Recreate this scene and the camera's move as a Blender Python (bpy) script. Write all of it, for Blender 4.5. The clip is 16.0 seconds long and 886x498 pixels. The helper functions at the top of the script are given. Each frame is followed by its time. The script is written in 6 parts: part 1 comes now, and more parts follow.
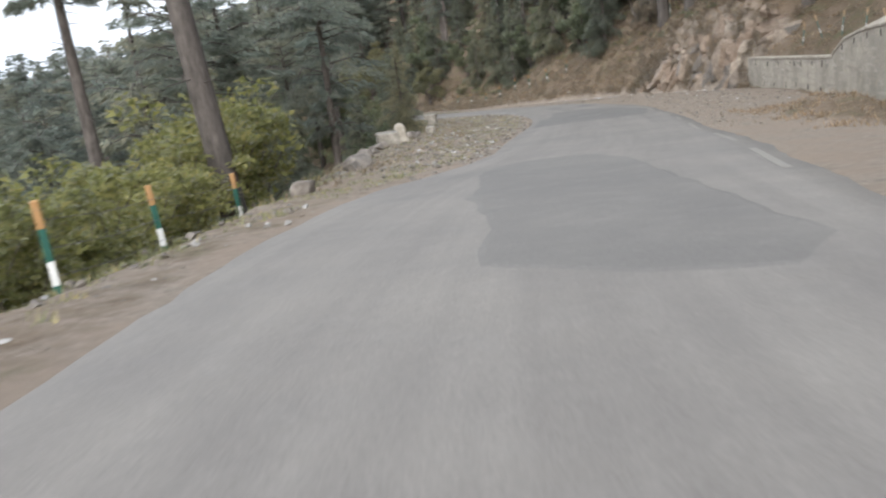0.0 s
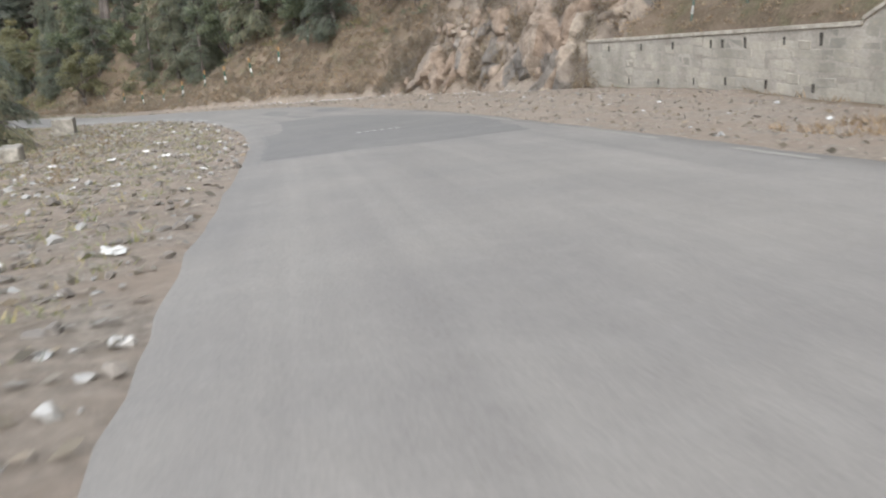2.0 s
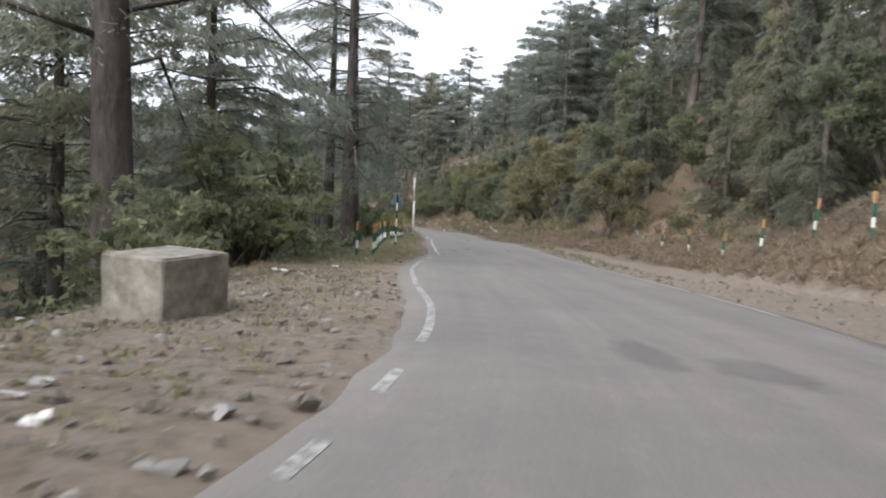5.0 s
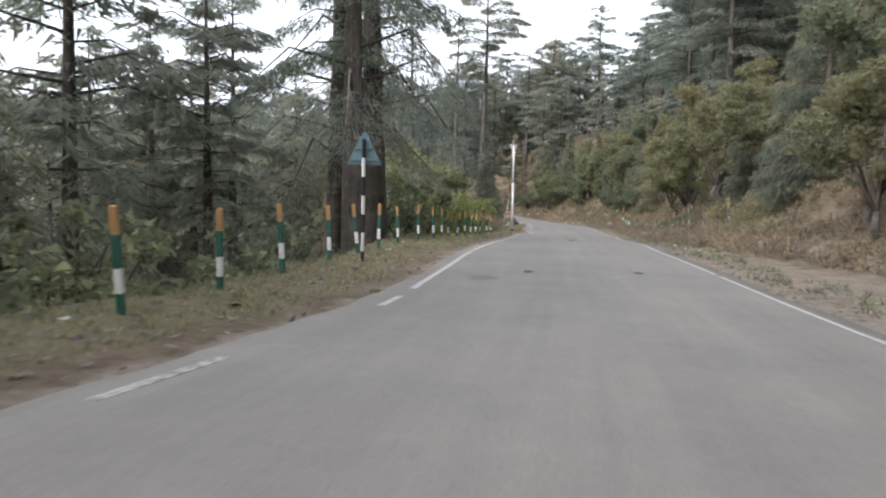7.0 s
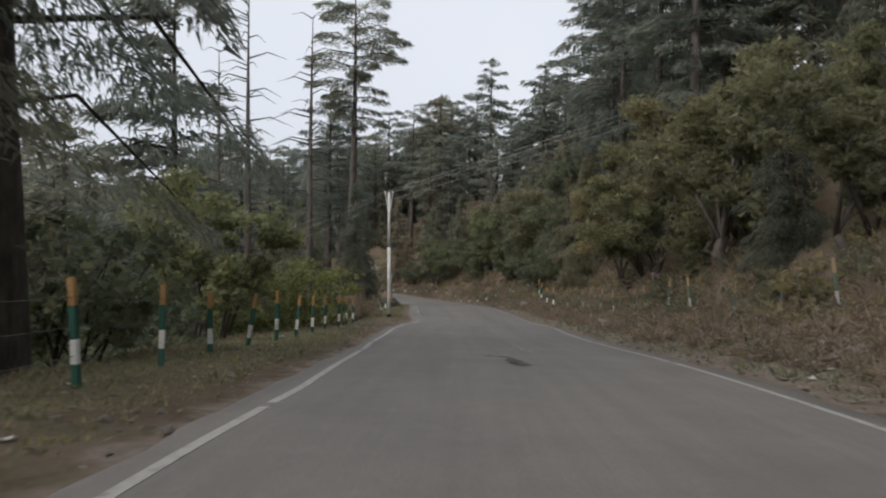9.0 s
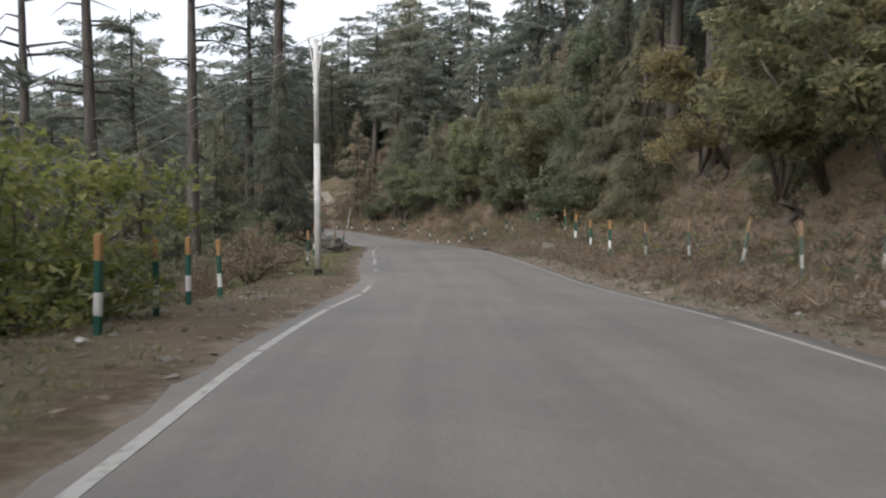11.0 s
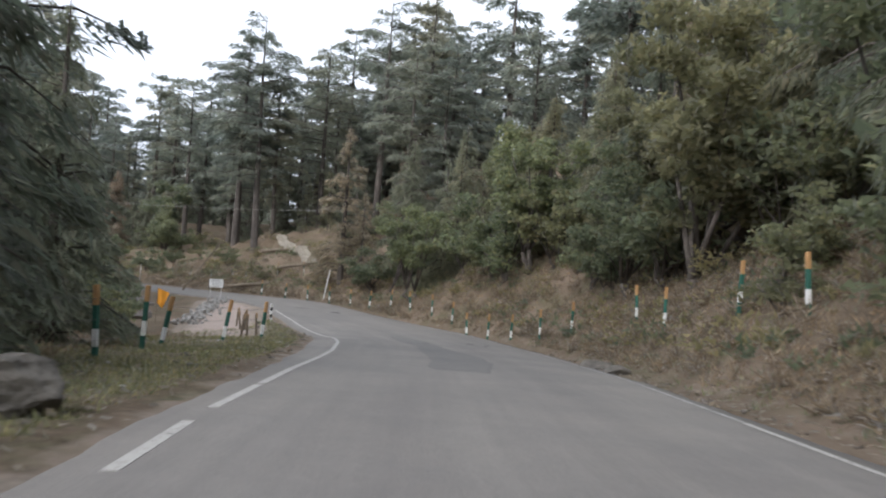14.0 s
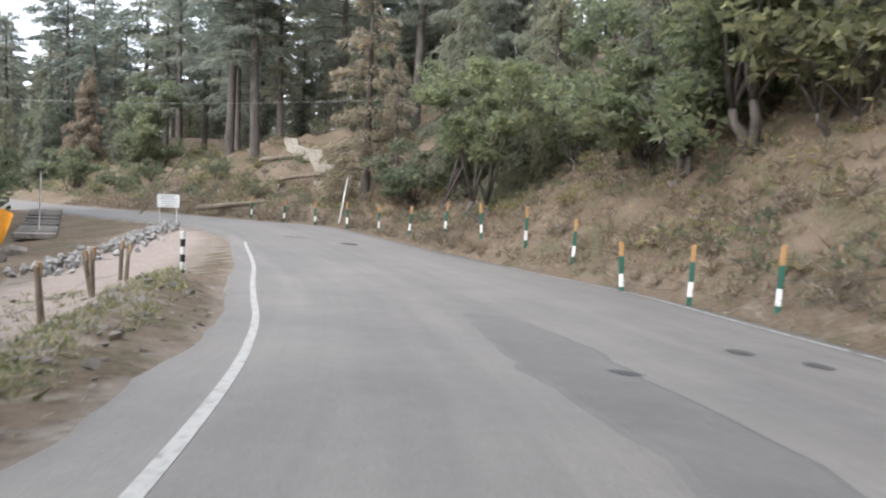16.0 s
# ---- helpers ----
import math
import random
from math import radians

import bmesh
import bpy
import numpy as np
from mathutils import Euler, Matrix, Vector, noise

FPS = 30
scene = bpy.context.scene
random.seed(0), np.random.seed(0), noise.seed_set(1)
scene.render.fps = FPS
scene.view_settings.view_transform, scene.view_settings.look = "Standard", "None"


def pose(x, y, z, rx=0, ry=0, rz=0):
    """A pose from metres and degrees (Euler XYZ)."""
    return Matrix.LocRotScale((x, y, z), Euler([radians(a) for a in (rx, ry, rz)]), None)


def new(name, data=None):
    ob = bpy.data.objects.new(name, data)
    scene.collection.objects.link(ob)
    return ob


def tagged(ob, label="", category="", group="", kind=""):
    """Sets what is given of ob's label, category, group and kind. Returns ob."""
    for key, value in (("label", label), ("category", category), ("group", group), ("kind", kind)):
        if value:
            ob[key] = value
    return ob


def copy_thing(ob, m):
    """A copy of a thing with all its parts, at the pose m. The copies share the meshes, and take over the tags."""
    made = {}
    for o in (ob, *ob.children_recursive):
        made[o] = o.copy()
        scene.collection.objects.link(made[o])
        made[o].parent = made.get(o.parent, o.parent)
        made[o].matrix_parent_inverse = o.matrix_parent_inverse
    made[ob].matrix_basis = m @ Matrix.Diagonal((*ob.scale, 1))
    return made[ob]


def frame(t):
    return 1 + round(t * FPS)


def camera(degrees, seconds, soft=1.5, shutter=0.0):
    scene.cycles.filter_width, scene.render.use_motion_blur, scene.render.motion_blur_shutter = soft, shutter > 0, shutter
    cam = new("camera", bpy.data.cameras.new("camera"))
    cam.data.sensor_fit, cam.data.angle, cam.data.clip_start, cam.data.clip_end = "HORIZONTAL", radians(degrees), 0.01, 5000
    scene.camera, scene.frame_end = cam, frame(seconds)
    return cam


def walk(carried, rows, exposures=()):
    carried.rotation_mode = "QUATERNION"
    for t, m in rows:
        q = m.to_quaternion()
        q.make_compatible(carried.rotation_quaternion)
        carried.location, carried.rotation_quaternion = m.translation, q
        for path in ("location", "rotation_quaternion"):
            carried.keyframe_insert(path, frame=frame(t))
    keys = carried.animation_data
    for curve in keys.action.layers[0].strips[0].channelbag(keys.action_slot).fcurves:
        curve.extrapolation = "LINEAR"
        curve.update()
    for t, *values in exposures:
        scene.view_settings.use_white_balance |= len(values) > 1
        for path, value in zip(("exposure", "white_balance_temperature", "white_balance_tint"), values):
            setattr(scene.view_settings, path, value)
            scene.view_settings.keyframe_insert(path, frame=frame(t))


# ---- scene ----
cam = camera(56.2, 16.0, soft=2.1, shutter=0.2)
METRES, EYE, TILT, LEAN, TURN = 195.0, 1.2, 0.0, 0.0, 0.0
ROWS = [
    (0.0, 0.0, 0.0, 0.0, -1.89, -14.52, 7.3),
    (0.5, -0.0012, 0.0312, -0.0028, -9.93, -14.32, 7.77),
    (1.0, 0.0014, 0.0619, -0.0056, -14.38, -14.27, 7.26),
    (1.5, 0.0068, 0.0932, -0.0092, -19.01, -15.91, 5.23),
    (2.0, 0.0129, 0.1239, -0.0122, -22.44, -16.07, 3.74),
    (2.5, 0.0199, 0.1559, -0.0152, -23.98, -14.67, 2.81),
    (3.0, 0.0278, 0.1888, -0.0176, -20.48, -12.9, -0.73),
    (3.5, 0.0345, 0.2239, -0.0201, -12.49, -12.07, -4.23),
    (4.0, 0.0387, 0.2576, -0.0226, 0.38, -7.4, -5.14),
    (4.5, 0.0404, 0.2942, -0.0255, 10.08, -6.41, -4.08),
    (5.0, 0.0385, 0.33, -0.0274, 18.82, -5.59, -2.8),
    (7.5, -0.0043, 0.4911, -0.0395, 28.32, -6.38, -1.42),
    (8.0, -0.0148, 0.517, -0.0413, 24.39, -4.3, -1.29),
    (8.5, -0.0258, 0.5444, -0.043, 21.92, -1.68, -1.1),
    (9.0, -0.0365, 0.5721, -0.0447, 20.49, -0.88, -0.9),
    (9.5, -0.0474, 0.5998, -0.0468, 19.66, -2.14, -0.58),
    (10.0, -0.0585, 0.6279, -0.0489, 18.95, -3.07, -0.43),
    (12.5, -0.1063, 0.7583, -0.0597, 18.27, -7.22, -1.91),
    (13.0, -0.1166, 0.7853, -0.0618, 18.76, -5.91, -2.73),
    (13.5, -0.1269, 0.8123, -0.0631, 18.97, -2.77, -3.62),
    (14.0, -0.1389, 0.8439, -0.0645, 19.18, 0.31, -4.2),
    (14.5, -0.1505, 0.8724, -0.0661, 19.22, -1.51, -2.94),
    (15.0, -0.1617, 0.8986, -0.0681, 19.71, -3.34, -2.38),
    (15.5, -0.1737, 0.9257, -0.0704, 20.66, -4.6, -2.55),
    (16.0, -0.1863, 0.9528, -0.0728, 22.13, -5.05, -2.81),
]
EXPOSURES = [(0.0, 1.22, 6120, 10), (0.5, 1.42, 6120, 10), (1.5, 1.47, 6120, 10), (3.2, 1.57, 6120, 10), (4.2, 1.47, 6180, 12), (4.6, 1.22, 6180, 12), (5.2, 1.24, 6180, 12), (7.4, 1.41, 6180, 12), (8.0, 1.36, 6180, 12), (8.5, 0.67, 6400, 12), (9.0, 0.22, 6400, 12), (9.5, 0.67, 6400, 12), (10.2, 0.64, 6400, 12), (12.3, 1.31, 6060, 12), (13.2, 1.49, 6060, 12), (13.6, 1.46, 6060, 12), (14.0, 1.0, 6020, 12), (14.5, 1.15, 6020, 12), (15.0, 1.44, 6020, 12), (16.0, 1.72, 6060, 12)]
walk(cam, [(t, pose(0, 0, EYE, TILT, LEAN, TURN) @ pose(METRES * x, METRES * y, METRES * z, 90 + pitch, roll, yaw)) for t, x, y, z, yaw, pitch, roll in ROWS], EXPOSURES)

# ---- sky and sun: a bright overcast afternoon ----
SUN_EL, SUN_AZ = radians(34), radians(200)
world = bpy.data.worlds.new("overcast")
scene.world = world
world.use_nodes = True
wt = world.node_tree
sky = wt.nodes.new("ShaderNodeTexSky")
sky.sky_type, sky.sun_disc = "NISHITA", False
sky.sun_elevation, sky.sun_rotation = SUN_EL, SUN_AZ
sky.air_density, sky.dust_density, sky.ozone_density = 1.0, 6.0, 1.0
grey = wt.nodes.new("ShaderNodeHueSaturation")
grey.inputs["Saturation"].default_value = 0.35
wt.links.new(sky.outputs[0], grey.inputs["Color"])
cloud = wt.nodes.new("ShaderNodeTexNoise")
cloud.inputs["Scale"].default_value, cloud.inputs["Detail"].default_value = 1.6, 4.0
tone = wt.nodes.new("ShaderNodeValToRGB")
tone.color_ramp.elements[0].position, tone.color_ramp.elements[0].color = 0.3, (0.86, 0.915, 1.0, 1)
tone.color_ramp.elements[1].position, tone.color_ramp.elements[1].color = 0.7, (0.96, 1.0, 1.045, 1)
deck = wt.nodes.new("ShaderNodeVectorMath")
deck.operation = "SCALE"
deck.inputs["Scale"].default_value = 6.6
veil = wt.nodes.new("ShaderNodeMix")
veil.data_type = "RGBA"
veil.inputs[0].default_value = 0.75
wt.links.new(cloud.outputs["Fac"], tone.inputs["Fac"])
wt.links.new(tone.outputs[0], deck.inputs[0])
wt.links.new(grey.outputs[0], veil.inputs[6])
wt.links.new(deck.outputs[0], veil.inputs[7])
wt.links.new(veil.outputs[2], wt.nodes["Background"].inputs["Color"])
wt.nodes["Background"].inputs["Strength"].default_value = 0.128
sun_data = bpy.data.lights.new("sun", "SUN")
sun_data.energy, sun_data.angle, sun_data.color = 1.5, radians(60), (1.0, 0.96, 0.9)
sun = new("sun", sun_data)
sun.rotation_euler = (math.pi / 2 - SUN_EL, 0, math.pi - SUN_AZ)


# ---- materials ----
def mat(name):
    m = bpy.data.materials.new(name)
    m.use_nodes = True
    return m, m.node_tree.nodes, m.node_tree.links, m.node_tree.nodes["Principled BSDF"]


def rgb(c):
    return (c[0], c[1], c[2], 1.0)


def noise_node(n, l, scale, detail=4.0, rough=0.6, coord="Object", stretch=None):
    tc = n.new("ShaderNodeTexCoord")
    t = n.new("ShaderNodeTexNoise")
    t.inputs["Scale"].default_value, t.inputs["Detail"].default_value, t.inputs["Roughness"].default_value = scale, detail, rough
    if stretch:
        mp = n.new("ShaderNodeMapping")
        mp.inputs["Scale"].default_value = stretch
        l.new(tc.outputs[coord], mp.inputs["Vector"])
        l.new(mp.outputs[0], t.inputs["Vector"])
    else:
        l.new(tc.outputs[coord], t.inputs["Vector"])
    return t.outputs["Fac"]


def ramp(n, l, fac, stops):
    r = n.new("ShaderNodeValToRGB")
    while len(r.color_ramp.elements) < len(stops):
        r.color_ramp.elements.new(0.5)
    for e, (p, c) in zip(r.color_ramp.elements, stops):
        e.position, e.color = p, rgb(c)
    l.new(fac, r.inputs["Fac"])
    return r.outputs["Color"]


def mixc(n, l, fac, a, b, mode="MIX"):
    m = n.new("ShaderNodeMix")
    m.data_type, m.blend_type = "RGBA", mode
    for key, v in ((0, fac), (6, a), (7, b)):
        if isinstance(v, (float, int)):
            m.inputs[key].default_value = v
        elif isinstance(v, tuple):
            m.inputs[key].default_value = rgb(v)
        else:
            l.new(v, m.inputs[key])
    return m.outputs[2]


def bump(n, l, bsdf, fac, strength, dist):
    b = n.new("ShaderNodeBump")
    b.inputs["Strength"].default_value, b.inputs["Distance"].default_value = strength, dist
    l.new(fac, b.inputs["Height"])
    l.new(b.outputs[0], bsdf.inputs["Normal"])


def speckled(name, dark, light, scale, rough=0.85, big=None, bump_d=0.01, coord="Object", random_tint=0.0, stretch=None, metal=0.0):
    """Two scales of variation between two colours, with fine relief."""
    m, n, l, p = mat(name)
    fine = noise_node(n, l, scale, 6.0, 0.7, coord, stretch)
    col = ramp(n, l, fine, ((0.3, dark), (0.7, light)))
    broad = noise_node(n, l, big or scale * 0.12, 3.0, 0.5, coord)
    shade = ramp(n, l, broad, ((0.3, (0.72, 0.70, 0.68)), (0.7, (1.12, 1.1, 1.08))))
    col = mixc(n, l, 1.0, col, shade, "MULTIPLY")
    if random_tint:
        oi = n.new("ShaderNodeObjectInfo")
        tint = ramp(n, l, oi.outputs["Random"], ((0.0, (1 - random_tint,) * 3), (1.0, (1 + random_tint, 1 + random_tint * 0.9, 1 + random_tint * 0.8))))
        col = mixc(n, l, 1.0, col, tint, "MULTIPLY")
    l.new(col, p.inputs["Base Color"])
    p.inputs["Roughness"].default_value, p.inputs["Metallic"].default_value = rough, metal
    p.inputs["Specular IOR Level"].default_value = 0.3
    bump(n, l, p, fine, 0.6, bump_d)
    return m


def foliage(name, dark, light, dry, dry_amount, glow=0.25):
    """Leaves or needles: colour differs from leaf to leaf and tree to tree, and light comes through."""
    m, n, l, p = mat(name)
    geo = n.new("ShaderNodeNewGeometry")
    oi = n.new("ShaderNodeObjectInfo")
    col = ramp(n, l, geo.outputs["Random Per Island"], ((0.0, dark), (1.0 - dry_amount, light), (1.0, dry)))
    tint = ramp(n, l, oi.outputs["Random"], ((0.0, (0.75, 0.8, 0.8)), (0.6, (1.05, 1.05, 1.0)), (1.0, (1.25, 1.12, 0.95))))
    col = mixc(n, l, 1.0, col, tint, "MULTIPLY")
    patch = noise_node(n, l, 0.5, 2.0)
    col = mixc(n, l, 1.0, col, ramp(n, l, patch, ((0.3, (0.8, 0.82, 0.8)), (0.7, (1.2, 1.16, 1.1)))), "MULTIPLY")
    dull = n.new("ShaderNodeHueSaturation")
    dull.inputs["Saturation"].default_value = 1.0
    l.new(col, dull.inputs["Color"])
    col = dull.outputs[0]
    l.new(col, p.inputs["Base Color"])
    p.inputs["Roughness"].default_value = 0.55
    p.inputs["Specular IOR Level"].default_value = 0.5
    # strong sheen lays a pale grey veil over the leaves, in place of haze
    p.inputs["Sheen Weight"].default_value, p.inputs["Sheen Roughness"].default_value = 0.7, 0.5
    tr = n.new("ShaderNodeBsdfTranslucent")
    l.new(col, tr.inputs["Color"])
    mx = n.new("ShaderNodeMixShader")
    mx.inputs[0].default_value = glow
    l.new(p.outputs[0], mx.inputs[1])
    l.new(tr.outputs[0], mx.inputs[2])
    l.new(mx.outputs[0], n["Material Output"].inputs["Surface"])
    return m


def asphalt(name, dark, light, rough=0.82, tracks=False):
    m, n, l, p = mat(name)
    grain = noise_node(n, l, 42.0, 5.0, 0.8)
    col = ramp(n, l, grain, ((0.3, dark), (0.72, light)))
    wear = noise_node(n, l, 0.35, 6.0, 0.65)
    col = mixc(n, l, 1.0, col, ramp(n, l, wear, ((0.3, (0.84, 0.84, 0.85)), (0.7, (1.1, 1.09, 1.07)))), "MULTIPLY")
    if tracks:      # wheel polish, oil and dust drawn out along the road
        for scale, lo, hi in (((1.3, 0.04, 1), (0.9, 0.895, 0.89), (1.08, 1.075, 1.06)), ((5.0, 0.12, 1), (0.95, 0.95, 0.95), (1.04, 1.04, 1.04))):
            f = noise_node(n, l, 1.0, 3.0, 0.6, "UV", scale)
            col = mixc(n, l, 1.0, col, ramp(n, l, f, ((0.32, lo), (0.68, hi))), "MULTIPLY")
    dust = noise_node(n, l, 2.6, 6.0, 0.7)
    col = mixc(n, l, ramp(n, l, dust, ((0.5, (0, 0, 0)), (0.8, (0.3, 0.3, 0.3)))), col, (0.235, 0.22, 0.2))
    l.new(col, p.inputs["Base Color"])
    p.inputs["Roughness"].default_value = rough
    p.inputs["Specular IOR Level"].default_value = 0.35
    bump(n, l, p, grain, 0.5, 0.006)
    return m


def stain(name, colour, depth):
    """A dark spot whose soft, uneven rim lets the road show through."""
    m, n, l, p = mat(name)
    at = n.new("ShaderNodeAttribute")
    at.attribute_name = "soft"
    grain = noise_node(n, l, 42.0, 5.0, 0.8)
    l.new(ramp(n, l, grain, ((0.3, tuple(c * 0.8 for c in colour)), (0.72, tuple(c * 1.4 for c in colour)))), p.inputs["Base Color"])
    edge = n.new("ShaderNodeMath")
    edge.operation = "MULTIPLY_ADD"
    l.new(noise_node(n, l, 3.0, 5.0, 0.75), edge.inputs[0])
    edge.inputs[1].default_value = 1.1
    l.new(at.outputs["Fac"], edge.inputs[2])
    p.inputs["Roughness"].default_value = 0.8
    clear = n.new("ShaderNodeBsdfTransparent")
    mx = n.new("ShaderNodeMixShader")
    l.new(ramp(n, l, edge.outputs[0], ((0.72, (0, 0, 0)), (1.15, (depth,) * 3))), mx.inputs[0])
    l.new(clear.outputs[0], mx.inputs[1])
    l.new(p.outputs[0], mx.inputs[2])
    l.new(mx.outputs[0], n["Material Output"].inputs["Surface"])
    return m


def worn_paint(name, colour, under, worn=0.5):
    m, n, l, p = mat(name)
    a = noise_node(n, l, 9.0, 6.0, 0.75)
    mask = ramp(n, l, a, ((worn - 0.14, (0, 0, 0)), (worn + 0.02, (1, 1, 1))))
    b = noise_node(n, l, 60.0, 3.0)
    top = ramp(n, l, b, ((0.2, tuple(c * 0.8 for c in colour)), (0.8, colour)))
    l.new(mixc(n, l, mask, under, top), p.inputs["Base Color"])
    p.inputs["Roughness"].default_value, p.inputs["Specular IOR Level"].default_value = 0.8, 0.25
    return m


def ground_material():
    """Forest floor and dry grass, with bare dirt where the mask says so."""
    m, n, l, p = mat("hill_ground")
    at = n.new("ShaderNodeAttribute")
    at.attribute_name = "dirt"
    fine = noise_node(n, l, 7.0, 8.0, 0.75)
    mid = noise_node(n, l, 0.7, 5.0, 0.65)
    grass = ramp(n, l, fine, ((0.25, (0.06, 0.046, 0.032)), (0.5, (0.13, 0.098, 0.067)), (0.75, (0.215, 0.168, 0.118))))
    green = ramp(n, l, fine, ((0.3, (0.045, 0.052, 0.025)), (0.7, (0.15, 0.15, 0.08))))
    grass = mixc(n, l, ramp(n, l, mid, ((0.5, (0, 0, 0)), (0.68, (0.75, 0.75, 0.75)))), grass, green)
    grown = n.new("ShaderNodeMath")
    grown.operation, grown.use_clamp = "MULTIPLY", True
    l.new(at.outputs["Fac"], grown.inputs[0])
    grown.inputs[1].default_value = -0.8
    bare = noise_node(n, l, 0.42, 4.0, 0.6)
    grass = mixc(n, l, ramp(n, l, bare, ((0.47, (0, 0, 0)), (0.62, (0.6, 0.6, 0.6)))), grass, (0.215, 0.163, 0.12))
    verge = ramp(n, l, fine, ((0.25, (0.065, 0.072, 0.032)), (0.5, (0.155, 0.152, 0.078)), (0.75, (0.24, 0.215, 0.125))))
    grass = mixc(n, l, grown.outputs[0], grass, verge)
    dirt = ramp(n, l, fine, ((0.25, (0.105, 0.086, 0.07)), (0.5, (0.232, 0.198, 0.162)), (0.75, (0.365, 0.315, 0.265))))
    red = ramp(n, l, mid, ((0.35, (0, 0, 0)), (0.6, (0.7, 0.7, 0.7))))
    dirt = mixc(n, l, red, dirt, (0.245, 0.192, 0.148))
    edge = n.new("ShaderNodeMath")
    edge.operation = "MULTIPLY_ADD"
    l.new(noise_node(n, l, 1.6, 5.0, 0.7), edge.inputs[0])
    edge.inputs[1].default_value = 0.9
    l.new(at.outputs["Fac"], edge.inputs[2])
    mask = ramp(n, l, edge.outputs[0], ((0.75, (0, 0, 0)), (1.05, (1, 1, 1))))
    pink = ramp(n, l, fine, ((0.3, (0.25, 0.2, 0.17)), (0.7, (0.42, 0.345, 0.295))))
    path = n.new("ShaderNodeMath")
    path.operation, path.use_clamp = "SUBTRACT", True
    l.new(at.outputs["Fac"], path.inputs[0])
    path.inputs[1].default_value = 1.25
    dirt = mixc(n, l, path.outputs[0], dirt, pink)
    l.new(mixc(n, l, mask, grass, dirt), p.inputs["Base Color"])
    p.inputs["Roughness"].default_value = 0.95
    p.inputs["Specular IOR Level"].default_value = 0.15
    bump(n, l, p, fine, 0.9, 0.08)
    return m


def stained_stone(name):
    """Pale dressed stone, blotched with damp, lichen and soil."""
    m, n, l, p = mat(name)
    fine = noise_node(n, l, 9.0, 7.0, 0.75)
    geo = n.new("ShaderNodeNewGeometry")
    place_noise = n.new("ShaderNodeTexNoise")
    place_noise.inputs["Scale"].default_value, place_noise.inputs["Detail"].default_value = 0.8, 6.0
    long = n.new("ShaderNodeMapping")
    long.inputs["Scale"].default_value = (1.0, 1.0, 0.55)
    l.new(geo.outputs["Position"], long.inputs["Vector"])
    l.new(long.outputs[0], place_noise.inputs["Vector"])
    col = ramp(n, l, fine, ((0.3, (0.275, 0.248, 0.21)), (0.7, (0.5, 0.458, 0.395))))
    col = mixc(n, l, ramp(n, l, place_noise.outputs["Fac"], ((0.38, (0, 0, 0)), (0.62, (0.7, 0.7, 0.7)))), col, (0.205, 0.195, 0.168))
    spots = noise_node(n, l, 2.6, 5.0, 0.7)
    col = mixc(n, l, ramp(n, l, spots, ((0.52, (0, 0, 0)), (0.7, (0.5, 0.5, 0.5)))), col, (0.42, 0.35, 0.27))
    oi = n.new("ShaderNodeObjectInfo")
    col = mixc(n, l, 1.0, col, ramp(n, l, oi.outputs["Random"], ((0.0, (0.88, 0.88, 0.87)), (1.0, (1.1, 1.08, 1.04)))), "MULTIPLY")
    l.new(col, p.inputs["Base Color"])
    p.inputs["Roughness"].default_value, p.inputs["Specular IOR Level"].default_value = 0.92, 0.2
    bump(n, l, p, fine, 0.7, 0.03)
    return m


def broken_rock(name):
    """Fractured rock: each block has its own tan, grey or reddish tone."""
    m, n, l, p = mat(name)
    tc = n.new("ShaderNodeTexCoord")
    cell = n.new("ShaderNodeTexVoronoi")
    cell.inputs["Scale"].default_value = 0.75
    l.new(tc.outputs["Object"], cell.inputs["Vector"])
    one = n.new("ShaderNodeSeparateColor")
    l.new(cell.outputs["Color"], one.inputs[0])
    col = ramp(n, l, one.outputs[0], ((0.0, (0.15, 0.138, 0.124)), (0.35, (0.245, 0.2, 0.158)), (0.65, (0.215, 0.165, 0.127)), (1.0, (0.3, 0.262, 0.217))))
    fine = noise_node(n, l, 3.2, 8.0, 0.75)
    col = mixc(n, l, 1.0, col, ramp(n, l, fine, ((0.3, (0.5, 0.48, 0.46)), (0.65, (1.15, 1.12, 1.1)))), "MULTIPLY")
    l.new(col, p.inputs["Base Color"])
    p.inputs["Roughness"].default_value, p.inputs["Specular IOR Level"].default_value = 0.9, 0.2
    bump(n, l, p, fine, 0.8, 0.07)
    return m


GROUND = ground_material()
ASPHALT = asphalt("old_asphalt", (0.127, 0.1175, 0.1065), (0.222, 0.2055, 0.187), tracks=True)
PATCH = asphalt("newer_asphalt", (0.098, 0.092, 0.085), (0.17, 0.16, 0.147))
OLD_PATCH = asphalt("older_repair", (0.103, 0.0965, 0.0885), (0.18, 0.169, 0.154))
TARRED = asphalt("tarred_repair", (0.1, 0.0945, 0.087), (0.174, 0.164, 0.15))
TAR = stain("tar_spot", (0.06, 0.06, 0.058), 0.65)
FAINT = stain("faint_spot", (0.1, 0.097, 0.092), 0.22)
LINE = worn_paint("white_line_paint", (0.405, 0.385, 0.352), (0.16, 0.152, 0.14), 0.47)
LINE_WORN = worn_paint("faded_line_paint", (0.42, 0.41, 0.385), (0.16, 0.152, 0.14), 0.56)
LINE_DUSTY = worn_paint("dusty_line_paint", (0.235, 0.219, 0.192), (0.19, 0.178, 0.16), 0.52)
BARK = speckled("grey_bark", (0.05, 0.044, 0.04), (0.16, 0.142, 0.128), 7.0, 0.95, 1.2, 0.06, random_tint=0.2, stretch=(1, 1, 0.25))
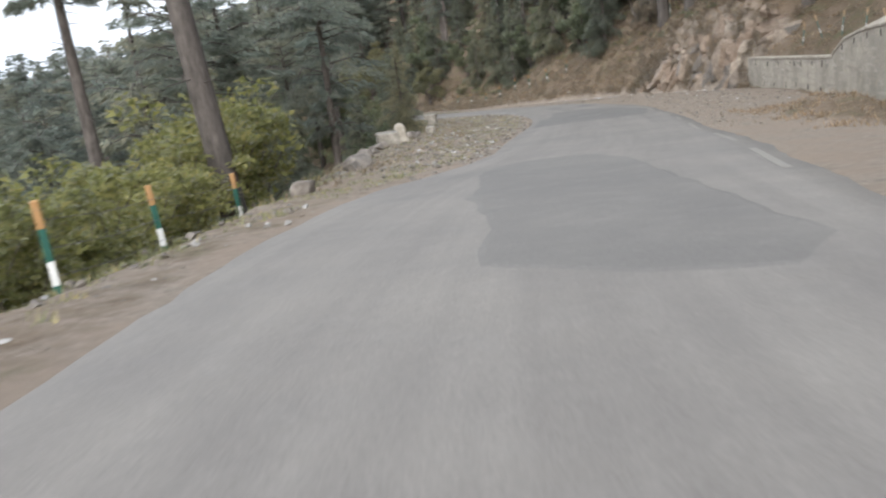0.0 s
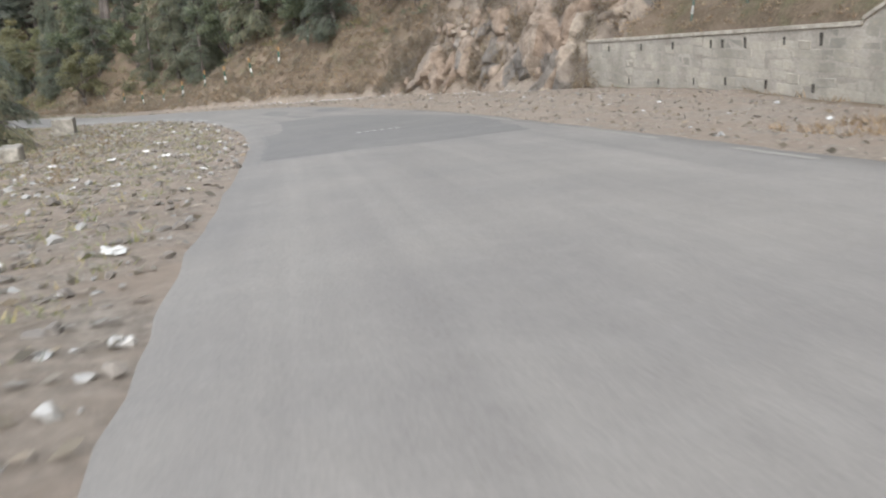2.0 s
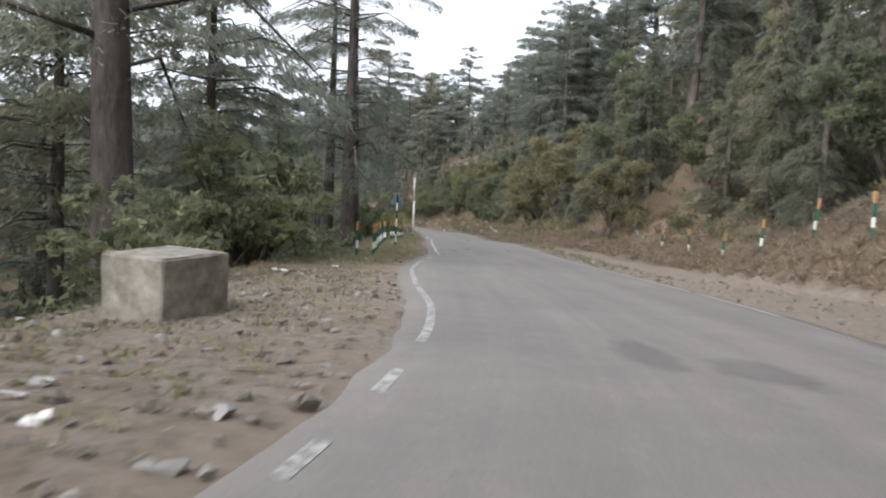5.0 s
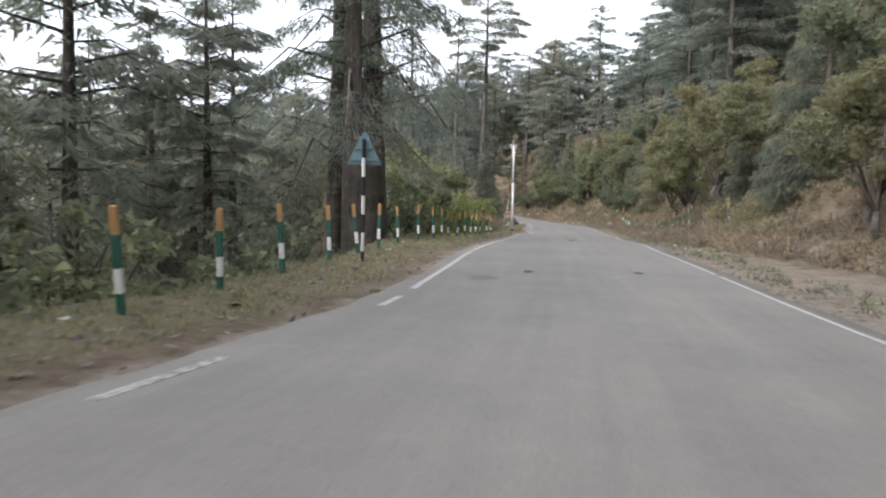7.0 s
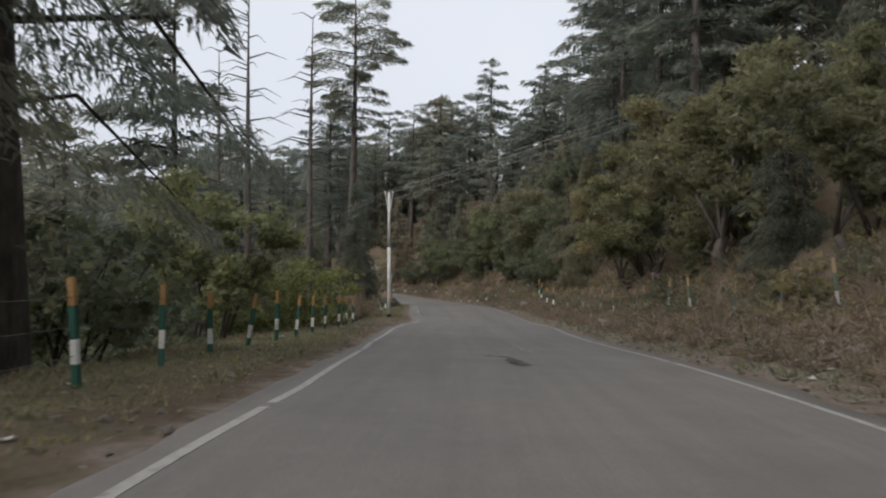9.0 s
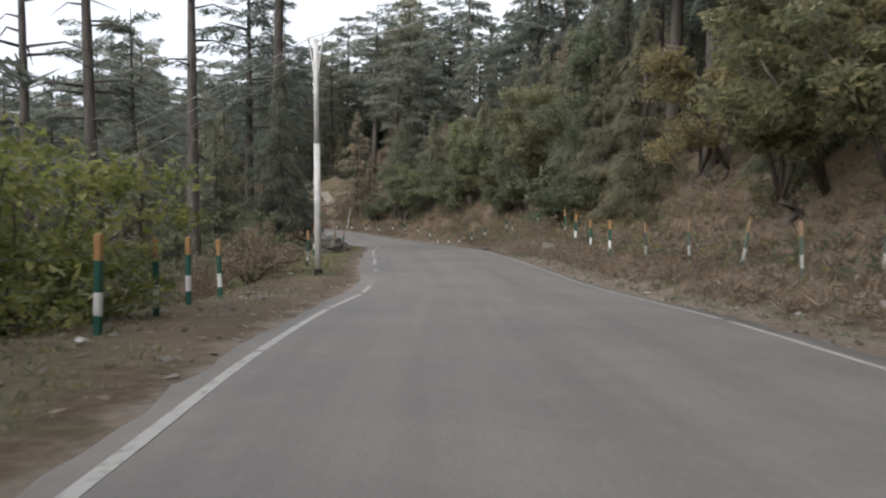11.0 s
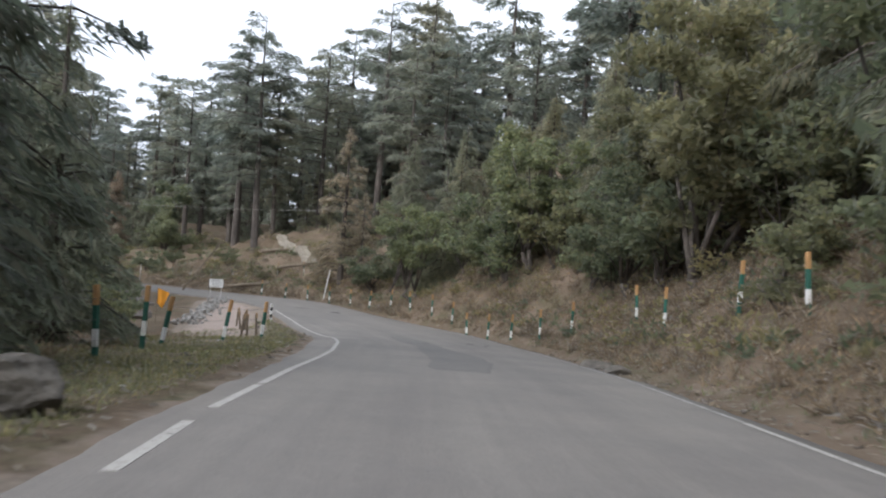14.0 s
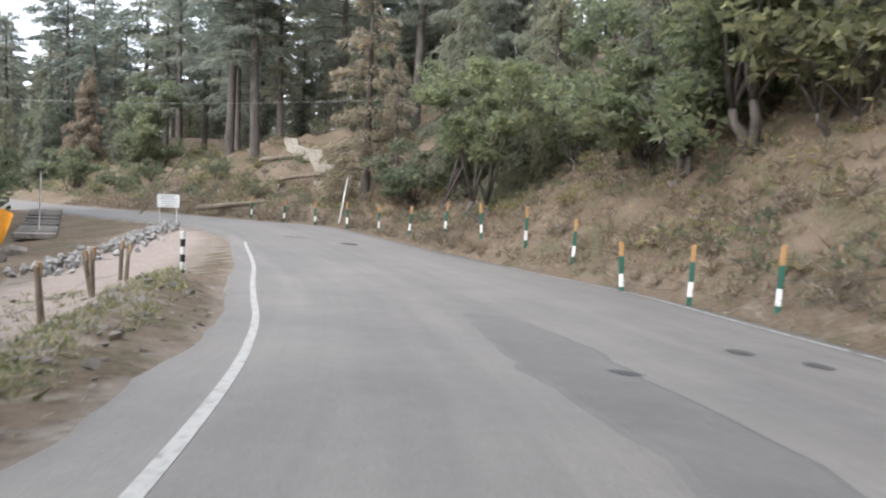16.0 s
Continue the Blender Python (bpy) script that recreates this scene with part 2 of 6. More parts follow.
PALE_BARK = speckled("dead_bark", (0.045, 0.041, 0.037), (0.17, 0.153, 0.137), 9.0, 0.95, 1.2, 0.02, stretch=(1, 1, 0.2))
# cedar, pine and oak colours are lifted paler than life to stand in for haze
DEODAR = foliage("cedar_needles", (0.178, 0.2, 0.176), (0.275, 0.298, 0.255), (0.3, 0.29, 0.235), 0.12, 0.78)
PINE = foliage("pine_needles", (0.162, 0.18, 0.138), (0.265, 0.28, 0.208), (0.3, 0.27, 0.205), 0.15, 0.78)
BROWN_PINE = foliage("browning_needles", (0.13, 0.11, 0.085), (0.25, 0.205, 0.155), (0.31, 0.245, 0.18), 0.3, 0.6)
OAK = foliage("oak_leaves", (0.135, 0.158, 0.102), (0.245, 0.27, 0.165), (0.295, 0.282, 0.17), 0.2, 0.78)
PALE_OAK = foliage("pale_oak_leaves", (0.13, 0.155, 0.08), (0.27, 0.295, 0.155), (0.33, 0.31, 0.16), 0.2, 0.72)
TAN_PINE = foliage("tan_needles", (0.19, 0.16, 0.12), (0.33, 0.28, 0.205), (0.38, 0.32, 0.23), 0.3, 0.7)
OLIVE = foliage("olive_leaves", (0.15, 0.15, 0.08), (0.275, 0.262, 0.15), (0.32, 0.28, 0.16), 0.25, 0.74)
BUSH = foliage("bush_leaves", (0.11, 0.13, 0.035), (0.27, 0.29, 0.085), (0.36, 0.34, 0.12), 0.2, 0.6)
YELLOW = foliage("yellowing_leaves", (0.15, 0.155, 0.045), (0.33, 0.315, 0.1), (0.4, 0.34, 0.12), 0.25, 0.6)
STRAW = foliage("dry_grass", (0.11, 0.078, 0.05), (0.26, 0.188, 0.12), (0.35, 0.27, 0.18), 0.3, 0.45)
TURF = foliage("verge_grass", (0.06, 0.08, 0.03), (0.19, 0.2, 0.088), (0.3, 0.255, 0.13), 0.32, 0.3)
ROCK = broken_rock("tan_rock")
BOULDER = speckled("lichened_boulder", (0.06, 0.056, 0.05), (0.19, 0.175, 0.152), 3.5, 0.92, 0.9, 0.05, random_tint=0.15)
RUBBLE = speckled("pale_rubble", (0.2, 0.2, 0.195), (0.4, 0.395, 0.38), 3.0, 0.9, 0.6, 0.04, random_tint=0.25)
GREY_ROCK = speckled("grey_rock", (0.1, 0.09, 0.08), (0.27, 0.245, 0.217), 3.0, 0.9, 0.6, 0.04, random_tint=0.2)
WALL_STONE = stained_stone("wall_stone")
MORTAR = speckled("mortar", (0.26, 0.236, 0.203), (0.43, 0.396, 0.345), 14.0, 0.95, 1.0, 0.01)
CONCRETE = speckled("weathered_concrete", (0.24, 0.215, 0.175), (0.52, 0.48, 0.41), 4.0, 0.9, 0.8, 0.012)
# dark fill of the weep slots, painted in place of their inner shade
SLOT_SHADE = speckled("slot_shade", (0.03, 0.028, 0.025), (0.09, 0.082, 0.07), 8.0, 0.95, 1.0, 0.01)
BLOCK = speckled("mossy_concrete", (0.13, 0.12, 0.1), (0.36, 0.335, 0.29), 4.0, 0.9, 0.9, 0.014)
ORANGE = worn_paint("orange_post_paint", (0.43, 0.25, 0.11), (0.3, 0.22, 0.15), 0.42)
GREEN = worn_paint("green_post_paint", (0.035, 0.115, 0.085), (0.12, 0.12, 0.1), 0.36)
FADED = worn_paint("faded_orange_paint", (0.36, 0.25, 0.15), (0.28, 0.23, 0.17), 0.46)
DULL_GREEN = worn_paint("dull_green_paint", (0.1, 0.135, 0.11), (0.2, 0.18, 0.15), 0.46)
WHITE = worn_paint("white_post_paint", (0.75, 0.75, 0.72), (0.4, 0.38, 0.34), 0.36)
DULL_WHITE = worn_paint("dirty_white_paint", (0.45, 0.44, 0.41), (0.3, 0.28, 0.25), 0.48)
BLACK = worn_paint("black_post_paint", (0.03, 0.032, 0.032), (0.12, 0.11, 0.1), 0.36)
STEEL = speckled("galvanised_steel", (0.5, 0.5, 0.49), (0.74, 0.74, 0.72), 5.0, 0.5, 0.7, 0.003)
SIGN_BACK = speckled("blue_grey_sign_back", (0.1, 0.17, 0.2), (0.17, 0.25, 0.28), 6.0, 0.55, 0.8, 0.002)
CABLE = speckled("bare_aluminium_cable", (0.3, 0.29, 0.28), (0.45, 0.44, 0.42), 30.0, 0.6, 3.0, 0.001)
WIRE = speckled("dark_wire", (0.05, 0.048, 0.045), (0.12, 0.11, 0.1), 30.0, 0.6, 3.0, 0.001)
PLASTIC = speckled("litter_plastic", (0.38, 0.38, 0.37), (0.66, 0.66, 0.64), 12.0, 0.6, 3.0, 0.004, random_tint=0.2)
FLAG = speckled("orange_cloth", (0.72, 0.3, 0.03), (0.85, 0.4, 0.05), 30.0, 0.8, 2.0, 0.003)
TIMBER = speckled("weathered_timber", (0.1, 0.08, 0.06), (0.3, 0.25, 0.19), 12.0, 0.9, 1.5, 0.01, stretch=(1, 1, 0.2))
BOARD = speckled("white_board", (0.68, 0.7, 0.7), (0.85, 0.86, 0.86), 20.0, 0.6, 1.0, 0.001)
GREY_INK = speckled("faded_ink", (0.35, 0.36, 0.36), (0.5, 0.5, 0.5), 20.0, 0.7, 1.0, 0.001)


# ---- building helpers ----
def mesh(name, verts, faces, material, smooth=False):
    me = bpy.data.meshes.new(name)
    me.from_pydata([tuple(map(float, v)) for v in verts], [], [tuple(map(int, f)) for f in faces])
    me.materials.append(material)
    if smooth:
        me.polygons.foreach_set("use_smooth", [True] * len(me.polygons))
    me.update()
    return me


def quads(name, v, material, k=4):
    """A mesh of loose pieces with k corners each, from an array (n, k, 3)."""
    n = len(v)
    me = bpy.data.meshes.new(name)
    me.vertices.add(n * k)
    me.vertices.foreach_set("co", np.asarray(v, dtype=np.float32).ravel())
    me.loops.add(n * k)
    me.loops.foreach_set("vertex_index", np.arange(n * k, dtype=np.int32))
    me.polygons.add(n)
    me.polygons.foreach_set("loop_start", np.arange(0, n * k, k, dtype=np.int32))
    me.materials.append(material)
    me.update(calc_edges=True)
    return me


def part(name, data, material, parent, label=""):
    """Links a bmesh or a mesh as one object under a thing or a part."""
    if isinstance(data, bmesh.types.BMesh):
        me = bpy.data.meshes.new(name)
        data.to_mesh(me)
        data.free()
        me.materials.append(material)
        data = me
    ob = new(name, data)
    ob.parent = parent
    return tagged(ob, label)


def empty(name, m, label, category, group="", kind=""):
    ob = new(name)
    ob.matrix_basis = m
    return tagged(ob, label, category, group, kind)


def box(bm, size, at=(0, 0, 0), turn=(0, 0, 0), bevel=0.0):
    """A box with softened edges, added to bm."""
    made = bmesh.ops.create_cube(bm, size=1.0)["verts"]
    bmesh.ops.transform(bm, matrix=pose(*at, *turn) @ Matrix.Diagonal((*size, 1)), verts=made)
    if bevel:
        edges = list({e for v in made for e in v.link_edges})
        bmesh.ops.bevel(bm, geom=edges, offset=bevel, segments=1, affect="EDGES", clamp_overlap=True)
    return bm


def tubes(paths, sides=6):
    """Verts and faces of tubes: each path is a list of (point, radius)."""
    verts, faces = [], []
    for path in paths:
        base = len(verts)
        for i, (c, r) in enumerate(path):
            c = np.asarray(c, float)
            a = np.asarray(path[max(i - 1, 0)][0], float)
            b = np.asarray(path[min(i + 1, len(path) - 1)][0], float)
            d = (b - a) / (np.linalg.norm(b - a) + 1e-9)
            u = np.cross(d, (0.31, 0.95, 0.05) if abs(d[2]) > 0.7 else (0, 0, 1.0))
            u /= np.linalg.norm(u) + 1e-9
            w = np.cross(d, u)
            for k in range(sides):
                g = 2 * math.pi * k / sides
                verts.append(c + r * (math.cos(g) * u + math.sin(g) * w))
        for i in range(len(path) - 1):
            for k in range(sides):
                k2 = (k + 1) % sides
                faces.append((base + i * sides + k, base + i * sides + k2, base + (i + 1) * sides + k2, base + (i + 1) * sides + k))
        faces.append(tuple(base + k for k in reversed(range(sides))))
        faces.append(tuple(base + (len(path) - 1) * sides + k for k in range(sides)))
    return verts, faces


def vnoise(x, y, seed=0):
    """Smooth value noise on arrays, -1 to 1."""
    xi, yi = np.floor(x).astype(np.int64), np.floor(y).astype(np.int64)
    fx, fy = x - xi, y - yi
    fx, fy = fx * fx * (3 - 2 * fx), fy * fy * (3 - 2 * fy)

    def h(a, b):
        v = (a * 374761393 + b * 668265263 + seed * 1274126177) & 0x7FFFFFFF
        v = ((v ^ (v >> 13)) * 1103515245) & 0x7FFFFFFF
        return ((v ^ (v >> 16)) & 0xFFFF) / 32767.5 - 1.0
    return (h(xi, yi) * (1 - fx) + h(xi + 1, yi) * fx) * (1 - fy) + (h(xi, yi + 1) * (1 - fx) + h(xi + 1, yi + 1) * fx) * fy


# ---- the road's plan: edges by the distance ahead, and the bend at the end ----
LEFT_Y = [-60, 4, 8, 14, 18, 22, 30, 36, 43, 50, 58, 65, 70, 75, 82, 88, 94, 100, 109, 118, 128, 142, 155, 160, 168, 180, 191]
LEFT_X = [-3.5, -2.35, -2.2, -1.35, -0.15, 1.15, 2.75, 4.0, 5.4, 6.35, 6.6, 5.88, 5.0, 3.5, 0.55, -1.6, -3.35, -5.1, -8.45, -11.75, -15.35, -20.65, -25.1, -27.35, -30.7, -35.6, -40.8]
RIGHT_Y = [-60, 7, 11, 18, 25, 31, 38, 44, 50, 57, 65, 71, 76, 83, 90, 98, 106, 116, 125, 137, 152, 162, 172, 184, 195]
RIGHT_X = [2.6, 3.9, 4.9, 6.8, 8.4, 9.8, 11.0, 12.1, 12.8, 12.7, 12.2, 11.2, 9.9, 7.95, 5.6, 2.6, -0.55, -4.4, -7.3, -11.6, -16.6, -20.95, -25.3, -29.35, -33.6]
Z_Y = [-60, 0, 12.1, 24.2, 36.8, 50.2, 64.4, 77.8, 90.2, 100.8, 111.6, 122.4, 132.8, 142.7, 153.1, 164.6, 175.2, 185.8, 193]
Z_Z = [4.5, 0, -1.1, -2.4, -3.4, -4.4, -5.3, -6.3, -7.3, -8.1, -8.7, -9.5, -10.4, -11.2, -12.1, -12.6, -13.3, -14.2, -14.8]
# past the last straight: left x, y, right x, y, height
BEND = [(-43.35, 195.05, -36.1, 199.5, -15.1), (-46.5, 199.55, -39.0, 204.6, -15.4), (-49.65, 204.1, -42.7, 208.8, -15.6), (-52.9, 208.4, -47.1, 212.9, -15.7), (-56.4, 212.7, -51.8, 217.4, -15.75),
        (-60.9, 216.0, -57.0, 222.0, -15.8), (-66.0, 218.8, -64.0, 225.0, -16.0), (-74.0, 221.8, -72.5, 228.0, -16.2), (-84.0, 226.0, -82.0, 232.0, -16.5), (-96.0, 232.0, -93.5, 238.0, -16.9),
        (-110.0, 238.5, -108.0, 244.5, -17.2), (-135.0, 246.0, -134.0, 252.0, -17.5), (-180.0, 255.0, -180.0, 261.0, -18.0)]


def smooth_table(t, xs, ys):
    k = np.gradient(ys, xs)
    i = np.clip(np.searchsorted(xs, t) - 1, 0, len(xs) - 2)
    h = xs[i + 1] - xs[i]
    u = np.clip((t - xs[i]) / h, 0, 1)
    return (2 * u**3 - 3 * u**2 + 1) * ys[i] + (u**3 - 2 * u**2 + u) * h * k[i] + (-2 * u**3 + 3 * u**2) * ys[i + 1] + (u**3 - u**2) * h * k[i + 1]


def road_plan():
    key = []
    for y in range(-60, 191, 5):
        arr = [smooth_table(np.array([float(y)]), np.array(a, float), np.array(b, float))[0] for a, b in ((LEFT_Y, LEFT_X), (RIGHT_Y, RIGHT_X), (Z_Y, Z_Z))]
        lean = 0.0 if y < 75 else min(1.0, (y - 75) / 30.0) * 2.0
        xr2 = smooth_table(np.array([float(y) + lean]), np.array(RIGHT_Y, float), np.array(RIGHT_X, float))[0]
        key.append((arr[0], y, xr2, y + lean, arr[2]))
    key += BEND
    key = np.array(key)
    mid = (key[:, 0:2] + key[:, 2:4]) / 2
    s = np.concatenate([[0], np.cumsum(np.linalg.norm(np.diff(mid, axis=0), axis=1))])
    ss = np.arange(0, s[-1], 0.5)
    return ss, np.stack([smooth_table(ss, s, key[:, k]) for k in range(5)], 1)


S, PLAN = road_plan()
PL, PR, PZ = PLAN[:, 0:2], PLAN[:, 2:4], PLAN[:, 4]
PM = (PL + PR) / 2
AX = PR - PL
HALF = np.linalg.norm(AX, axis=1) / 2
AX = AX / (2 * HALF[:, None])
S0 = S[np.argmin(np.abs(PM[:, 1]) + 1000 * (S > 100))]
S = S - S0    # zero where the clip's first eye stands


TG = np.gradient(PM, axis=0)
TG = TG / np.linalg.norm(TG, axis=1, keepdims=True)
SLOPE = np.gradient(PZ, S)


def split(i, v):
    """A step v from the road's middle at index i, as metres along it and metres to the right."""
    t, a = TG[i], AX[i]
    det = t[..., 0] * a[..., 1] - t[..., 1] * a[..., 0]
    return (v[..., 0] * a[..., 1] - v[..., 1] * a[..., 0]) / det, (t[..., 0] * v[..., 1] - t[..., 1] * v[..., 0]) / det


def at_y(y):
    """The station at which the road's middle passes the given y (first straight and bends)."""
    k = np.argmin(np.abs(PM[:, 1] - y) + 1000.0 * (S > 215))
    return float(S[k])


# profile tables by y: verge widths, and what rises or falls behind them
RV_Y = [-60, 10, 20, 40, 54, 66, 74, 80, 86, 90, 97, 102, 108, 114, 120, 150, 185, 197, 203, 230, 400]
RV_W = [9, 10.2, 9.2, 7.4, 7.6, 6.8, 6.0, 5.7, 4.9, 4.1, 4.0, 3.7, 3.3, 2.0, 1.2, 1.0, 0.9, 0.55, 0.2, 0.2, 0.8]
LV_Y = [-60, 0, 10, 15, 20, 30, 38, 46, 56, 66, 72, 80, 92, 100, 110, 122, 132, 142, 154, 162, 172, 181, 190, 210, 240, 400]
LV_W = [2, 2.0, 2.0, 2.4, 3.8, 6.0, 7.0, 7.2, 6.2, 5.0, 5.4, 5.0, 4.2, 3.2, 2.8, 4.2, 4.4, 3.2, 3.0, 3.0, 4.6, 7.0, 13.0, 13.0, 5.0, 3.0]


def s_table(ys, vals):
    return np.array([at_y(v) if v < 205 else v + 12.0 for v in ys]), np.array(vals, float)


RV_S, RV_V = s_table(RV_Y, RV_W)
LV_S, LV_V = s_table(LV_Y, LV_W)
CLIFF0, CLIFF1, WALL1 = at_y(52), at_y(69), at_y(56.5)
TRACK = np.array([(-40.9, 181.5), (-42.8, 187.9), (-45.3, 192.0), (-49.3, 197.6), (-52.9, 203.2), (-56.9, 209.8), (-60.8, 215.6)])


def locate(x, y):
    """Station, sideways offset beyond each edge, and road height, for arrays of places."""
    x, y = np.asarray(x, float).ravel(), np.asarray(y, float).ravel()
    idx = np.zeros(len(x), int)
    step = PM[::2]
    for a in range(0, len(x), 20000):
        d = (x[a:a + 20000, None] - step[None, :, 0]) ** 2 + (y[a:a + 20000, None] - step[None, :, 1]) ** 2
        idx[a:a + 20000] = np.argmin(d, axis=1) * 2
    v = np.stack([x, y], 1) - PM[idx]
    ahead, lat = split(idx, v)
    ahead = np.clip(ahead, -3, 3)
    far = np.linalg.norm(v, axis=1) * np.sign(lat)
    lat = np.where(np.abs(far) > np.abs(lat) + 2, far, lat)
    return S[idx] + ahead, lat - HALF[idx], -lat - HALF[idx], PZ[idx] + SLOPE[idx] * ahead


def height(x, y):
    """Ground height for arrays of places, and how bare the dirt is there."""
    x, y = np.asarray(x, float), np.asarray(y, float)
    shape = x.shape
    s, dr, dl, z = locate(x, y)
    x, y = x.ravel(), y.ravel()
    rv, lv = np.interp(s, RV_S, RV_V), np.interp(s, LV_S, LV_V)
    n1 = vnoise(x * 0.9, y * 0.9, 1) * 0.5 + vnoise(x * 2.3, y * 2.3, 2) * 0.3
    n2 = vnoise(x * 0.16, y * 0.16, 3)
    n3 = vnoise(x * 0.05, y * 0.05, 4)
    # right: verge, then bank and hill
    r = np.maximum(dr - rv, 0)
    cliff = np.interp(s, [CLIFF0 - 1, CLIFF0 + 1, CLIFF1 - 2, CLIFF1 + 6], [0, 1, 1, 0])
    walled = np.interp(s, [at_y(8), at_y(14), WALL1 - 1.5, WALL1], [0, 1, 1, 0])
    k = np.interp(s, [at_y(v) for v in (70, 83, 88, 91, 95, 99, 110, 116, 122, 160, 172, 179, 188, 196, 202)], [1.3, 1.25, 1.15, 1.05, 0.62, 0.22, 0.16, 0.24, 0.25, 0.28, 0.42, 0.7, 0.8, 0.72, 1.25])
    soft = np.where(r < 3.0, r * k, 3.0 * k + (r - 3.0) * 0.8)
    rocky = np.where(r < 2.2, r * 2.4, 5.28 + (r - 2.2) * 0.7)
    held = np.where(r < 1.0, 0, np.where(r < 1.6, (r - 1.0) * 3.6, 2.16 + (r - 1.6) * 0.55))
    gentle = np.interp(s, [at_y(200) + 4, at_y(200) + 20], [0, 1])
    soft = soft * (1 - gentle) + gentle * np.where(r < 2.5, r * 0.3, np.where(r < 30, 0.75 + (r - 2.5) * 0.38, 11.2 + (r - 30) * 0.3))
    up = soft * (1 - cliff) * (1 - walled) + rocky * cliff * (1 - walled) + held * walled
    up = np.where(up > 15, 15 + (up - 15) * 0.55, up)
    up = np.where(up > 34, 34 + (up - 34) * 0.12, up)
    up = np.where(up > 2.5, 2.5 + (up - 2.5) * np.interp(x, [-120, -90, -66, -46], [0.25, 0.6, 0.9, 1.0]), up)
    dip = np.interp(s, [at_y(v) for v in (8, 20, 35, 39, 43, 47, 51, 55, 62)], [0, -0.13, -0.085, -0.045, -0.002, 0.008, 0.012, 0.004, 0])
    mound = 0.8 * np.exp(-((y - 27.0) / 6.0) ** 2 - ((x - (8.6 + 0.33 * (y - 20) + 2.6)) / 1.7) ** 2) * (1 + 0.5 * n1)
    right = np.clip(dr, 0, 9) * dip + mound + up + (np.minimum(r, 3) * np.interp(s, [at_y(98), at_y(108)], [0.15, 0.06]) + np.clip(r - 3, 0, 4) * 0.2) * (n1 + 1.4 * n2) + np.clip(r - 6, 0, 30) * 0.10 * n3
    # left: verge, then the fall to the valley and the far slope
    q = np.maximum(dl - lv, 0)
    ending = np.interp(s, [at_y(186), at_y(192)], [0, 1])
    steep = np.where(q < 14, q * 0.62, 8.7 + (q - 14) * 0.18)
    steep = np.where(q > 34, 12.3 - (q - 34) * 0.42, steep)
    shallow = np.where(q < 8, q * 0.3, 2.4 + (q - 8) * 0.12)
    shallow = np.where(q > 22, 4.1 - (q - 22) * 0.3, shallow)
    down = steep * (1 - ending) + shallow * ending
    down = np.maximum(down, -20)
    down = np.where(q > 175, down + (q - 175) * 0.25, down)
    lip = np.clip(dl, 0, 30) * (np.interp(s, [at_y(16), at_y(26), at_y(50), at_y(60)], [0.035, -0.01, -0.01, 0.035]) + 0.06 * ending + np.interp(s, [at_y(64), at_y(72), at_y(80), at_y(90)], [0, 0.06, 0.06, 0]))
    turf_bank = 0.36 * np.interp(s, [at_y(190), at_y(196), at_y(203), at_y(206)], [0, 1, 1, 0]) * np.exp(-((dl - 1.25) / 0.75) ** 2)
    left = turf_bank - down - lip + np.minimum(q, 6) * 0.12 * (n1 + n2)
    edge = np.maximum(dr, dl)
    side = np.where(dr > 0, right, np.where(dl > 0, left, 0))
    zz = z + side + np.clip(edge, 0, 1.5) * 0.06 * n1 + np.interp(edge, [-1.4, -0.3, 0.0, 0.9], [-0.15, -0.11, -0.05, -0.02])
    # bare dirt on the verges, grass and litter behind
    wide_r = np.interp(s, [at_y(80), at_y(105), at_y(160), at_y(175)], [1, 0.5, 0.45, 0.3])
    bend_l = np.interp(s, [at_y(16), at_y(24), at_y(78), at_y(92), at_y(150), at_y(188), at_y(198)], [0.45, 0.55, 0.5, 0.16, 0.12, 0.1, 0.08])
    dirt = np.where(dr > 0, np.clip(1.1 - np.maximum(dr - rv * 0.8, 0) * 0.5, 0, 1) * wide_r, 0)
    dirt = np.where(dl > 0, np.maximum(np.clip(1 - dl * 1.3, 0, 1) * np.interp(s, [at_y(80), at_y(100)], [0.9, 0.5]), np.clip(1 - q * 0.4, 0, 1) * bend_l), dirt)
    dirt = dirt * (1 - np.clip(mound * 2.5, 0, 1) * 0.85)
    dirt = np.where(edge <= 0, np.where(dr > dl, wide_r, 0.85), dirt)
    track = np.full(len(x), 99.0)
    for a, b in zip(TRACK, TRACK[1:]):
        t = np.clip(((x - a[0]) * (b - a)[0] + (y - a[1]) * (b - a)[1]) / ((b - a) ** 2).sum(), 0, 1)
        track = np.minimum(track, np.hypot(x - a[0] - t * (b - a)[0], y - a[1] - t * (b - a)[1]))
    dirt = np.maximum(dirt, np.where(dl > 0.5, np.clip(2.25 - np.maximum(track - 1.2 - 0.4 * n1, 0) * 1.9, 0, 2.25), 0))
    dirt = np.maximum(dirt, np.interp(s, [at_y(100), at_y(108), at_y(146), at_y(156)], [0, 0.48, 0.48, 0]) * np.clip(1.4 - np.abs(r - 1.6) / 1.3, 0, 1) * (dr > 0))
    dirt = np.maximum(dirt, cliff * np.clip(1 - np.abs(r - 1.5) / 3, 0, 1) * (dr > 0) * 0.6)
    turf = np.interp(s, [at_y(90), at_y(98), at_y(138), at_y(144), at_y(155), at_y(160), at_y(194), at_y(206)], [0, 1, 1, 0.12, 0.12, 1, 1, 0]) * np.interp(dl, [0.5, 1.3, 4.5, 7.0], [0, 1, 1, 0]) * np.clip(0.75 + 0.5 * n2, 0, 1)
    dirt = np.where((dirt < 0.35) & (track > 2.4), np.minimum(dirt, dirt * (1 - turf) - turf * 0.9), dirt)
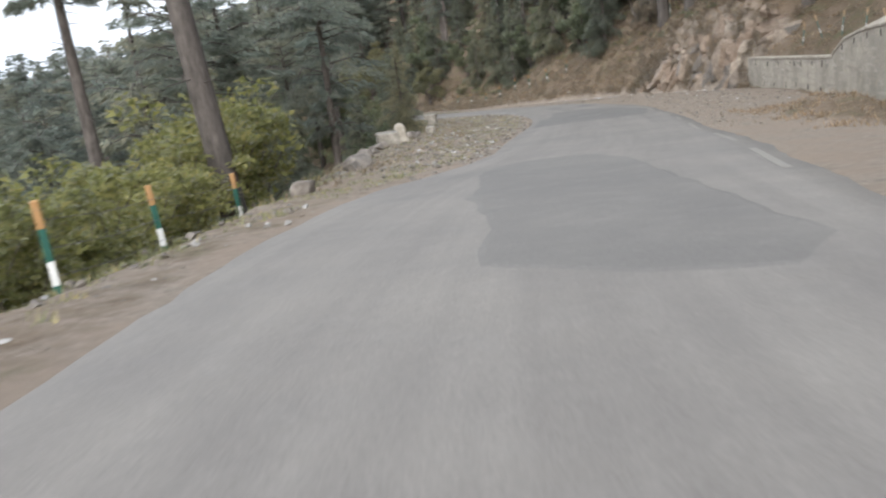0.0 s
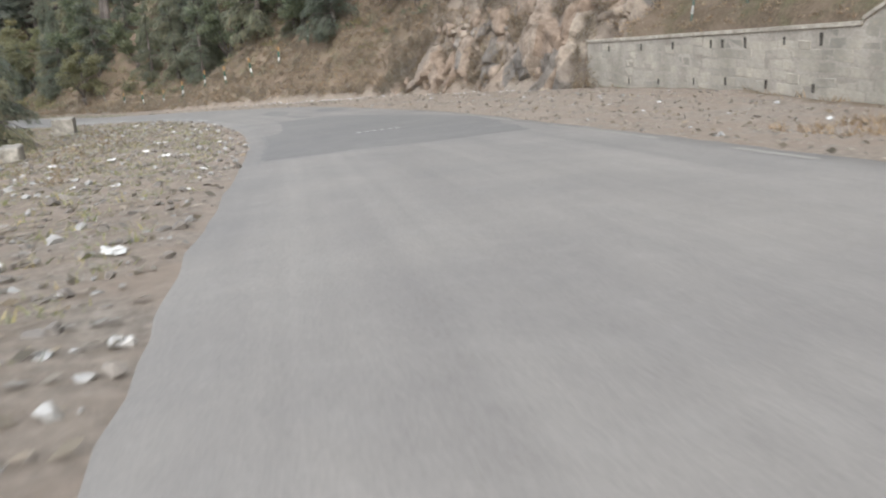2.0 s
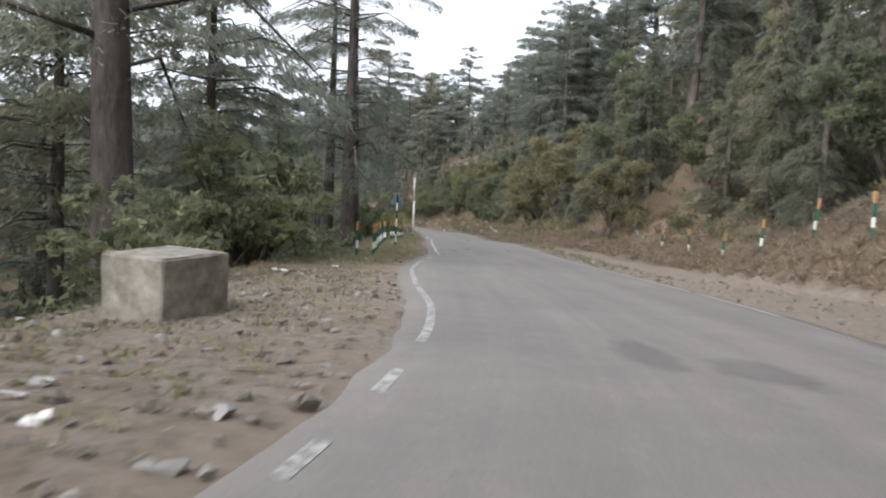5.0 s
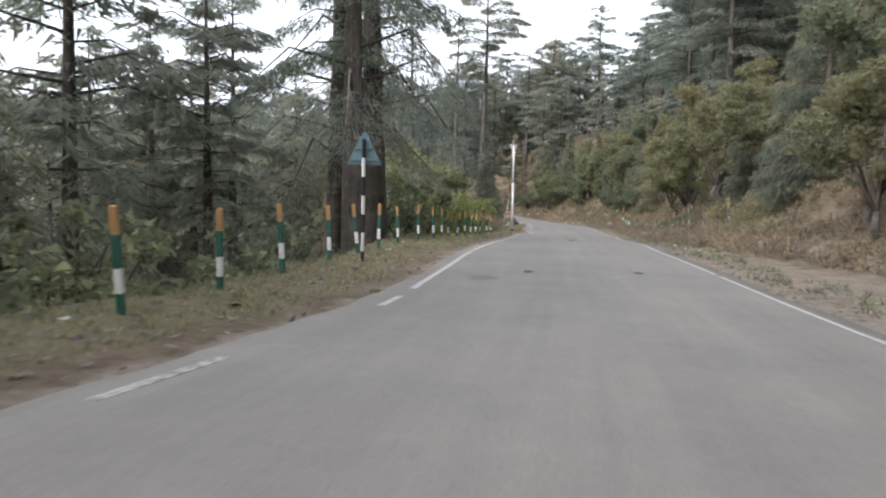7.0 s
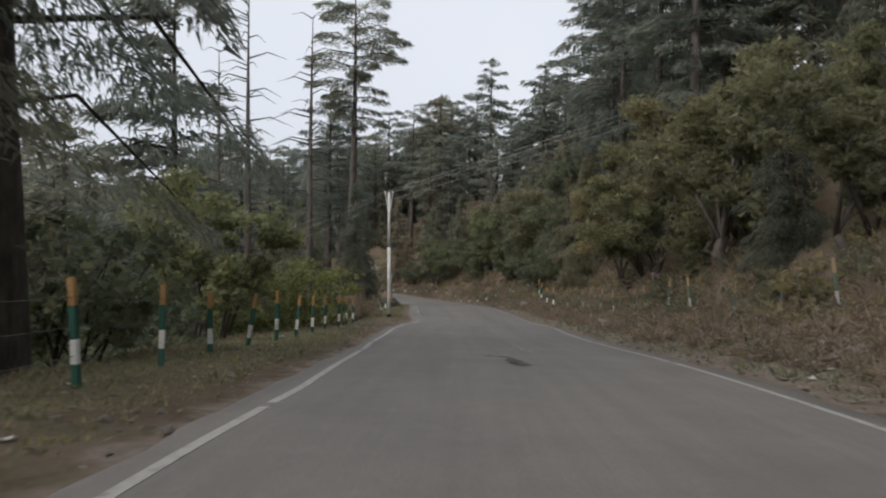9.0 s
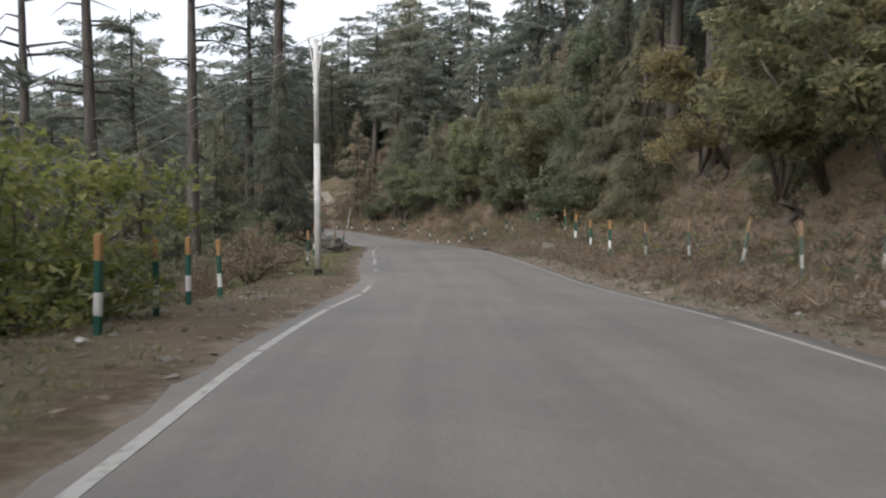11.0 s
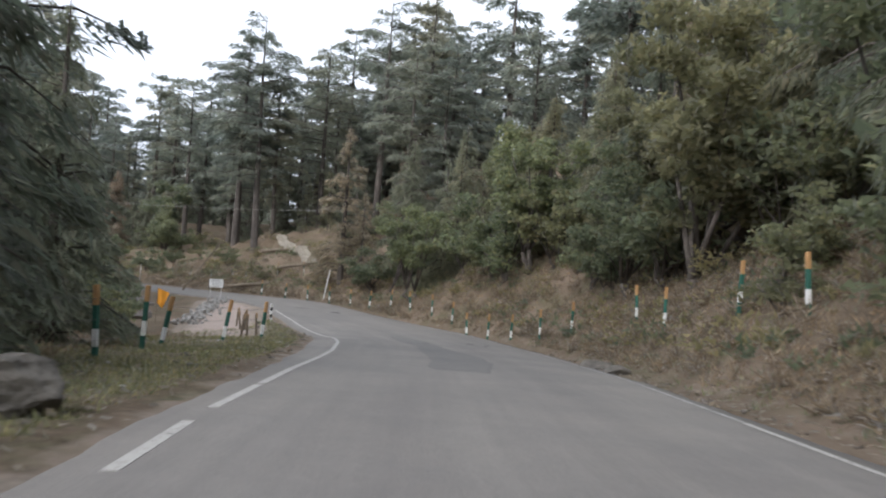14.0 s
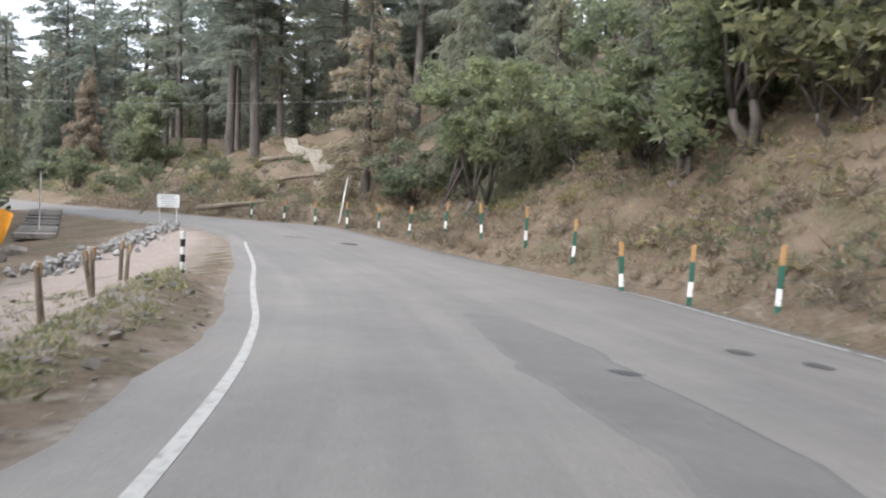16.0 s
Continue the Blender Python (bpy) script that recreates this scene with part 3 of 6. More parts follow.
    return zz.reshape(shape), dirt.reshape(shape)


def hz(x, y):
    return float(height(np.array([x]), np.array([y]))[0][0])


def beside(s, off, right=True):
    """The place off metres beyond an edge at station s."""
    k = int(np.clip(np.searchsorted(S, s), 0, len(S) - 1))
    p = PR[k] + AX[k] * off if right else PL[k] - AX[k] * off
    return float(p[0]), float(p[1])


# ---- ground: one sheet, fine near the road, coarse to the horizon ----
def axis(lo, hi, step):
    grow = [step * 1.35**k for k in range(1, 40)]
    out = np.cumsum(grow)
    out = out[out < 2600]
    return np.concatenate([lo - out[::-1], np.arange(lo, hi, step), hi - step + out])


def build_ground():
    xs, ys = axis(-98, 33, 0.7), axis(-8, 244, 0.7)
    X, Y = np.meshgrid(xs, ys)
    Z, D = height(X, Y)
    ny, nx = X.shape
    k = np.arange(nx * ny).reshape(ny, nx)
    f = np.stack([k[:-1, :-1], k[:-1, 1:], k[1:, 1:], k[1:, :-1]], -1).reshape(-1, 4)
    me = bpy.data.meshes.new("ground")
    me.vertices.add(nx * ny)
    me.vertices.foreach_set("co", np.stack([X, Y, Z], -1).astype(np.float32).ravel())
    me.loops.add(len(f) * 4)
    me.loops.foreach_set("vertex_index", f.astype(np.int32).ravel())
    me.polygons.add(len(f))
    me.polygons.foreach_set("loop_start", np.arange(0, len(f) * 4, 4, dtype=np.int32))
    me.polygons.foreach_set("use_smooth", np.ones(len(f), dtype=bool))
    me.update(calc_edges=True)
    a = me.attributes.new("dirt", "FLOAT", "POINT")
    a.data.foreach_set("value", D.astype(np.float32).ravel())
    me.materials.append(GROUND)
    tagged(new("ground", me), "brown hillside of dry grass, forest floor and dirt verges", "ground", kind="structure")


build_ground()


def build_road():
    sel = np.where(S < 330)[0]
    cols = 13
    verts, faces = [], []
    for row, i in enumerate(sel):
        jl = 0.06 * float(vnoise(np.array([S[i] * 0.9]), np.array([3.0]), 7)[0]) + 0.04 * float(vnoise(np.array([S[i] * 3.1]), np.array([9.0]), 8)[0])
        jr = 0.06 * float(vnoise(np.array([S[i] * 0.9]), np.array([33.0]), 7)[0]) + 0.04 * float(vnoise(np.array([S[i] * 3.1]), np.array([39.0]), 8)[0])
        for c in range(cols):
            u = (c / (cols - 1)) * 2 - 1
            lat = u * HALF[i] + (jl * max(0, -u) ** 6 if u < 0 else jr * u**6)
            p = PM[i] + AX[i] * lat
            verts.append((p[0], p[1], PZ[i] + 0.03 * (1 - u * u) - (0.02 if abs(u) == 1 else 0)))
        for side in (0, cols - 1):
            v = verts[row * (cols + 2) + side]
            verts.append((v[0] - AX[i][0] * (0.08 if side == 0 else -0.08), v[1] - AX[i][1] * (0.08 if side == 0 else -0.08), v[2] - 0.16))
    w = cols + 2
    for r in range(len(sel) - 1):
        a, b = r * w, (r + 1) * w
        for c in range(cols - 1):
            faces.append((a + c, a + c + 1, b + c + 1, b + c))
        faces.append((a + cols, a, b, b + cols))
        faces.append((a + cols - 1, a + cols + 1, b + cols + 1, b + cols - 1))
    me = mesh("road", verts, faces, ASPHALT, True)
    flat = []
    for row, i in enumerate(sel):
        flat += [(((c / (cols - 1)) * 2 - 1) * HALF[i], S[i]) for c in range(cols)] + [(-HALF[i] - 0.1, S[i]), (HALF[i] + 0.1, S[i])]
    uv = me.uv_layers.new(name="plan")
    loops = np.zeros(len(me.loops), dtype=np.int32)
    me.loops.foreach_get("vertex_index", loops)
    uv.data.foreach_set("uv", np.array(flat, dtype=np.float32)[loops].ravel())
    tagged(new("road", me), "worn grey asphalt hill road with crumbling edges", "road", kind="structure")


build_road()


def on_road(s, lat):
    """Surface point at station s, lat metres from the road's middle (to the right)."""
    i = int(np.clip(np.searchsorted(S, s), 1, len(S) - 1))
    f = (s - S[i - 1]) / (S[i] - S[i - 1])
    pm = PM[i - 1] * (1 - f) + PM[i] * f
    ax, hf = AX[i - 1] * (1 - f) + AX[i] * f, HALF[i - 1] * (1 - f) + HALF[i] * f
    u = np.clip(lat / hf, -1, 1)
    p = pm + ax * lat
    return np.array([p[0], p[1], PZ[i - 1] * (1 - f) + PZ[i] * f + 0.03 * (1 - u * u) - 0.02 * max(0.0, abs(u) - 0.8333) * 6]), hf


def ribbon(name, s0, s1, inset, right, width, material, parent, lift=0.004):
    verts, faces = [], []
    n = max(2, int((s1 - s0) / 0.35) + 1)
    for k in range(n):
        s = s0 + (s1 - s0) * k / (n - 1)
        hf = on_road(s, 0)[1]
        c = (hf - inset(s)) * (1 if right else -1)
        wob = 0.012 * float(vnoise(np.array([s * 0.4]), np.array([5.0]), 11)[0])
        for o, sink in ((-width / 2, 0.02), (-width / 2, 0), (width / 2, 0), (width / 2, 0.02)):
            p = on_road(s, c + o + wob)[0]
            verts.append((p[0], p[1], p[2] + lift - sink))
        if k:
            a = 4 * (k - 1)
            faces += [(a + i, a + i + 1, a + i + 5, a + i + 4) for i in range(3)]
    faces += [(0, 1, 2, 3), (4 * n - 1, 4 * n - 2, 4 * n - 3, 4 * n - 4)]
    return part(name, mesh(name, verts, faces, material), material, parent)


def build_lines():
    left = empty("trim_line_left", Matrix(), "worn white painted edge line broken into dashes", "road marking", kind="structure")
    right = empty("trim_line_right", Matrix(), "thin white painted line along the outer road edge", "road marking", kind="structure")
    rnd = random.Random(5)
    ks = [at_y(v) for v in (60, 70, 73, 80, 92, 100, 103, 109, 117, 121, 124, 128, 131, 137, 151, 155, 159, 163, 167, 172, 177, 183.5, 188, 194.8, 202)]
    by = (0.26, 0.26, 0.3, 0.3, 0.3, 0.45, 0.33, 0.3, 0.36, 0.46, 0.38, 0.33, 0.22, 0.26, 0.38, 0.35, 0.5, 0.55, 0.45, 0.36, 0.45, 0.72, 0.78, 0.55, 0.5)

    def inset(s):
        return float(np.interp(s, ks, by))
    # painted stretches by distance ahead; the faded ones first
    faded = ((61.6, 63.1), (64.4, 66.4), (67.3, 67.9), (69.5, 70.4), (71.8, 79.0), (79.3, 86.0), (86.4, 92.2), (94.0, 95.6), (154.0, 154.4), (154.9, 155.1), (158.4, 159.2), (164.85, 165.25), (165.4, 165.75), (166.4, 166.8))
    sound = ((99.7, 100.9), (102.4, 112.0), (112.15, 119.5), (119.7, 127.8), (128.05, 131.3), (131.7, 135.2), (135.4, 141.0), (141.3, 146.2), (146.6, 150.7), (151.2, 153.5), (161.2, 162.35), (162.5, 164.0), (167.4, 169.0), (169.4, 171.4), (172.2, 174.4), (174.6, 177.0))
    for paint, runs in ((LINE_WORN, faded), (LINE, sound)):
        for y0, y1 in runs:
            ribbon("dash", at_y(y0), at_y(y0) + (y1 - y0) * 1.05, inset, False, 0.115, paint, left)
    ribbon("dash", at_y(177.2), at_y(203) + 13.0, inset, False, 0.105, LINE, left)
    s = at_y(10)
    while s < at_y(80):
        run = rnd.uniform(1.5, 5.0)
        ribbon("stripe", s, s + run, lambda q: 0.32, True, 0.13, LINE_DUSTY, right)
        s += run + rnd.uniform(0.8, 3.5)
    edge_s = [at_y(v) for v in (96, 118, 140, 150, 170)]
    s = at_y(80)
    while s < at_y(202):
        run = rnd.uniform(5.0, 16.0)
        ribbon("stripe", s, s + run, lambda q: float(np.interp(q, edge_s, (0.28, 0.4, 0.5, 0.28, 0.26))), True, 0.1, LINE if s < at_y(170) else LINE_WORN, right)
        s += run + rnd.uniform(0.1, 0.5)


build_lines()


# ---- trees ----
def unit(v):
    return v / (np.linalg.norm(v, axis=-1, keepdims=True) + 1e-9)


def needles(c, d, side, length, width):
    """Pointed shards: three corners each."""
    L, W = length[:, None] / 2, width[:, None] / 2
    return np.stack([c - d * L + side * W, c + d * L, c - d * L - side * W], 1)


def blades(c, d, side, length, width):
    """Diamond-shaped shards: centres, directions, sideways vectors, sizes."""
    L, W = length[:, None] / 2, width[:, None] / 2
    return np.stack([c - d * L, c + side * W - d * L * 0.2, c + d * L, c - side * W - d * L * 0.2], 1)


def conifer(seed, tall, clear, reach, count, shard, needle, bark=BARK, droop=0.25, top="flat", gaps=0.0, stout=1.0, lean=0.0, skirt=0):
    """A trunk with limbs, and a crown of tiered sprays: meshes for one kind of tree."""
    g = np.random.default_rng(seed)
    paths = []
    r0 = (0.012 * tall + 0.09) * stout
    bend = g.normal(0, 0.012 * tall, 2)
    axis_at = lambda h: np.array([bend[0] * math.sin(h / tall * 2.2) + lean * h, bend[1] * math.sin(h / tall * 1.7), h])
    paths.append([(axis_at(h), r0 * (1.35 if k == 0 else 1.0) * (1 - 0.93 * (max(h, 0) / tall) ** 1.1)) for k, h in enumerate(np.concatenate([[-1.5, 0.15], np.linspace(0.8, tall, 9)]))])
    h = clear * tall
    limbs = []
    tier = tall * 0.035 + 0.12
    while h < tall * 0.985:
        f = (h - clear * tall) / (tall * (1 - clear))
        if top == "flat":
            span = reach * (0.55 + 0.45 * math.sin(min(1, f * 1.6) * 1.57)) * (1 - 0.55 * max(0, f - 0.55) / 0.45)
        else:
            span = reach * (1.02 - f) ** 0.8 * (0.75 + 0.25 * min(1, f * 6))
        for _ in range(g.integers(3, 6)):
            if g.random() < gaps:
                continue
            a = g.uniform(0, 2 * math.pi)
            L = span * g.uniform(0.55, 1.15)
            rise = (0.25 - 0.35 * (1 - f)) * L if top == "flat" else (0.3 * f - 0.1) * L
            start = axis_at(h + g.uniform(-tier, tier) * 0.4)
            out = np.array([math.cos(a), math.sin(a), 0])
            mid = start + out * L * 0.5 + np.array([0, 0, rise * 0.7 + 0.06 * L])
            tip = start + out * L + np.array([0, 0, rise - droop * L * 0.5])
            limbs.append((start, mid, tip, L))
        h += tier * g.uniform(0.75, 1.35)
    for k in range(skirt):      # long low limbs that hang far out
        hh, a = tall * (0.24 + 0.12 * k / max(1, skirt)), 2.4 * k + 0.6
        L = reach * g.uniform(0.85, 1.1)
        st = axis_at(hh)
        out = np.array([math.cos(a), math.sin(a), 0])
        limbs.append((st, st + out * L * 0.5 + np.array([0, 0, 0.12 * L]), st + out * L + np.array([0, 0, -0.35 * L]), L))
    for st, mi, ti, L in limbs:
        if L > 0.6:
            paths.append([(st, 0.012 * L + 0.018), (mi, 0.008 * L + 0.01), (ti, 0.006)])
    # bare stubs under the crown
    for _ in range(int(tall * 0.7 * clear) + 2):
        hh, a = g.uniform(0.15, max(clear, 0.3)) * tall, g.uniform(0, 6.28)
        L = g.uniform(0.4, 1.6)
        p = axis_at(hh)
        paths.append([(p, 0.03), (p + np.array([math.cos(a) * L, math.sin(a) * L, g.uniform(-0.4, 0.2) * L]), 0.008)])
    tv, tf = tubes(paths[:1], 9)
    if count == 0:      # a bare tree: each branch by itself
        return mesh("trunk", tv, tf, bark, True), None, [mesh("branch", *tubes([p], 4), bark, True) for p in paths[1:]]
    lv, lf = tubes(paths[1:], 3)
    tf += [tuple(i + len(tv) for i in q) for q in lf]
    trunk = mesh("trunk", tv + lv, tf, bark, True)
    A, B, C = (np.array([q[k] for q in limbs]) for k in range(3))
    LL = np.array([q[3] for q in limbs])
    pick = g.choice(len(limbs), count, p=LL**1.25 / (LL**1.25).sum())
    t = g.beta(1.7, 1.1, count)[:, None]
    base = (1 - t) ** 2 * A[pick] + 2 * t * (1 - t) * B[pick] + t * t * C[pick]
    along = unit(2 * (1 - t) * (B - A)[pick] + 2 * t * (C - B)[pick])
    across = unit(np.cross(along, np.array([0, 0, 1.0])))
    wide = (0.30 * LL[pick] * np.sin(np.clip(t[:, 0] * 2.6 + 0.35, 0, 3.0))) + 0.08
    off = g.uniform(-1, 1, count) * wide
    fall = -np.abs(off) * droop * 0.9 - g.random(count) ** 2 * 0.22 * (1 + 2 * droop)
    c = base + across * off[:, None] + np.array([0, 0, 1.0]) * fall[:, None] + g.normal(0, 0.035, (count, 3))
    d = unit(along * 0.7 + across * np.sign(off)[:, None] * g.uniform(0.2, 1.0, (count, 1)) + np.array([0, 0, -1.0]) * g.uniform(-0.15, 0.5 + droop, (count, 1)) + g.normal(0, 0.22, (count, 3)))
    sd = unit(np.cross(d, unit(np.array([0, 0, 1.0]) + g.normal(0, 0.5, (count, 3)))))
    size = shard * g.uniform(0.6, 1.5, count)
    crown = quads("crown", needles(c, d, sd, size, size * g.uniform(0.14, 0.26, count)), needle, 3)
    return trunk, crown, []


def broadleaf(seed, tall, reach, count, leaf, green, stems=1, low=0.3, bark=BARK):
    """Branching stems and clumps of leaves with gaps between them."""
    g = np.random.default_rng(seed)
    paths, ends = [], []
    for k in range(stems):
        a = g.uniform(0, 6.28)
        foot = np.array([math.cos(a), math.sin(a), 0]) * (0.0 if stems == 1 else 0.12 * reach)
        fork = foot + np.array([math.cos(a) * 0.1 * reach, math.sin(a) * 0.1 * reach, tall * low * g.uniform(0.8, 1.2)])
        r = 0.022 * tall / stems**0.4 + 0.015
        paths.append([(foot - np.array([0, 0, 0.5]), r * 1.4), (foot + np.array([0, 0, 0.1]), r * 1.15), ((foot + fork) / 2 + g.normal(0, 0.03 * tall, 3) * (1, 1, 0), r), (fork, r * 0.85)])
        for _ in range(max(3, 9 // stems)):
            b, up = g.uniform(0, 6.28), g.uniform(0.25, 1.0)
            rad = reach * math.sqrt(max(0.05, 1 - (up - 0.45) ** 2 * 2.2)) * g.uniform(0.55, 1.0)
            end = np.array([math.cos(b) * rad, math.sin(b) * rad, tall * (low + (1 - low) * up * 0.95)])
            mid = (fork + end) / 2 + np.array([0, 0, 0.06 * tall])
            paths.append([(fork, r * 0.6), (mid, r * 0.35), (end, 0.012)])
            ends += [end, mid, end + g.normal(0, 0.22 * reach, 3), (end + mid) / 2 + g.normal(0, 0.15 * reach, 3)]
    tv, tf = tubes(paths, 5)
    trunk = mesh("trunk", tv, tf, bark, True)
    ends = np.array(ends)
    pick = g.integers(0, len(ends), count)
    rad = reach * 0.24 * g.uniform(0.5, 1.25, len(ends))[pick]
    way = unit(g.normal(0, 1, (count, 3)))
    c = ends[pick] + way * (rad * g.random(count) ** 0.45)[:, None] * np.array([1.15, 1.15, 0.75])
    c[:, 2] = np.maximum(c[:, 2], 0.05)
    d = unit(g.normal(0, 1, (count, 3)) * (1, 1, 0.6) + way * 0.5)
    sd = unit(np.cross(d, unit(way + g.normal(0, 0.6, (count, 3)))))
    size = leaf * g.uniform(0.6, 1.5, count)
    return trunk, quads("crown", needles(c, d, sd, size * 1.1, size * 0.66), green, 3)


def plant(name, meshes, label, category, group):
    """A thing with a trunk and a crown, far below the ground until it is copied."""
    ob = empty(name, Matrix(), label, category, group)
    part("trunk", meshes[0], None, ob)
    for me in meshes[2] if len(meshes) > 2 else ():
        part("branch", me, None, ob)
    if meshes[1]:
        part("crown", meshes[1], None, ob)
    return ob


def place(model, x, y, scale=1.0, turn=0.0, sink=0.1, tilt=0.0, z=None):
    zz = (hz(x, y) if z is None else z) - sink
    ob = copy_thing(model, pose(x, y, zz, tilt, 0, turn) @ Matrix.Scale(scale, 4))
    ob.scale = (scale, scale, scale)
    return ob


CEDAR = "tall cedar with flat tiers of grey-green needles on the slope"
MODELS = {
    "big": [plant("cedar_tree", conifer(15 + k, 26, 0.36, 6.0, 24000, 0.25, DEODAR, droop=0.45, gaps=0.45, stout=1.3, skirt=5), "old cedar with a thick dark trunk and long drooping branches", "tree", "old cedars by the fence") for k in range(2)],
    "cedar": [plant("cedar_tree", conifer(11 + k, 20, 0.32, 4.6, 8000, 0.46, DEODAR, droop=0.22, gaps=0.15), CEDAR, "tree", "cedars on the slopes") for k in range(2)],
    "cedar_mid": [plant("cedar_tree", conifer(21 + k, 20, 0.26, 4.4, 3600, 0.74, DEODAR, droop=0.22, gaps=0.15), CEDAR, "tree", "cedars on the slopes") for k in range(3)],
    "pine": [plant("pine_tree", conifer(41 + k, 9, 0.05, 2.8, 9000, 0.31, PINE, droop=0.5, top="cone"), "bushy young pine with drooping green needles down to the bank", "tree", "young pines") for k in range(2)],
    "pine_mid": [plant("pine_tree", conifer(51 + k, 10, 0.1, 2.8, 4200, 0.44, PINE, droop=0.5, top="cone"), "bushy young pine with drooping green needles down to the bank", "tree", "young pines") for k in range(2)],
    "brown": [plant("pine_tree", conifer(61, 9, 0.1, 2.6, 11000, 0.34, BROWN_PINE, droop=0.55, top="cone"), "thin pine with browning needles above the road", "tree", "browning pines")],
    "oak": [plant("oak_tree", broadleaf(71 + k, 7.5, 3.2, 6500, 0.21, OAK, 2, 0.08), "spreading oak with dull green leaves above the bank", "tree", "oaks") for k in range(2)],
    "pale_oak": [plant("oak_tree", broadleaf(74 + k, 7.5, 3.3, 6500, 0.22, PALE_OAK, 2, 0.12), "spreading oak with pale yellow-green leaves above the bank", "tree", "oaks") for k in range(2)],
    "tan": [plant("pine_tree", conifer(66, 11, 0.1, 3.0, 5200, 0.36, TAN_PINE, droop=0.3, top="cone", gaps=0.2), "airy pine with tan dried needles above the road", "tree", "browning pines")],
    "olive": [plant("oak_tree", broadleaf(76 + k, 9, 3.4, 7000, 0.22, OLIVE, 2, 0.1), "large oak with olive-yellow autumn leaves", "tree", "oaks") for k in range(1)],
    "bush": [plant("bush", broadleaf(81 + k, 2.6, 1.7, 6000, 0.1, BUSH, 6, 0.12), "leafy yellow-green bush beside the fence", "bush", "roadside bushes") for k in range(2)],
    "dull": [plant("bush", broadleaf(83 + k, 3.4, 2.0, 1800, 0.21, OAK, 4, 0.12), "dark green bush on the slope below the road", "bush", "roadside bushes") for k in range(2)],
    "yellow": [plant("bush", broadleaf(86 + k, 2.8, 1.7, 5200, 0.115, YELLOW, 5, 0.12), "bush with yellowing leaves below the road", "bush", "roadside bushes") for k in range(2)],
    "rust": [plant("bush", broadleaf(89, 2.0, 1.4, 4200, 0.075, STRAW, 7, 0.1), "dried brown bush at the edge of the slope", "bush", "roadside bushes")],
    "scrub": [plant("bush", broadleaf(91 + k, 1.1, 0.9, 320, 0.16, OLIVE, 5, 0.1), "low dry scrub bush on the bank", "bush", "low scrub") for k in range(2)],
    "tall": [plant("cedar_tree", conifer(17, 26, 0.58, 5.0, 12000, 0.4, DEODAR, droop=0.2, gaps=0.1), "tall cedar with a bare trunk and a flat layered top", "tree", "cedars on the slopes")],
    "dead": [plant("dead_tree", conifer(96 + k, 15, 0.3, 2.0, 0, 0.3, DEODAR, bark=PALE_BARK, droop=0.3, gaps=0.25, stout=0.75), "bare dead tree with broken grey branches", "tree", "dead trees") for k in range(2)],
}
KEYED = []      # where trees stand by plan, so that the rest keep off


def key_tree(kind, x, y, scale=1.0, k=0, turn=0.0, tilt=0.0, sink=0.1):
    KEYED.append((x, y))
    return place(MODELS[kind][k], x, y, scale, turn, sink, tilt)


# trees that stand out, one by one
key_tree("big", -19.3, 122.3, 1.1, 0, 40)
key_tree("big", -18.1, 118.7, 1.0, 1, 130)
key_tree("big", -21.2, 121.6, 0.95, 0, 250)
key_tree("oak", -7.9, 88.2, 0.8, 0, 10)
key_tree("oak", -9.6, 91.8, 0.85, 1, 70)
key_tree("big", -8.86, 83.7, 1.25, 1, 70)
key_tree("tall", -5.1, 20.9, 0.9, 0, 90, -4)
key_tree("cedar", -12.5, 47.0, 0.9, 1, 100)
key_tree("tall", -13.0, 33.0, 0.9, 0, 120)
key_tree("tall", -39.0, 174.2, 1.05, 0, 20)
key_tree("cedar", -43.5, 179.0, 1.0, 1, 20)
key_tree("pine", -36.8, 171.2, 0.95, 0, 20)
key_tree("pine", -37.9, 173.0, 1.2, 1, 90)
key_tree("pine", -40.2, 178.0, 0.8, 0, 140)
for x, y, sc, k in ((-18.5, 95.5, 1.1, 0), (-23.9, 109.5, 1.2, 1), (-13.8, 86.5, 1.0, 1), (-12.0, 92.5, 0.95, 0), (-20.5, 88.0, 1.2, 0), (-27.5, 100.0, 1.2, 1), (-16.5, 78.0, 1.1, 1)):
    key_tree("cedar", x, y, sc, k, 31 * x)
for x, y, sc, k in ((-36.0, 131.0, 1.2, 1), (-44.0, 136.0, 1.2, 0), (-41.0, 124.0, 1.15, 0)):
    key_tree("cedar", x, y, sc, k, 53 * x)
key_tree("dead", -36.0, 162.4, 1.5, 0, 0)
key_tree("dead", -40.3, 161.7, 1.8, 1, 90)
key_tree("dead", -41.0, 158.5, 1.6, 0, 200)
key_tree("pale_oak", -39.2, 208.9, 0.95, 0, 0)
key_tree("pale_oak", -36.9, 207.6, 0.95, 1, 100)
key_tree("pale_oak", -46.4, 215.2, 0.8, 1, 40)
key_tree("tan", -57.4, 226.4, 1.2, 0, 0)
key_tree("tan", -55.2, 225.4, 0.7, 0, 130)
key_tree("cedar_mid", -87.4, 254.8, 1.2, 0, 0)
key_tree("olive", -28.6, 193.4, 1.25, 0, 0, 0, 0.9)
key_tree("olive", -26.2, 195.6, 1.2, 0, 140, 0, 0.6)
key_tree("oak", -30.6, 197.2, 0.8, 0, 60)
key_tree("pine", -22.5, 190.5, 1.3, 0, 60)
key_tree("pine", -21.0, 186.0, 1.3, 1, 160)
key_tree("pine", -23.4, 199.0, 1.3, 1, 10)
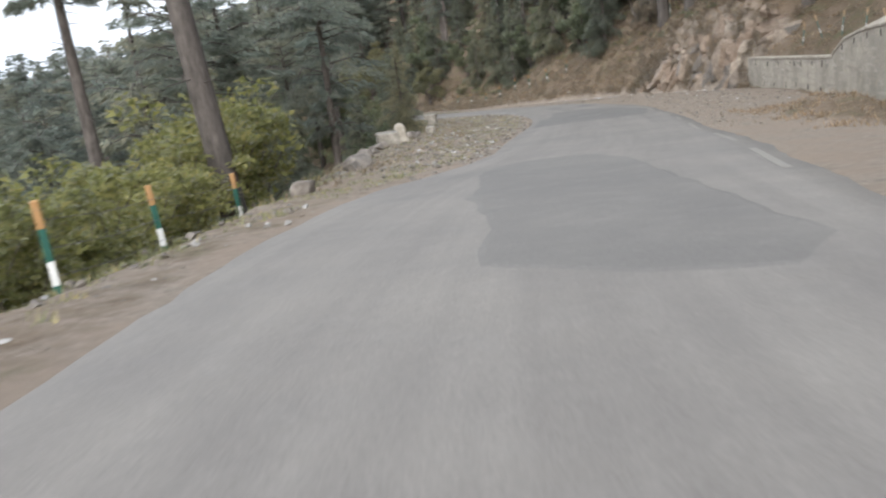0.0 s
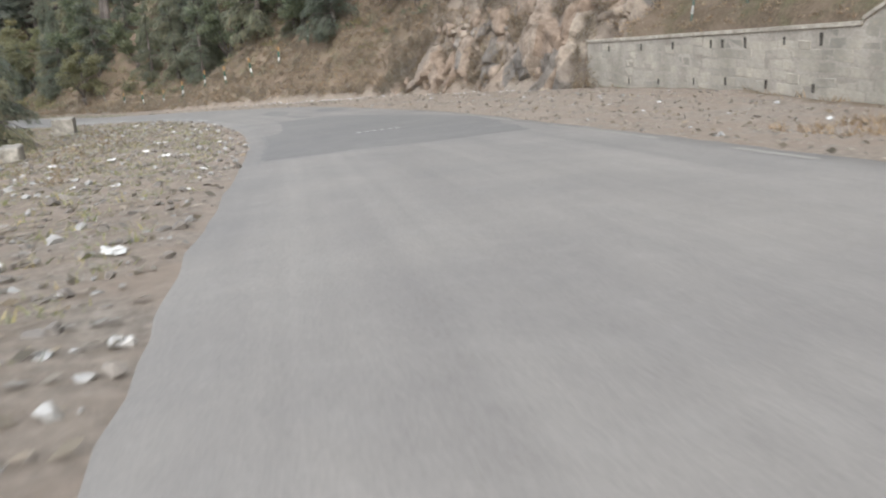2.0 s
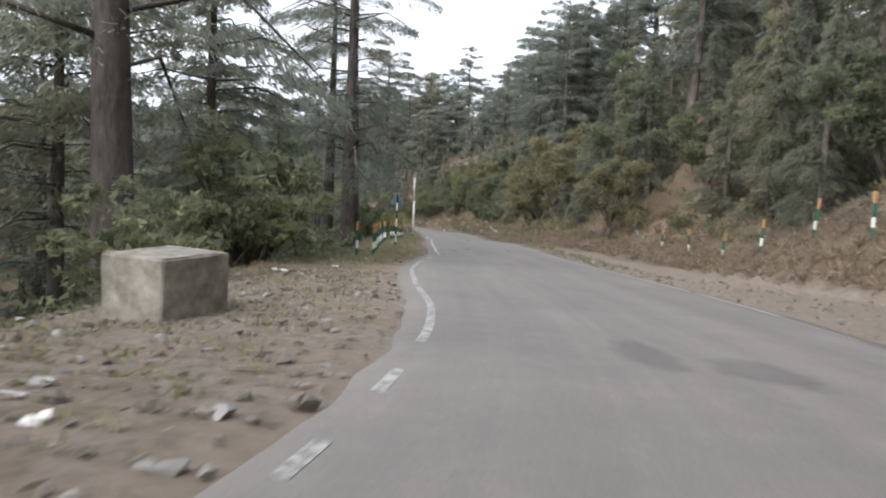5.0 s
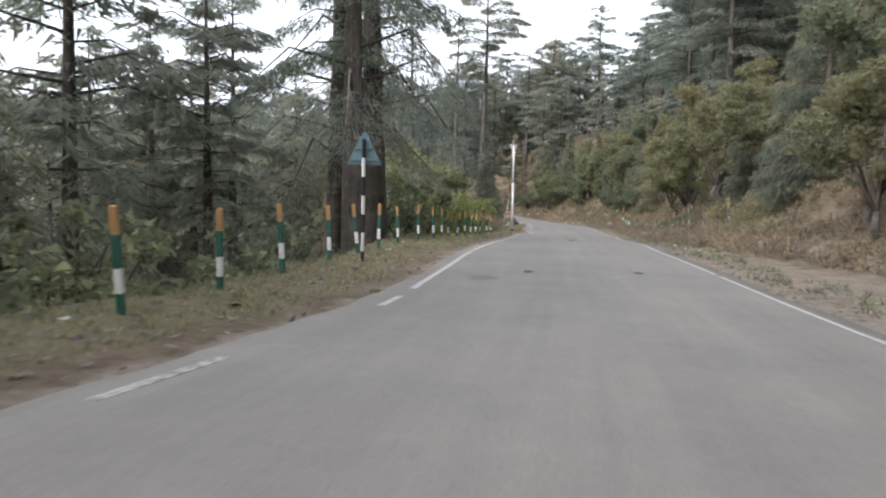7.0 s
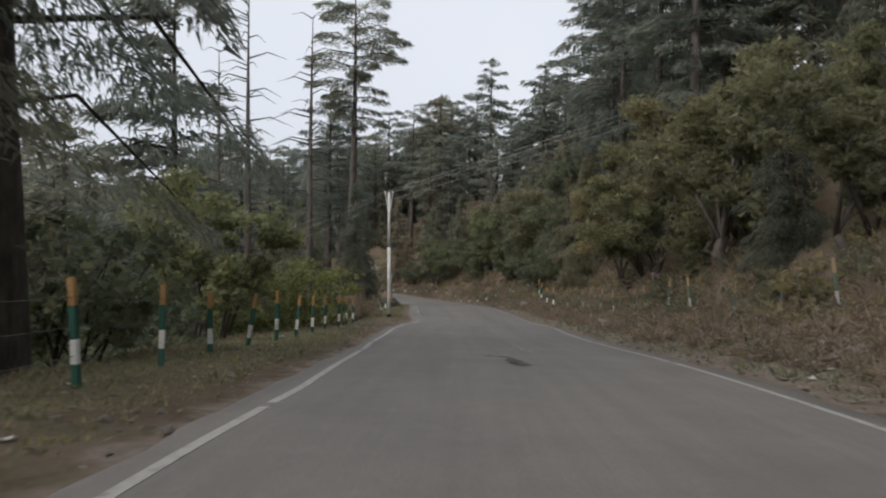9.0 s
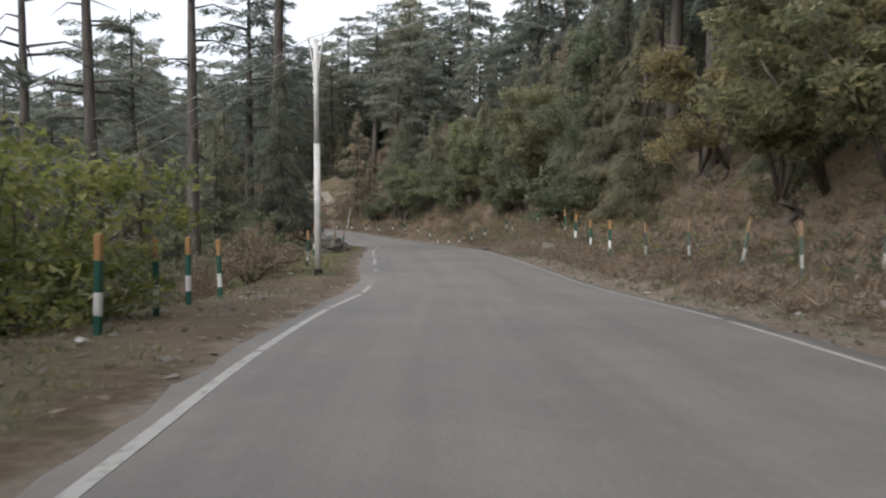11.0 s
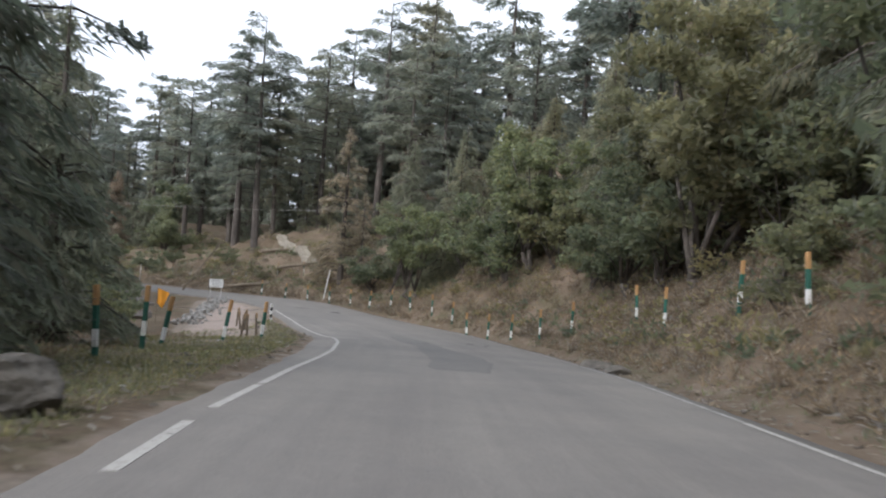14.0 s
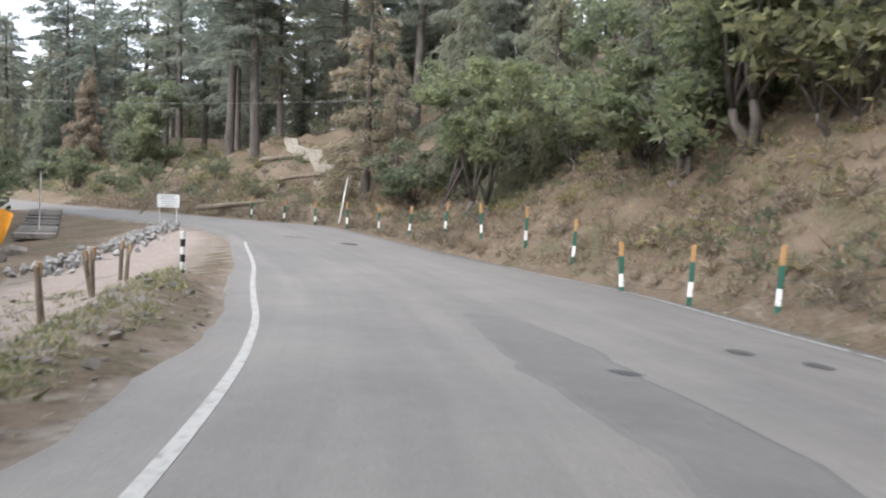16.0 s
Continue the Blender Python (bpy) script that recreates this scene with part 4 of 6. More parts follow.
KEYED += [(-27.2, 190.5), (-25.4, 188.5), (-64.0, 233.5), (-66.2, 235.8), (-68.4, 238.2), (-70.5, 240.4), (-72.6, 242.6), (-62.0, 229.0)]
for x, y, sc, k, turn in ((-78.5, 242.7, 1.2, 0, 0), (-82.0, 248.5, 1.15, 1, 60), (-75.3, 241.7, 1.25, 0, 120), (-73.0, 251.5, 1.15, 1, 200), (-64.5, 248.5, 1.25, 0, 250)):
    key_tree("cedar", x, y, sc, k, turn)
for x, y, sc, k in ((-17.5, 176.0, 1.15, 0), (-15.6, 170.0, 1.1, 1), (-13.0, 164.0, 1.15, 0), (-19.0, 182.5, 1.2, 1), (-10.0, 158.0, 1.15, 1), (-15.0, 183.0, 1.25, 0)):
    key_tree("cedar", x, y, sc, k, 61 * x)
key_tree("olive", -8.2, 150.5, 0.8, 0, 120)
key_tree("olive", 1.2, 116.0, 0.75, 0, 200)
key_tree("olive", -4.6, 137.2, 0.8, 0, 300)
for kind, x, y, sc in (("pine", -46.6, 182.6, 1.0), ("pine", -49.5, 183.0, 1.1), ("pine", -47.5, 180.5, 1.3), ("pine", -50.5, 187.0, 1.15), ("pine", -43.6, 176.2, 1.15), ("pine", -40.4, 170.6, 1.0), ("pine", -39.4, 166.0, 0.9), ("pine", -46.0, 172.0, 1.3), ("pine", -38.6, 158.5, 0.9), ("pine", -42.0, 162.0, 1.2),
                       ("cedar", -68.5, 203.5, 0.9), ("cedar", -73.0, 208.5, 1.0), ("cedar_mid", -66.0, 197.0, 0.9), ("cedar_mid", -77.0, 214.0, 1.0), ("cedar", -60.5, 190.5, 0.85), ("cedar_mid", -56.0, 184.0, 1.0), ("pine", -63.0, 196.5, 0.9), ("pine", -71.0, 201.0, 1.0), ("cedar", -76.5, 211.0, 1.25), ("cedar", -72.5, 199.5, 1.2), ("cedar", -82.0, 219.0, 1.2), ("cedar", -66.0, 191.5, 1.15)):
    key_tree(kind, x, y, sc, 0, 37 * x)
key_tree("pale_oak", -25.5, 136.2, 1.0, 1, 200)
for x, y, k, sc in ((-25.2, 142.3, 0, 1.3), (-26.3, 140.4, 1, 1.3), (-28.5, 146.0, 1, 1.0)):
    key_tree("bush", x, y, sc, k, 50 * k)
for x, y, sc in ((-28.4, 154.4, 0.75), (-29.0, 156.8, 0.8), (-29.8, 152.8, 0.9), (-27.3, 150.6, 0.7)):
    key_tree("rust", x, y, sc, 0, 80 * x)
for x, y, k, sc in ((-12.2, 100.5, 0, 1.0), (-13.5, 104.5, 1, 1.0), (-14.6, 108.5, 0, 0.9), (-10.8, 96.5, 1, 1.1), (-19.8, 124.5, 0, 1.0), (-8.2, 90.5, 1, 1.1), (-5.0, 79.5, 0, 0.9), (-7.5, 76.5, 1, 1.0), (-6.5, 86.5, 0, 1.2), (-34.5, 160.0, 1, 0.9), (-36.5, 166.5, 0, 1.0), (-50.6, 191.0, 1, 0.8), (-53.2, 194.6, 0, 0.8), (-52.2, 188.6, 1, 1.0), (-56.0, 198.0, 0, 0.8), (-49.0, 186.8, 0, 0.9), (-66.0, 206.0, 1, 1.2), (-70.0, 211.0, 0, 1.3), (-63.0, 202.5, 1, 1.0), (-76.0, 217.0, 0, 1.3), (-80.0, 221.5, 1, 1.2), (-73.5, 213.5, 1, 1.4), (-75.7, 237.6, 0, 0.55), (-24.0, 131.5, 0, 0.9), (-22.6, 127.0, 1, 0.8), (-84.0, 240.0, 1, 0.6)):
    key_tree("dull", x, y, sc, k, 50 * k)
for x, y, k in ((-7.0, 8.5, 0), (-6.4, 11.5, 1), (-6.1, 14.5, 0), (-5.9, 17.4, 1), (-8.2, 11.0, 1), (-8.9, 14.0, 0), (-5.8, 24.5, 1), (-8.4, 6.5, 0), (-6.8, 21.5, 0), (-7.4, 27.0, 1), (-9.8, 18.0, 0)):
    key_tree("yellow", x, y, 0.95 if y < 20 else 1.45, k, 77 * k)


def scatter():
    """The forest: bushy pines and oaks on the upper bank, tall cedars behind and in the valley."""
    g = np.random.default_rng(3)
    taken = [np.array(KEYED, float)]
    spots = []

    end = at_y(200)

    def try_at(kind_of, n, smin, smax, dmin, dmax, right, gap, power=1.0, clear=4.6):
        made = 0
        pts = np.array(KEYED + [(p[0], p[1]) for p in spots], float)
        for _ in range(n):
            s, off = g.uniform(smin, smax), dmin + (dmax - dmin) * g.random() ** power
            x, y = beside(s, off, right)
            if (right and off < max(3.0, np.interp(s, RV_S, RV_V) + (clear if at_y(80) < s < at_y(116) else 2.8 if s < at_y(80) else 0.0))) or np.min((pts[:, 0] - x) ** 2 + (pts[:, 1] - y) ** 2) < gap * gap:
                continue
            spots.append((x, y, kind_of(off, s), 1.3 if right and off > 9 else 1.0))
            pts = np.vstack([pts, (x, y)])
            made += 1
        return made

    def bank(off, s):
        u = g.random()
        return ("pine" if off < 7.6 else "pine_mid") if u < 0.62 else "oak" if u < 0.86 else "olive" if u < 0.94 else "brown"

    def deep(off, s):
        return "cedar" if off < 11 else "cedar_mid"

    try_at(lambda o, s: "oak" if g.random() < 0.8 else "olive", 26, at_y(140), at_y(158), 5.0, 9.5, True, 2.6)
    try_at(bank, 330, at_y(84), end + 42, 5.4, 10.0, True, 2.8)
    try_at(lambda o, s: "pine" if g.random() < 0.5 else "oak", 80, at_y(173), end + 34, 4.2, 6.5, True, 2.4)
    try_at(bank, 40, at_y(68), at_y(84), 10.5, 15.0, True, 2.8)
    try_at(bank, 40, end + 42, end + 95, 5.0, 12.0, True, 3.6)
    try_at(lambda o, s: "pine_mid" if g.random() < 0.55 else "cedar_mid" if g.random() < 0.85 else "brown", 330, at_y(60), end + 70, 10, 24, True, 3.2)
    try_at(deep, 170, at_y(10), end + 110, 11.5, 36, True, 5.2)
    try_at(lambda o, s: "pine" if g.random() < 0.4 else "dull", 60, at_y(56), at_y(178), 7.5, 12, False, 3.4)
    try_at(lambda o, s: "pine_mid" if g.random() < 0.45 else "dull", 100, at_y(56), at_y(178), 12.0, 20, False, 3.4)
    try_at(lambda o, s: "dull" if g.random() < 0.5 else "pine_mid", 50, at_y(-8), at_y(56), 11.0, 24, False, 3.4)
    try_at(deep, 120, at_y(50), at_y(180), 9.5, 42, False, 4.6)
    try_at(deep, 38, at_y(-12), at_y(50), 14, 42, False, 4.6)
    try_at(lambda o, s: "cedar_mid" if g.random() < 0.7 else "pine_mid", 170, at_y(185), end + 110, 20, 62, False, 4.0)
    try_at(lambda o, s: "cedar_mid" if g.random() < 0.6 else "pine_mid", 90, at_y(138), at_y(187), 9.0, 40, False, 3.8)
    try_at(lambda o, s: "cedar_mid" if g.random() < 0.7 else "pine_mid", 280, end + 14, end + 150, 16, 60, True, 3.6)
    try_at(lambda o, s: "scrub", 130, end + 14, end + 80, 2.5, 20, True, 1.6)
    try_at(lambda o, s: "dull" if g.random() < 0.6 else "scrub", 150, at_y(173), end + 40, 3.2, 7.0, True, 1.5)
    try_at(lambda o, s: "scrub", 150, at_y(76), end + 40, 3.8, 9.0, True, 1.6)
    try_at(lambda o, s: "scrub", 60, at_y(90), at_y(180), 5.5, 9.0, False, 1.6)
    try_at(lambda o, s: "dull" if g.random() < 0.7 else "pine_mid", 70, end + 57, end + 105, 3.0, 18, True, 2.4)
    try_at(lambda o, s: "oak" if g.random() < 0.5 else "pine" if g.random() < 0.7 else "olive", 90, at_y(67), at_y(97), 8.9, 13.5, True, 2.2, clear=3.4)
    try_at(lambda o, s: "cedar", 40, at_y(150), at_y(184), 6.5, 16, True, 3.4)
    xs, ys = np.array([p[0] for p in spots]), np.array([p[1] for p in spots])
    zs = height(xs, ys)[0]
    ss, dr, _, _ = locate(xs, ys)
    for (x, y, kind, grown), z, s, off in zip(spots, zs, ss, dr):
        if kind != "scrub" and end + 24 < s < end + 56 and 0 < off < 14:      # the open brown slope beyond the bend
            continue
        if s > at_y(183) and kind in ("cedar", "cedar_mid", "pine_mid") and g.random() < 0.2:      # a thinner wood there
            continue
        grown = min(grown, 1.1) if s > at_y(175) else grown
        kind = "pine_mid" if kind == "brown" and at_y(84) < s < at_y(130) else kind
        sc = g.uniform(0.7, 1.2) * (grown if kind in ("cedar", "cedar_mid") else 1.0)
        models = MODELS[kind]
        place(models[g.integers(len(models))], x, y, sc, g.uniform(0, 360), 0.15, 0, z)


scatter()
for row, models in enumerate(MODELS.values()):      # the models themselves take a place in the far wood
    for k, ob in enumerate(models):
        px, py = 62 + 8.0 * k, 40 + 9.0 * row
        ob.matrix_basis = pose(px, py, hz(px, py) - 0.1)


def far_wood():
    """The wooded hills further off, joined: small pointed trees of a few dozen sprays each."""
    g = np.random.default_rng(17)
    pts = np.stack([g.uniform(-430, 170, 4200), g.uniform(-130, 480, 4200)], 1)
    s, dr, dl, _ = locate(pts[:, 0], pts[:, 1])
    keep = np.where(dr > 0, (dr > 38) & (g.random(4200) < 0.7), (dl > 40) | ((s > at_y(188)) & (dl > 26)))
    pts = pts[keep]
    zs = height(pts[:, 0], pts[:, 1])[0]
    per = 95
    n = len(pts)
    tall = g.uniform(10, 19, n)
    f = g.random((n, per)) ** 0.8
    a = g.uniform(0, 6.28, (n, per))
    tier = np.round(f * 11) / 11
    reach = (tall * 0.26)[:, None] * (1.0 - 0.72 * tier**2.2) * g.uniform(0.15, 1.0, (n, per)) ** 0.6
    h = tall[:, None] * (0.12 + 0.88 * f * 0.5 + 0.88 * tier * 0.5) - reach * 0.12
    c = np.stack([pts[:, 0:1] + reach * np.cos(a), pts[:, 1:2] + reach * np.sin(a), zs[:, None] + h], -1).reshape(-1, 3)
    d = unit(np.stack([np.cos(a), np.sin(a), g.uniform(-0.5, 0.1, (n, per))], -1).reshape(-1, 3) + g.normal(0, 0.35, (n * per, 3)))
    sd = unit(np.cross(d, unit(np.array([0, 0, 1.0]) + g.normal(0, 0.45, (n * per, 3)))))
    size = g.uniform(1.2, 2.8, n * per)
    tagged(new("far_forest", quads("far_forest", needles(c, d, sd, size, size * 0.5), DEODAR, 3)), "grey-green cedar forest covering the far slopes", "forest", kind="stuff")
    stems = [[((x, y, z - 1), 0.3), ((x, y, z + t * 0.9), 0.07)] for (x, y), z, t in zip(pts, zs, tall)]
    tv, tf = tubes(stems, 3)
    tagged(new("far_trunks", mesh("far_trunks", tv, tf, BARK)), "trunks of the far cedar forest", "forest", kind="stuff")


far_wood()


def undergrowth():
    """Low leafy and brushy clumps that cover the wood's floor and the banks."""
    g = np.random.default_rng(29)
    for name, material, n, label in (("bank_brush", OLIVE, 1900, "dry olive brush covering the bank under the trees"), ("forest_brush", OAK, 1800, "dark green undergrowth below the trees"), ("brown_brush", BROWN_PINE, 1500, "brown bracken and fallen needles on the slopes")):
        pts = []
        for _ in range(n):
            if g.random() < 0.68:
                s = g.uniform(at_y(56), at_y(200) + 95)
                pts.append(beside(s, float(np.interp(s, RV_S, RV_V)) + (4.2 if at_y(80) < s < at_y(116) else 0.8 if at_y(176) < s < at_y(206) else 2.2) + 24 * g.random() ** 1.5, True))
            else:
                s = g.uniform(at_y(0), at_y(182))
                if g.random() < 0.22:
                    pts.append(beside(g.uniform(at_y(186), at_y(200) + 50), 9.0 + 26 * g.random(), False))
                    continue
                pts.append(beside(s, float(np.interp(s, LV_S, LV_V)) + 0.8 + 12 * g.random(), False))
        pts = np.array(pts)
        zs = height(pts[:, 0], pts[:, 1])[0]
        per = 46
        r = np.repeat(g.uniform(0.3, 0.85, n), per)
        way = unit(g.normal(0, 1, (n * per, 3)))
        way[:, 2] = np.abs(way[:, 2])
        c = np.repeat(np.concatenate([pts, zs[:, None]], 1), per, 0) + way * (r * g.random(n * per) ** 0.5)[:, None] * np.array([1.3, 1.3, 0.8])
        d = unit(way + g.normal(0, 0.6, (n * per, 3)))
        sd = unit(np.cross(d, g.normal(0, 1, (n * per, 3))))
        size = g.uniform(0.1, 0.28, n * per)
        tagged(new(name, quads(name, needles(c, d, sd, size, size * 0.5), material, 3)), label, "undergrowth", kind="stuff")


undergrowth()


# ---- stone, wall and rocks ----
def chunk(seed, squash=(1, 1, 1), points=16, rough=0.22):
    """An angular stone, about 1 m across."""
    g = np.random.default_rng(seed)
    bm = bmesh.new()
    for p in unit(g.normal(0, 1, (points, 3))) * g.uniform(1 - rough * 2, 1.0, (points, 1)) * 0.5 * np.array(squash):
        bm.verts.new(p)
    bmesh.ops.convex_hull(bm, input=bm.verts)
    loose = [v for v in bm.verts if not v.link_faces]
    bmesh.ops.delete(bm, geom=loose, context="VERTS")
    bmesh.ops.bevel(bm, geom=list(bm.edges), offset=0.025, segments=1, affect="EDGES", clamp_overlap=True)
    return bm


def chunk_mesh(name, seed, material, **kw):
    me = bpy.data.meshes.new(name)
    bm = chunk(seed, **kw)
    bm.to_mesh(me)
    bm.free()
    me.materials.append(material)
    return me


def piece(name, me, parent, m):
    ob = new(name, me)
    ob.parent = parent
    ob.matrix_basis = m
    return ob


WALL_LINE = [(14.2, 2.0), (16.6, 20.0), (19.06, 38.85), (20.9, 53.7)]


def wall_at(y):
    ys = [p[1] for p in WALL_LINE]
    return float(np.interp(y, ys, [p[0] for p in WALL_LINE]))


def wall_top(y):
    """The crest: a low stretch by the rock, then a step and a rise."""
    return float(np.interp(y, [2, 22, 30.2, 35.3, 38.8, 38.85, 53.7], [1.3, 0.35, -0.35, -0.86, -1.6, -2.15, -2.82]))


def build_wall():
    wall = empty("retaining_wall", Matrix(), "grey stone retaining wall with a sloping concrete crest", "wall", kind="structure")
    ys = sorted(list(np.arange(2.0, 38.6, 1.5)) + [38.84, 38.86] + list(np.arange(40, 53.5, 1.5)) + [53.7])
    v, f = [], []
    for y in ys:
        x, top = wall_at(y), wall_top(y)
        base = -5.6
        for dx, z in ((0.0, base), (0.0, top), (0.5, top), (0.5, base)):
            v.append((x + dx, y, z))
    for k in range(len(ys) - 1):
        a, b = 4 * k, 4 * k + 4
        for i in range(4):
            j = (i + 1) % 4
            f.append((a + i, b + i, b + j, a + j))
    f += [(3, 2, 1, 0), tuple(4 * (len(ys) - 1) + i for i in range(4))]
    part("core", mesh("core", v, f, MORTAR), MORTAR, wall)
    # sloping apron behind the higher stretch, and the low crest
    for name, y0, y1, wide, lift in (("apron", 2.0, 38.84, 2.2, 0.8), ("coping", 38.86, 53.75, 0.62, 0.0)):
        v, f = [], []
        yy = np.linspace(y0, y1, 26)
        for y in yy:
            x, top = wall_at(y), wall_top(y)
            for dx, z in ((-0.05, top + 0.004), (-0.05, top + 0.1), (wide, top + 0.1 + lift), (wide, top + lift - 0.1)):
                v.append((x + dx, y, z))
        for k in range(len(yy) - 1):
            a, b = 4 * k, 4 * k + 4
            for i in range(4):
                j = (i + 1) % 4
                f.append((a + i, b + i, b + j, a + j))
        f += [(3, 2, 1, 0), tuple(4 * (len(yy) - 1) + i for i in range(4))]
        part(name, mesh(name, v, f, CONCRETE), CONCRETE, wall, "pale weathered concrete crest")
    # face stones in uneven courses, the nearest 300 as pieces
    g = random.Random(9)
    shapes = []
    for k in range(10):
        bm = bmesh.new()
        box(bm, (1, 1, 1), (0, 0, 0), (0, 0, 0), 0.06)
        for q in bm.verts:
            q.co += Vector((g.uniform(-0.05, 0.05), g.uniform(-0.05, 0.05), g.uniform(-0.09, 0.09)))
        me = bpy.data.meshes.new("stone")
        bm.to_mesh(me)
        bm.free()
        me.materials.append(WALL_STONE)
        shapes.append(me)
    spots = []
    for row in range(18):
        z = -4.95 + row * 0.29
        y = 27.0 + g.uniform(0, 0.4)
        while y < 53.3:
            w = g.uniform(0.32, 0.85)
            mid = y + w / 2
            if z + 0.12 < min(wall_top(y), wall_top(y + w)) - 0.01:
                spots.append((mid, z + 0.05 * math.sin(mid * 0.8 + row) + g.uniform(-0.03, 0.03), w, g.uniform(0.245, 0.3)))
            y += w + 0.012
    spots.sort(key=lambda q: -q[0])
    rest = []
    for k, (y, z, w, h) in enumerate(spots):
        x = wall_at(y)
        slope = math.degrees(math.atan2(wall_at(y + 0.5) - wall_at(y - 0.5), 1.0))
        m = pose(x + 0.074 + g.uniform(-0.006, 0.006), y, z, 0, 0, -slope) @ Matrix.Diagonal((0.16, w, h, 1))
        if k < 300:
            piece("stone", shapes[g.randrange(10)], wall, m)
        else:
            me = shapes[g.randrange(10)]
            rest.append((m, me))
    v, f = [], []
    for m, me in rest:
        b = len(v)
        v += [tuple(m @ q.co) for q in me.vertices]
        f += [tuple(b + i for i in p.vertices) for p in me.polygons]
    # tall narrow weep slots under the crest and along the foot: dark boxes stand for the shade inside
    slots = [(yy, wall_top(yy) - 0.27, 0.3) for yy in (51.8, 49.3, 47.2, 45.0, 44.4, 43.3, 41.6, 40.2, 37.6, 36.2, 34.8, 33.4, 31.8, 30.2)]
    slots += [(yy, float(np.interp(yy, [40, 44, 48, 51], [-3.7, -3.75, -4.0, -4.15])), 0.26) for yy in (50.2, 48.1, 45.9, 44.2, 42.3, 40.4)]
    for yy, z, tall in slots:
        bm = bmesh.new()
        box(bm, (0.12, 0.07 + g.uniform(0, 0.04), tall * g.uniform(0.7, 1.1)), (0, 0, 0), (0, 0, 0), 0.01)
        part("weep_slot", bm, SLOT_SHADE, wall, "drain slot, its inner shade painted as a dark box").matrix_basis = pose(wall_at(yy) + 0.035, yy, z, g.uniform(-5, 5), 0, -7)
    tagged(part("stone_courses", mesh("stone_courses", v, f, WALL_STONE), WALL_STONE, wall), kind="stuff")


build_wall()


def rock_block(seed, material):
    """A rounded fractured block, about 1 m across, with a worn uneven skin."""
    bm = chunk(seed, points=19, rough=0.2)
    bmesh.ops.triangulate(bm, faces=bm.faces)
    bmesh.ops.subdivide_edges(bm, edges=[e for e in bm.edges if e.calc_length() > 0.14], cuts=1)
    bmesh.ops.triangulate(bm, faces=bm.faces)
    for v in bm.verts:
        v.co += v.co.normalized() * (0.05 * noise.noise(v.co * 2.6 + Vector((seed, 0, 0))) + 0.025 * noise.noise(v.co * 8.0 + Vector((0, seed, 0))))
    me = bpy.data.meshes.new("rock")
    bm.to_mesh(me)
    bm.free()
    me.materials.append(material)
    return me


def build_outcrop():
    """The broken rock face between the wall and the bank: upright blocks and clefts, with large blocks standing out of it."""
    g = np.random.default_rng(23)
    rock = empty("rock_outcrop", Matrix(), "broken tan and grey rock face above the verge", "rock face")
    s0, s1 = at_y(52.4), at_y(69.5)
    nu, nv = 210, 70
    seeds = np.stack([g.uniform(-1, s1 - s0 + 1, 95), g.uniform(-0.5, 7.5, 95)], 1)
    bits, bump_out = np.stack([g.uniform(-1, s1 - s0 + 1, 620), g.uniform(-0.5, 7.5, 620)], 1), g.uniform(-0.06, 0.06, 620)
    depth, tilt = g.uniform(-0.34, 0.3, 95), g.normal(0, 0.24, (95, 2))
    verts, faces = [], []

    def face_at(s, hgt, back):
        k = int(np.clip(np.searchsorted(S, s), 1, len(S) - 1))
        f = (s - S[k - 1]) / (S[k] - S[k - 1])
        p = (PR[k - 1] * (1 - f) + PR[k] * f) + AX[k] * (float(np.interp(s, RV_S, RV_V)) + back)
        return float(p[0]), float(p[1]), float(PZ[k - 1] * (1 - f) + PZ[k] * f) + hgt

    for i in range(nu):
        u = (s1 - s0) * i / (nu - 1)
        s = s0 + u
        crest = float(np.interp(s, [s0, at_y(53.6), at_y(58), at_y(63), at_y(66), s1], [2.7, 3.7, 5.0, 4.5, 3.4, 1.5])) + 0.5 * math.sin(u * 1.3) + 0.3 * math.sin(u * 3.1)
        for j in range(nv):
            v = j / (nv - 1)
            hgt = -0.5 + (crest + 0.5) * v
            uw = u + 0.6 * noise.noise(Vector((u * 0.6, hgt * 0.6, 3.0))) + 0.22 * hgt * math.sin(u * 0.5)
            hw = hgt + 0.6 * noise.noise(Vector((u * 0.6, hgt * 0.6, 9.0)))
            d = ((seeds[:, 0] - uw) * 1.35) ** 2 + ((seeds[:, 1] - hw) * 0.85) ** 2
            q, q2 = np.argsort(d)[:2]
            gap = math.sqrt(d[q2]) - math.sqrt(d[q])
            near = 0.5 + 0.5 * min(1.0, gap / 0.2)
            off = sum(w * (depth[j2] + tilt[j2, 0] * (u - seeds[j2, 0]) + tilt[j2, 1] * (hgt - seeds[j2, 1])) for j2, w in ((q, near), (q2, 1 - near)))
            e = ((bits[:, 0] - uw) * 1.2) ** 2 + (bits[:, 1] - hw) ** 2
            b1, b2 = np.argsort(e)[:2]
            near = 0.5 + 0.5 * min(1.0, (math.sqrt(e[b2]) - math.sqrt(e[b1])) / 0.12)
            off += bump_out[b1] * near + bump_out[b2] * (1 - near)
            off += 0.34 * math.exp(-gap / 0.13) + 0.12 * noise.noise(Vector((u * 2.2, hgt * 1.8, 5.0))) + 0.035 * noise.noise(Vector((u * 6.5, hgt * 5.0, 1.0)))
            back = max(0.0, hgt) / 2.6 + off - 0.25 + 2.8 * max(0.0, v - 0.86) / 0.14 + float(np.interp(s, [s0, at_y(53.6), at_y(54.4)], [1.5, 1.2, 0.0]))
            verts.append(face_at(s, hgt, back))
    for i in range(nu - 1):
        for j in range(nv - 1):
            a = i * nv + j
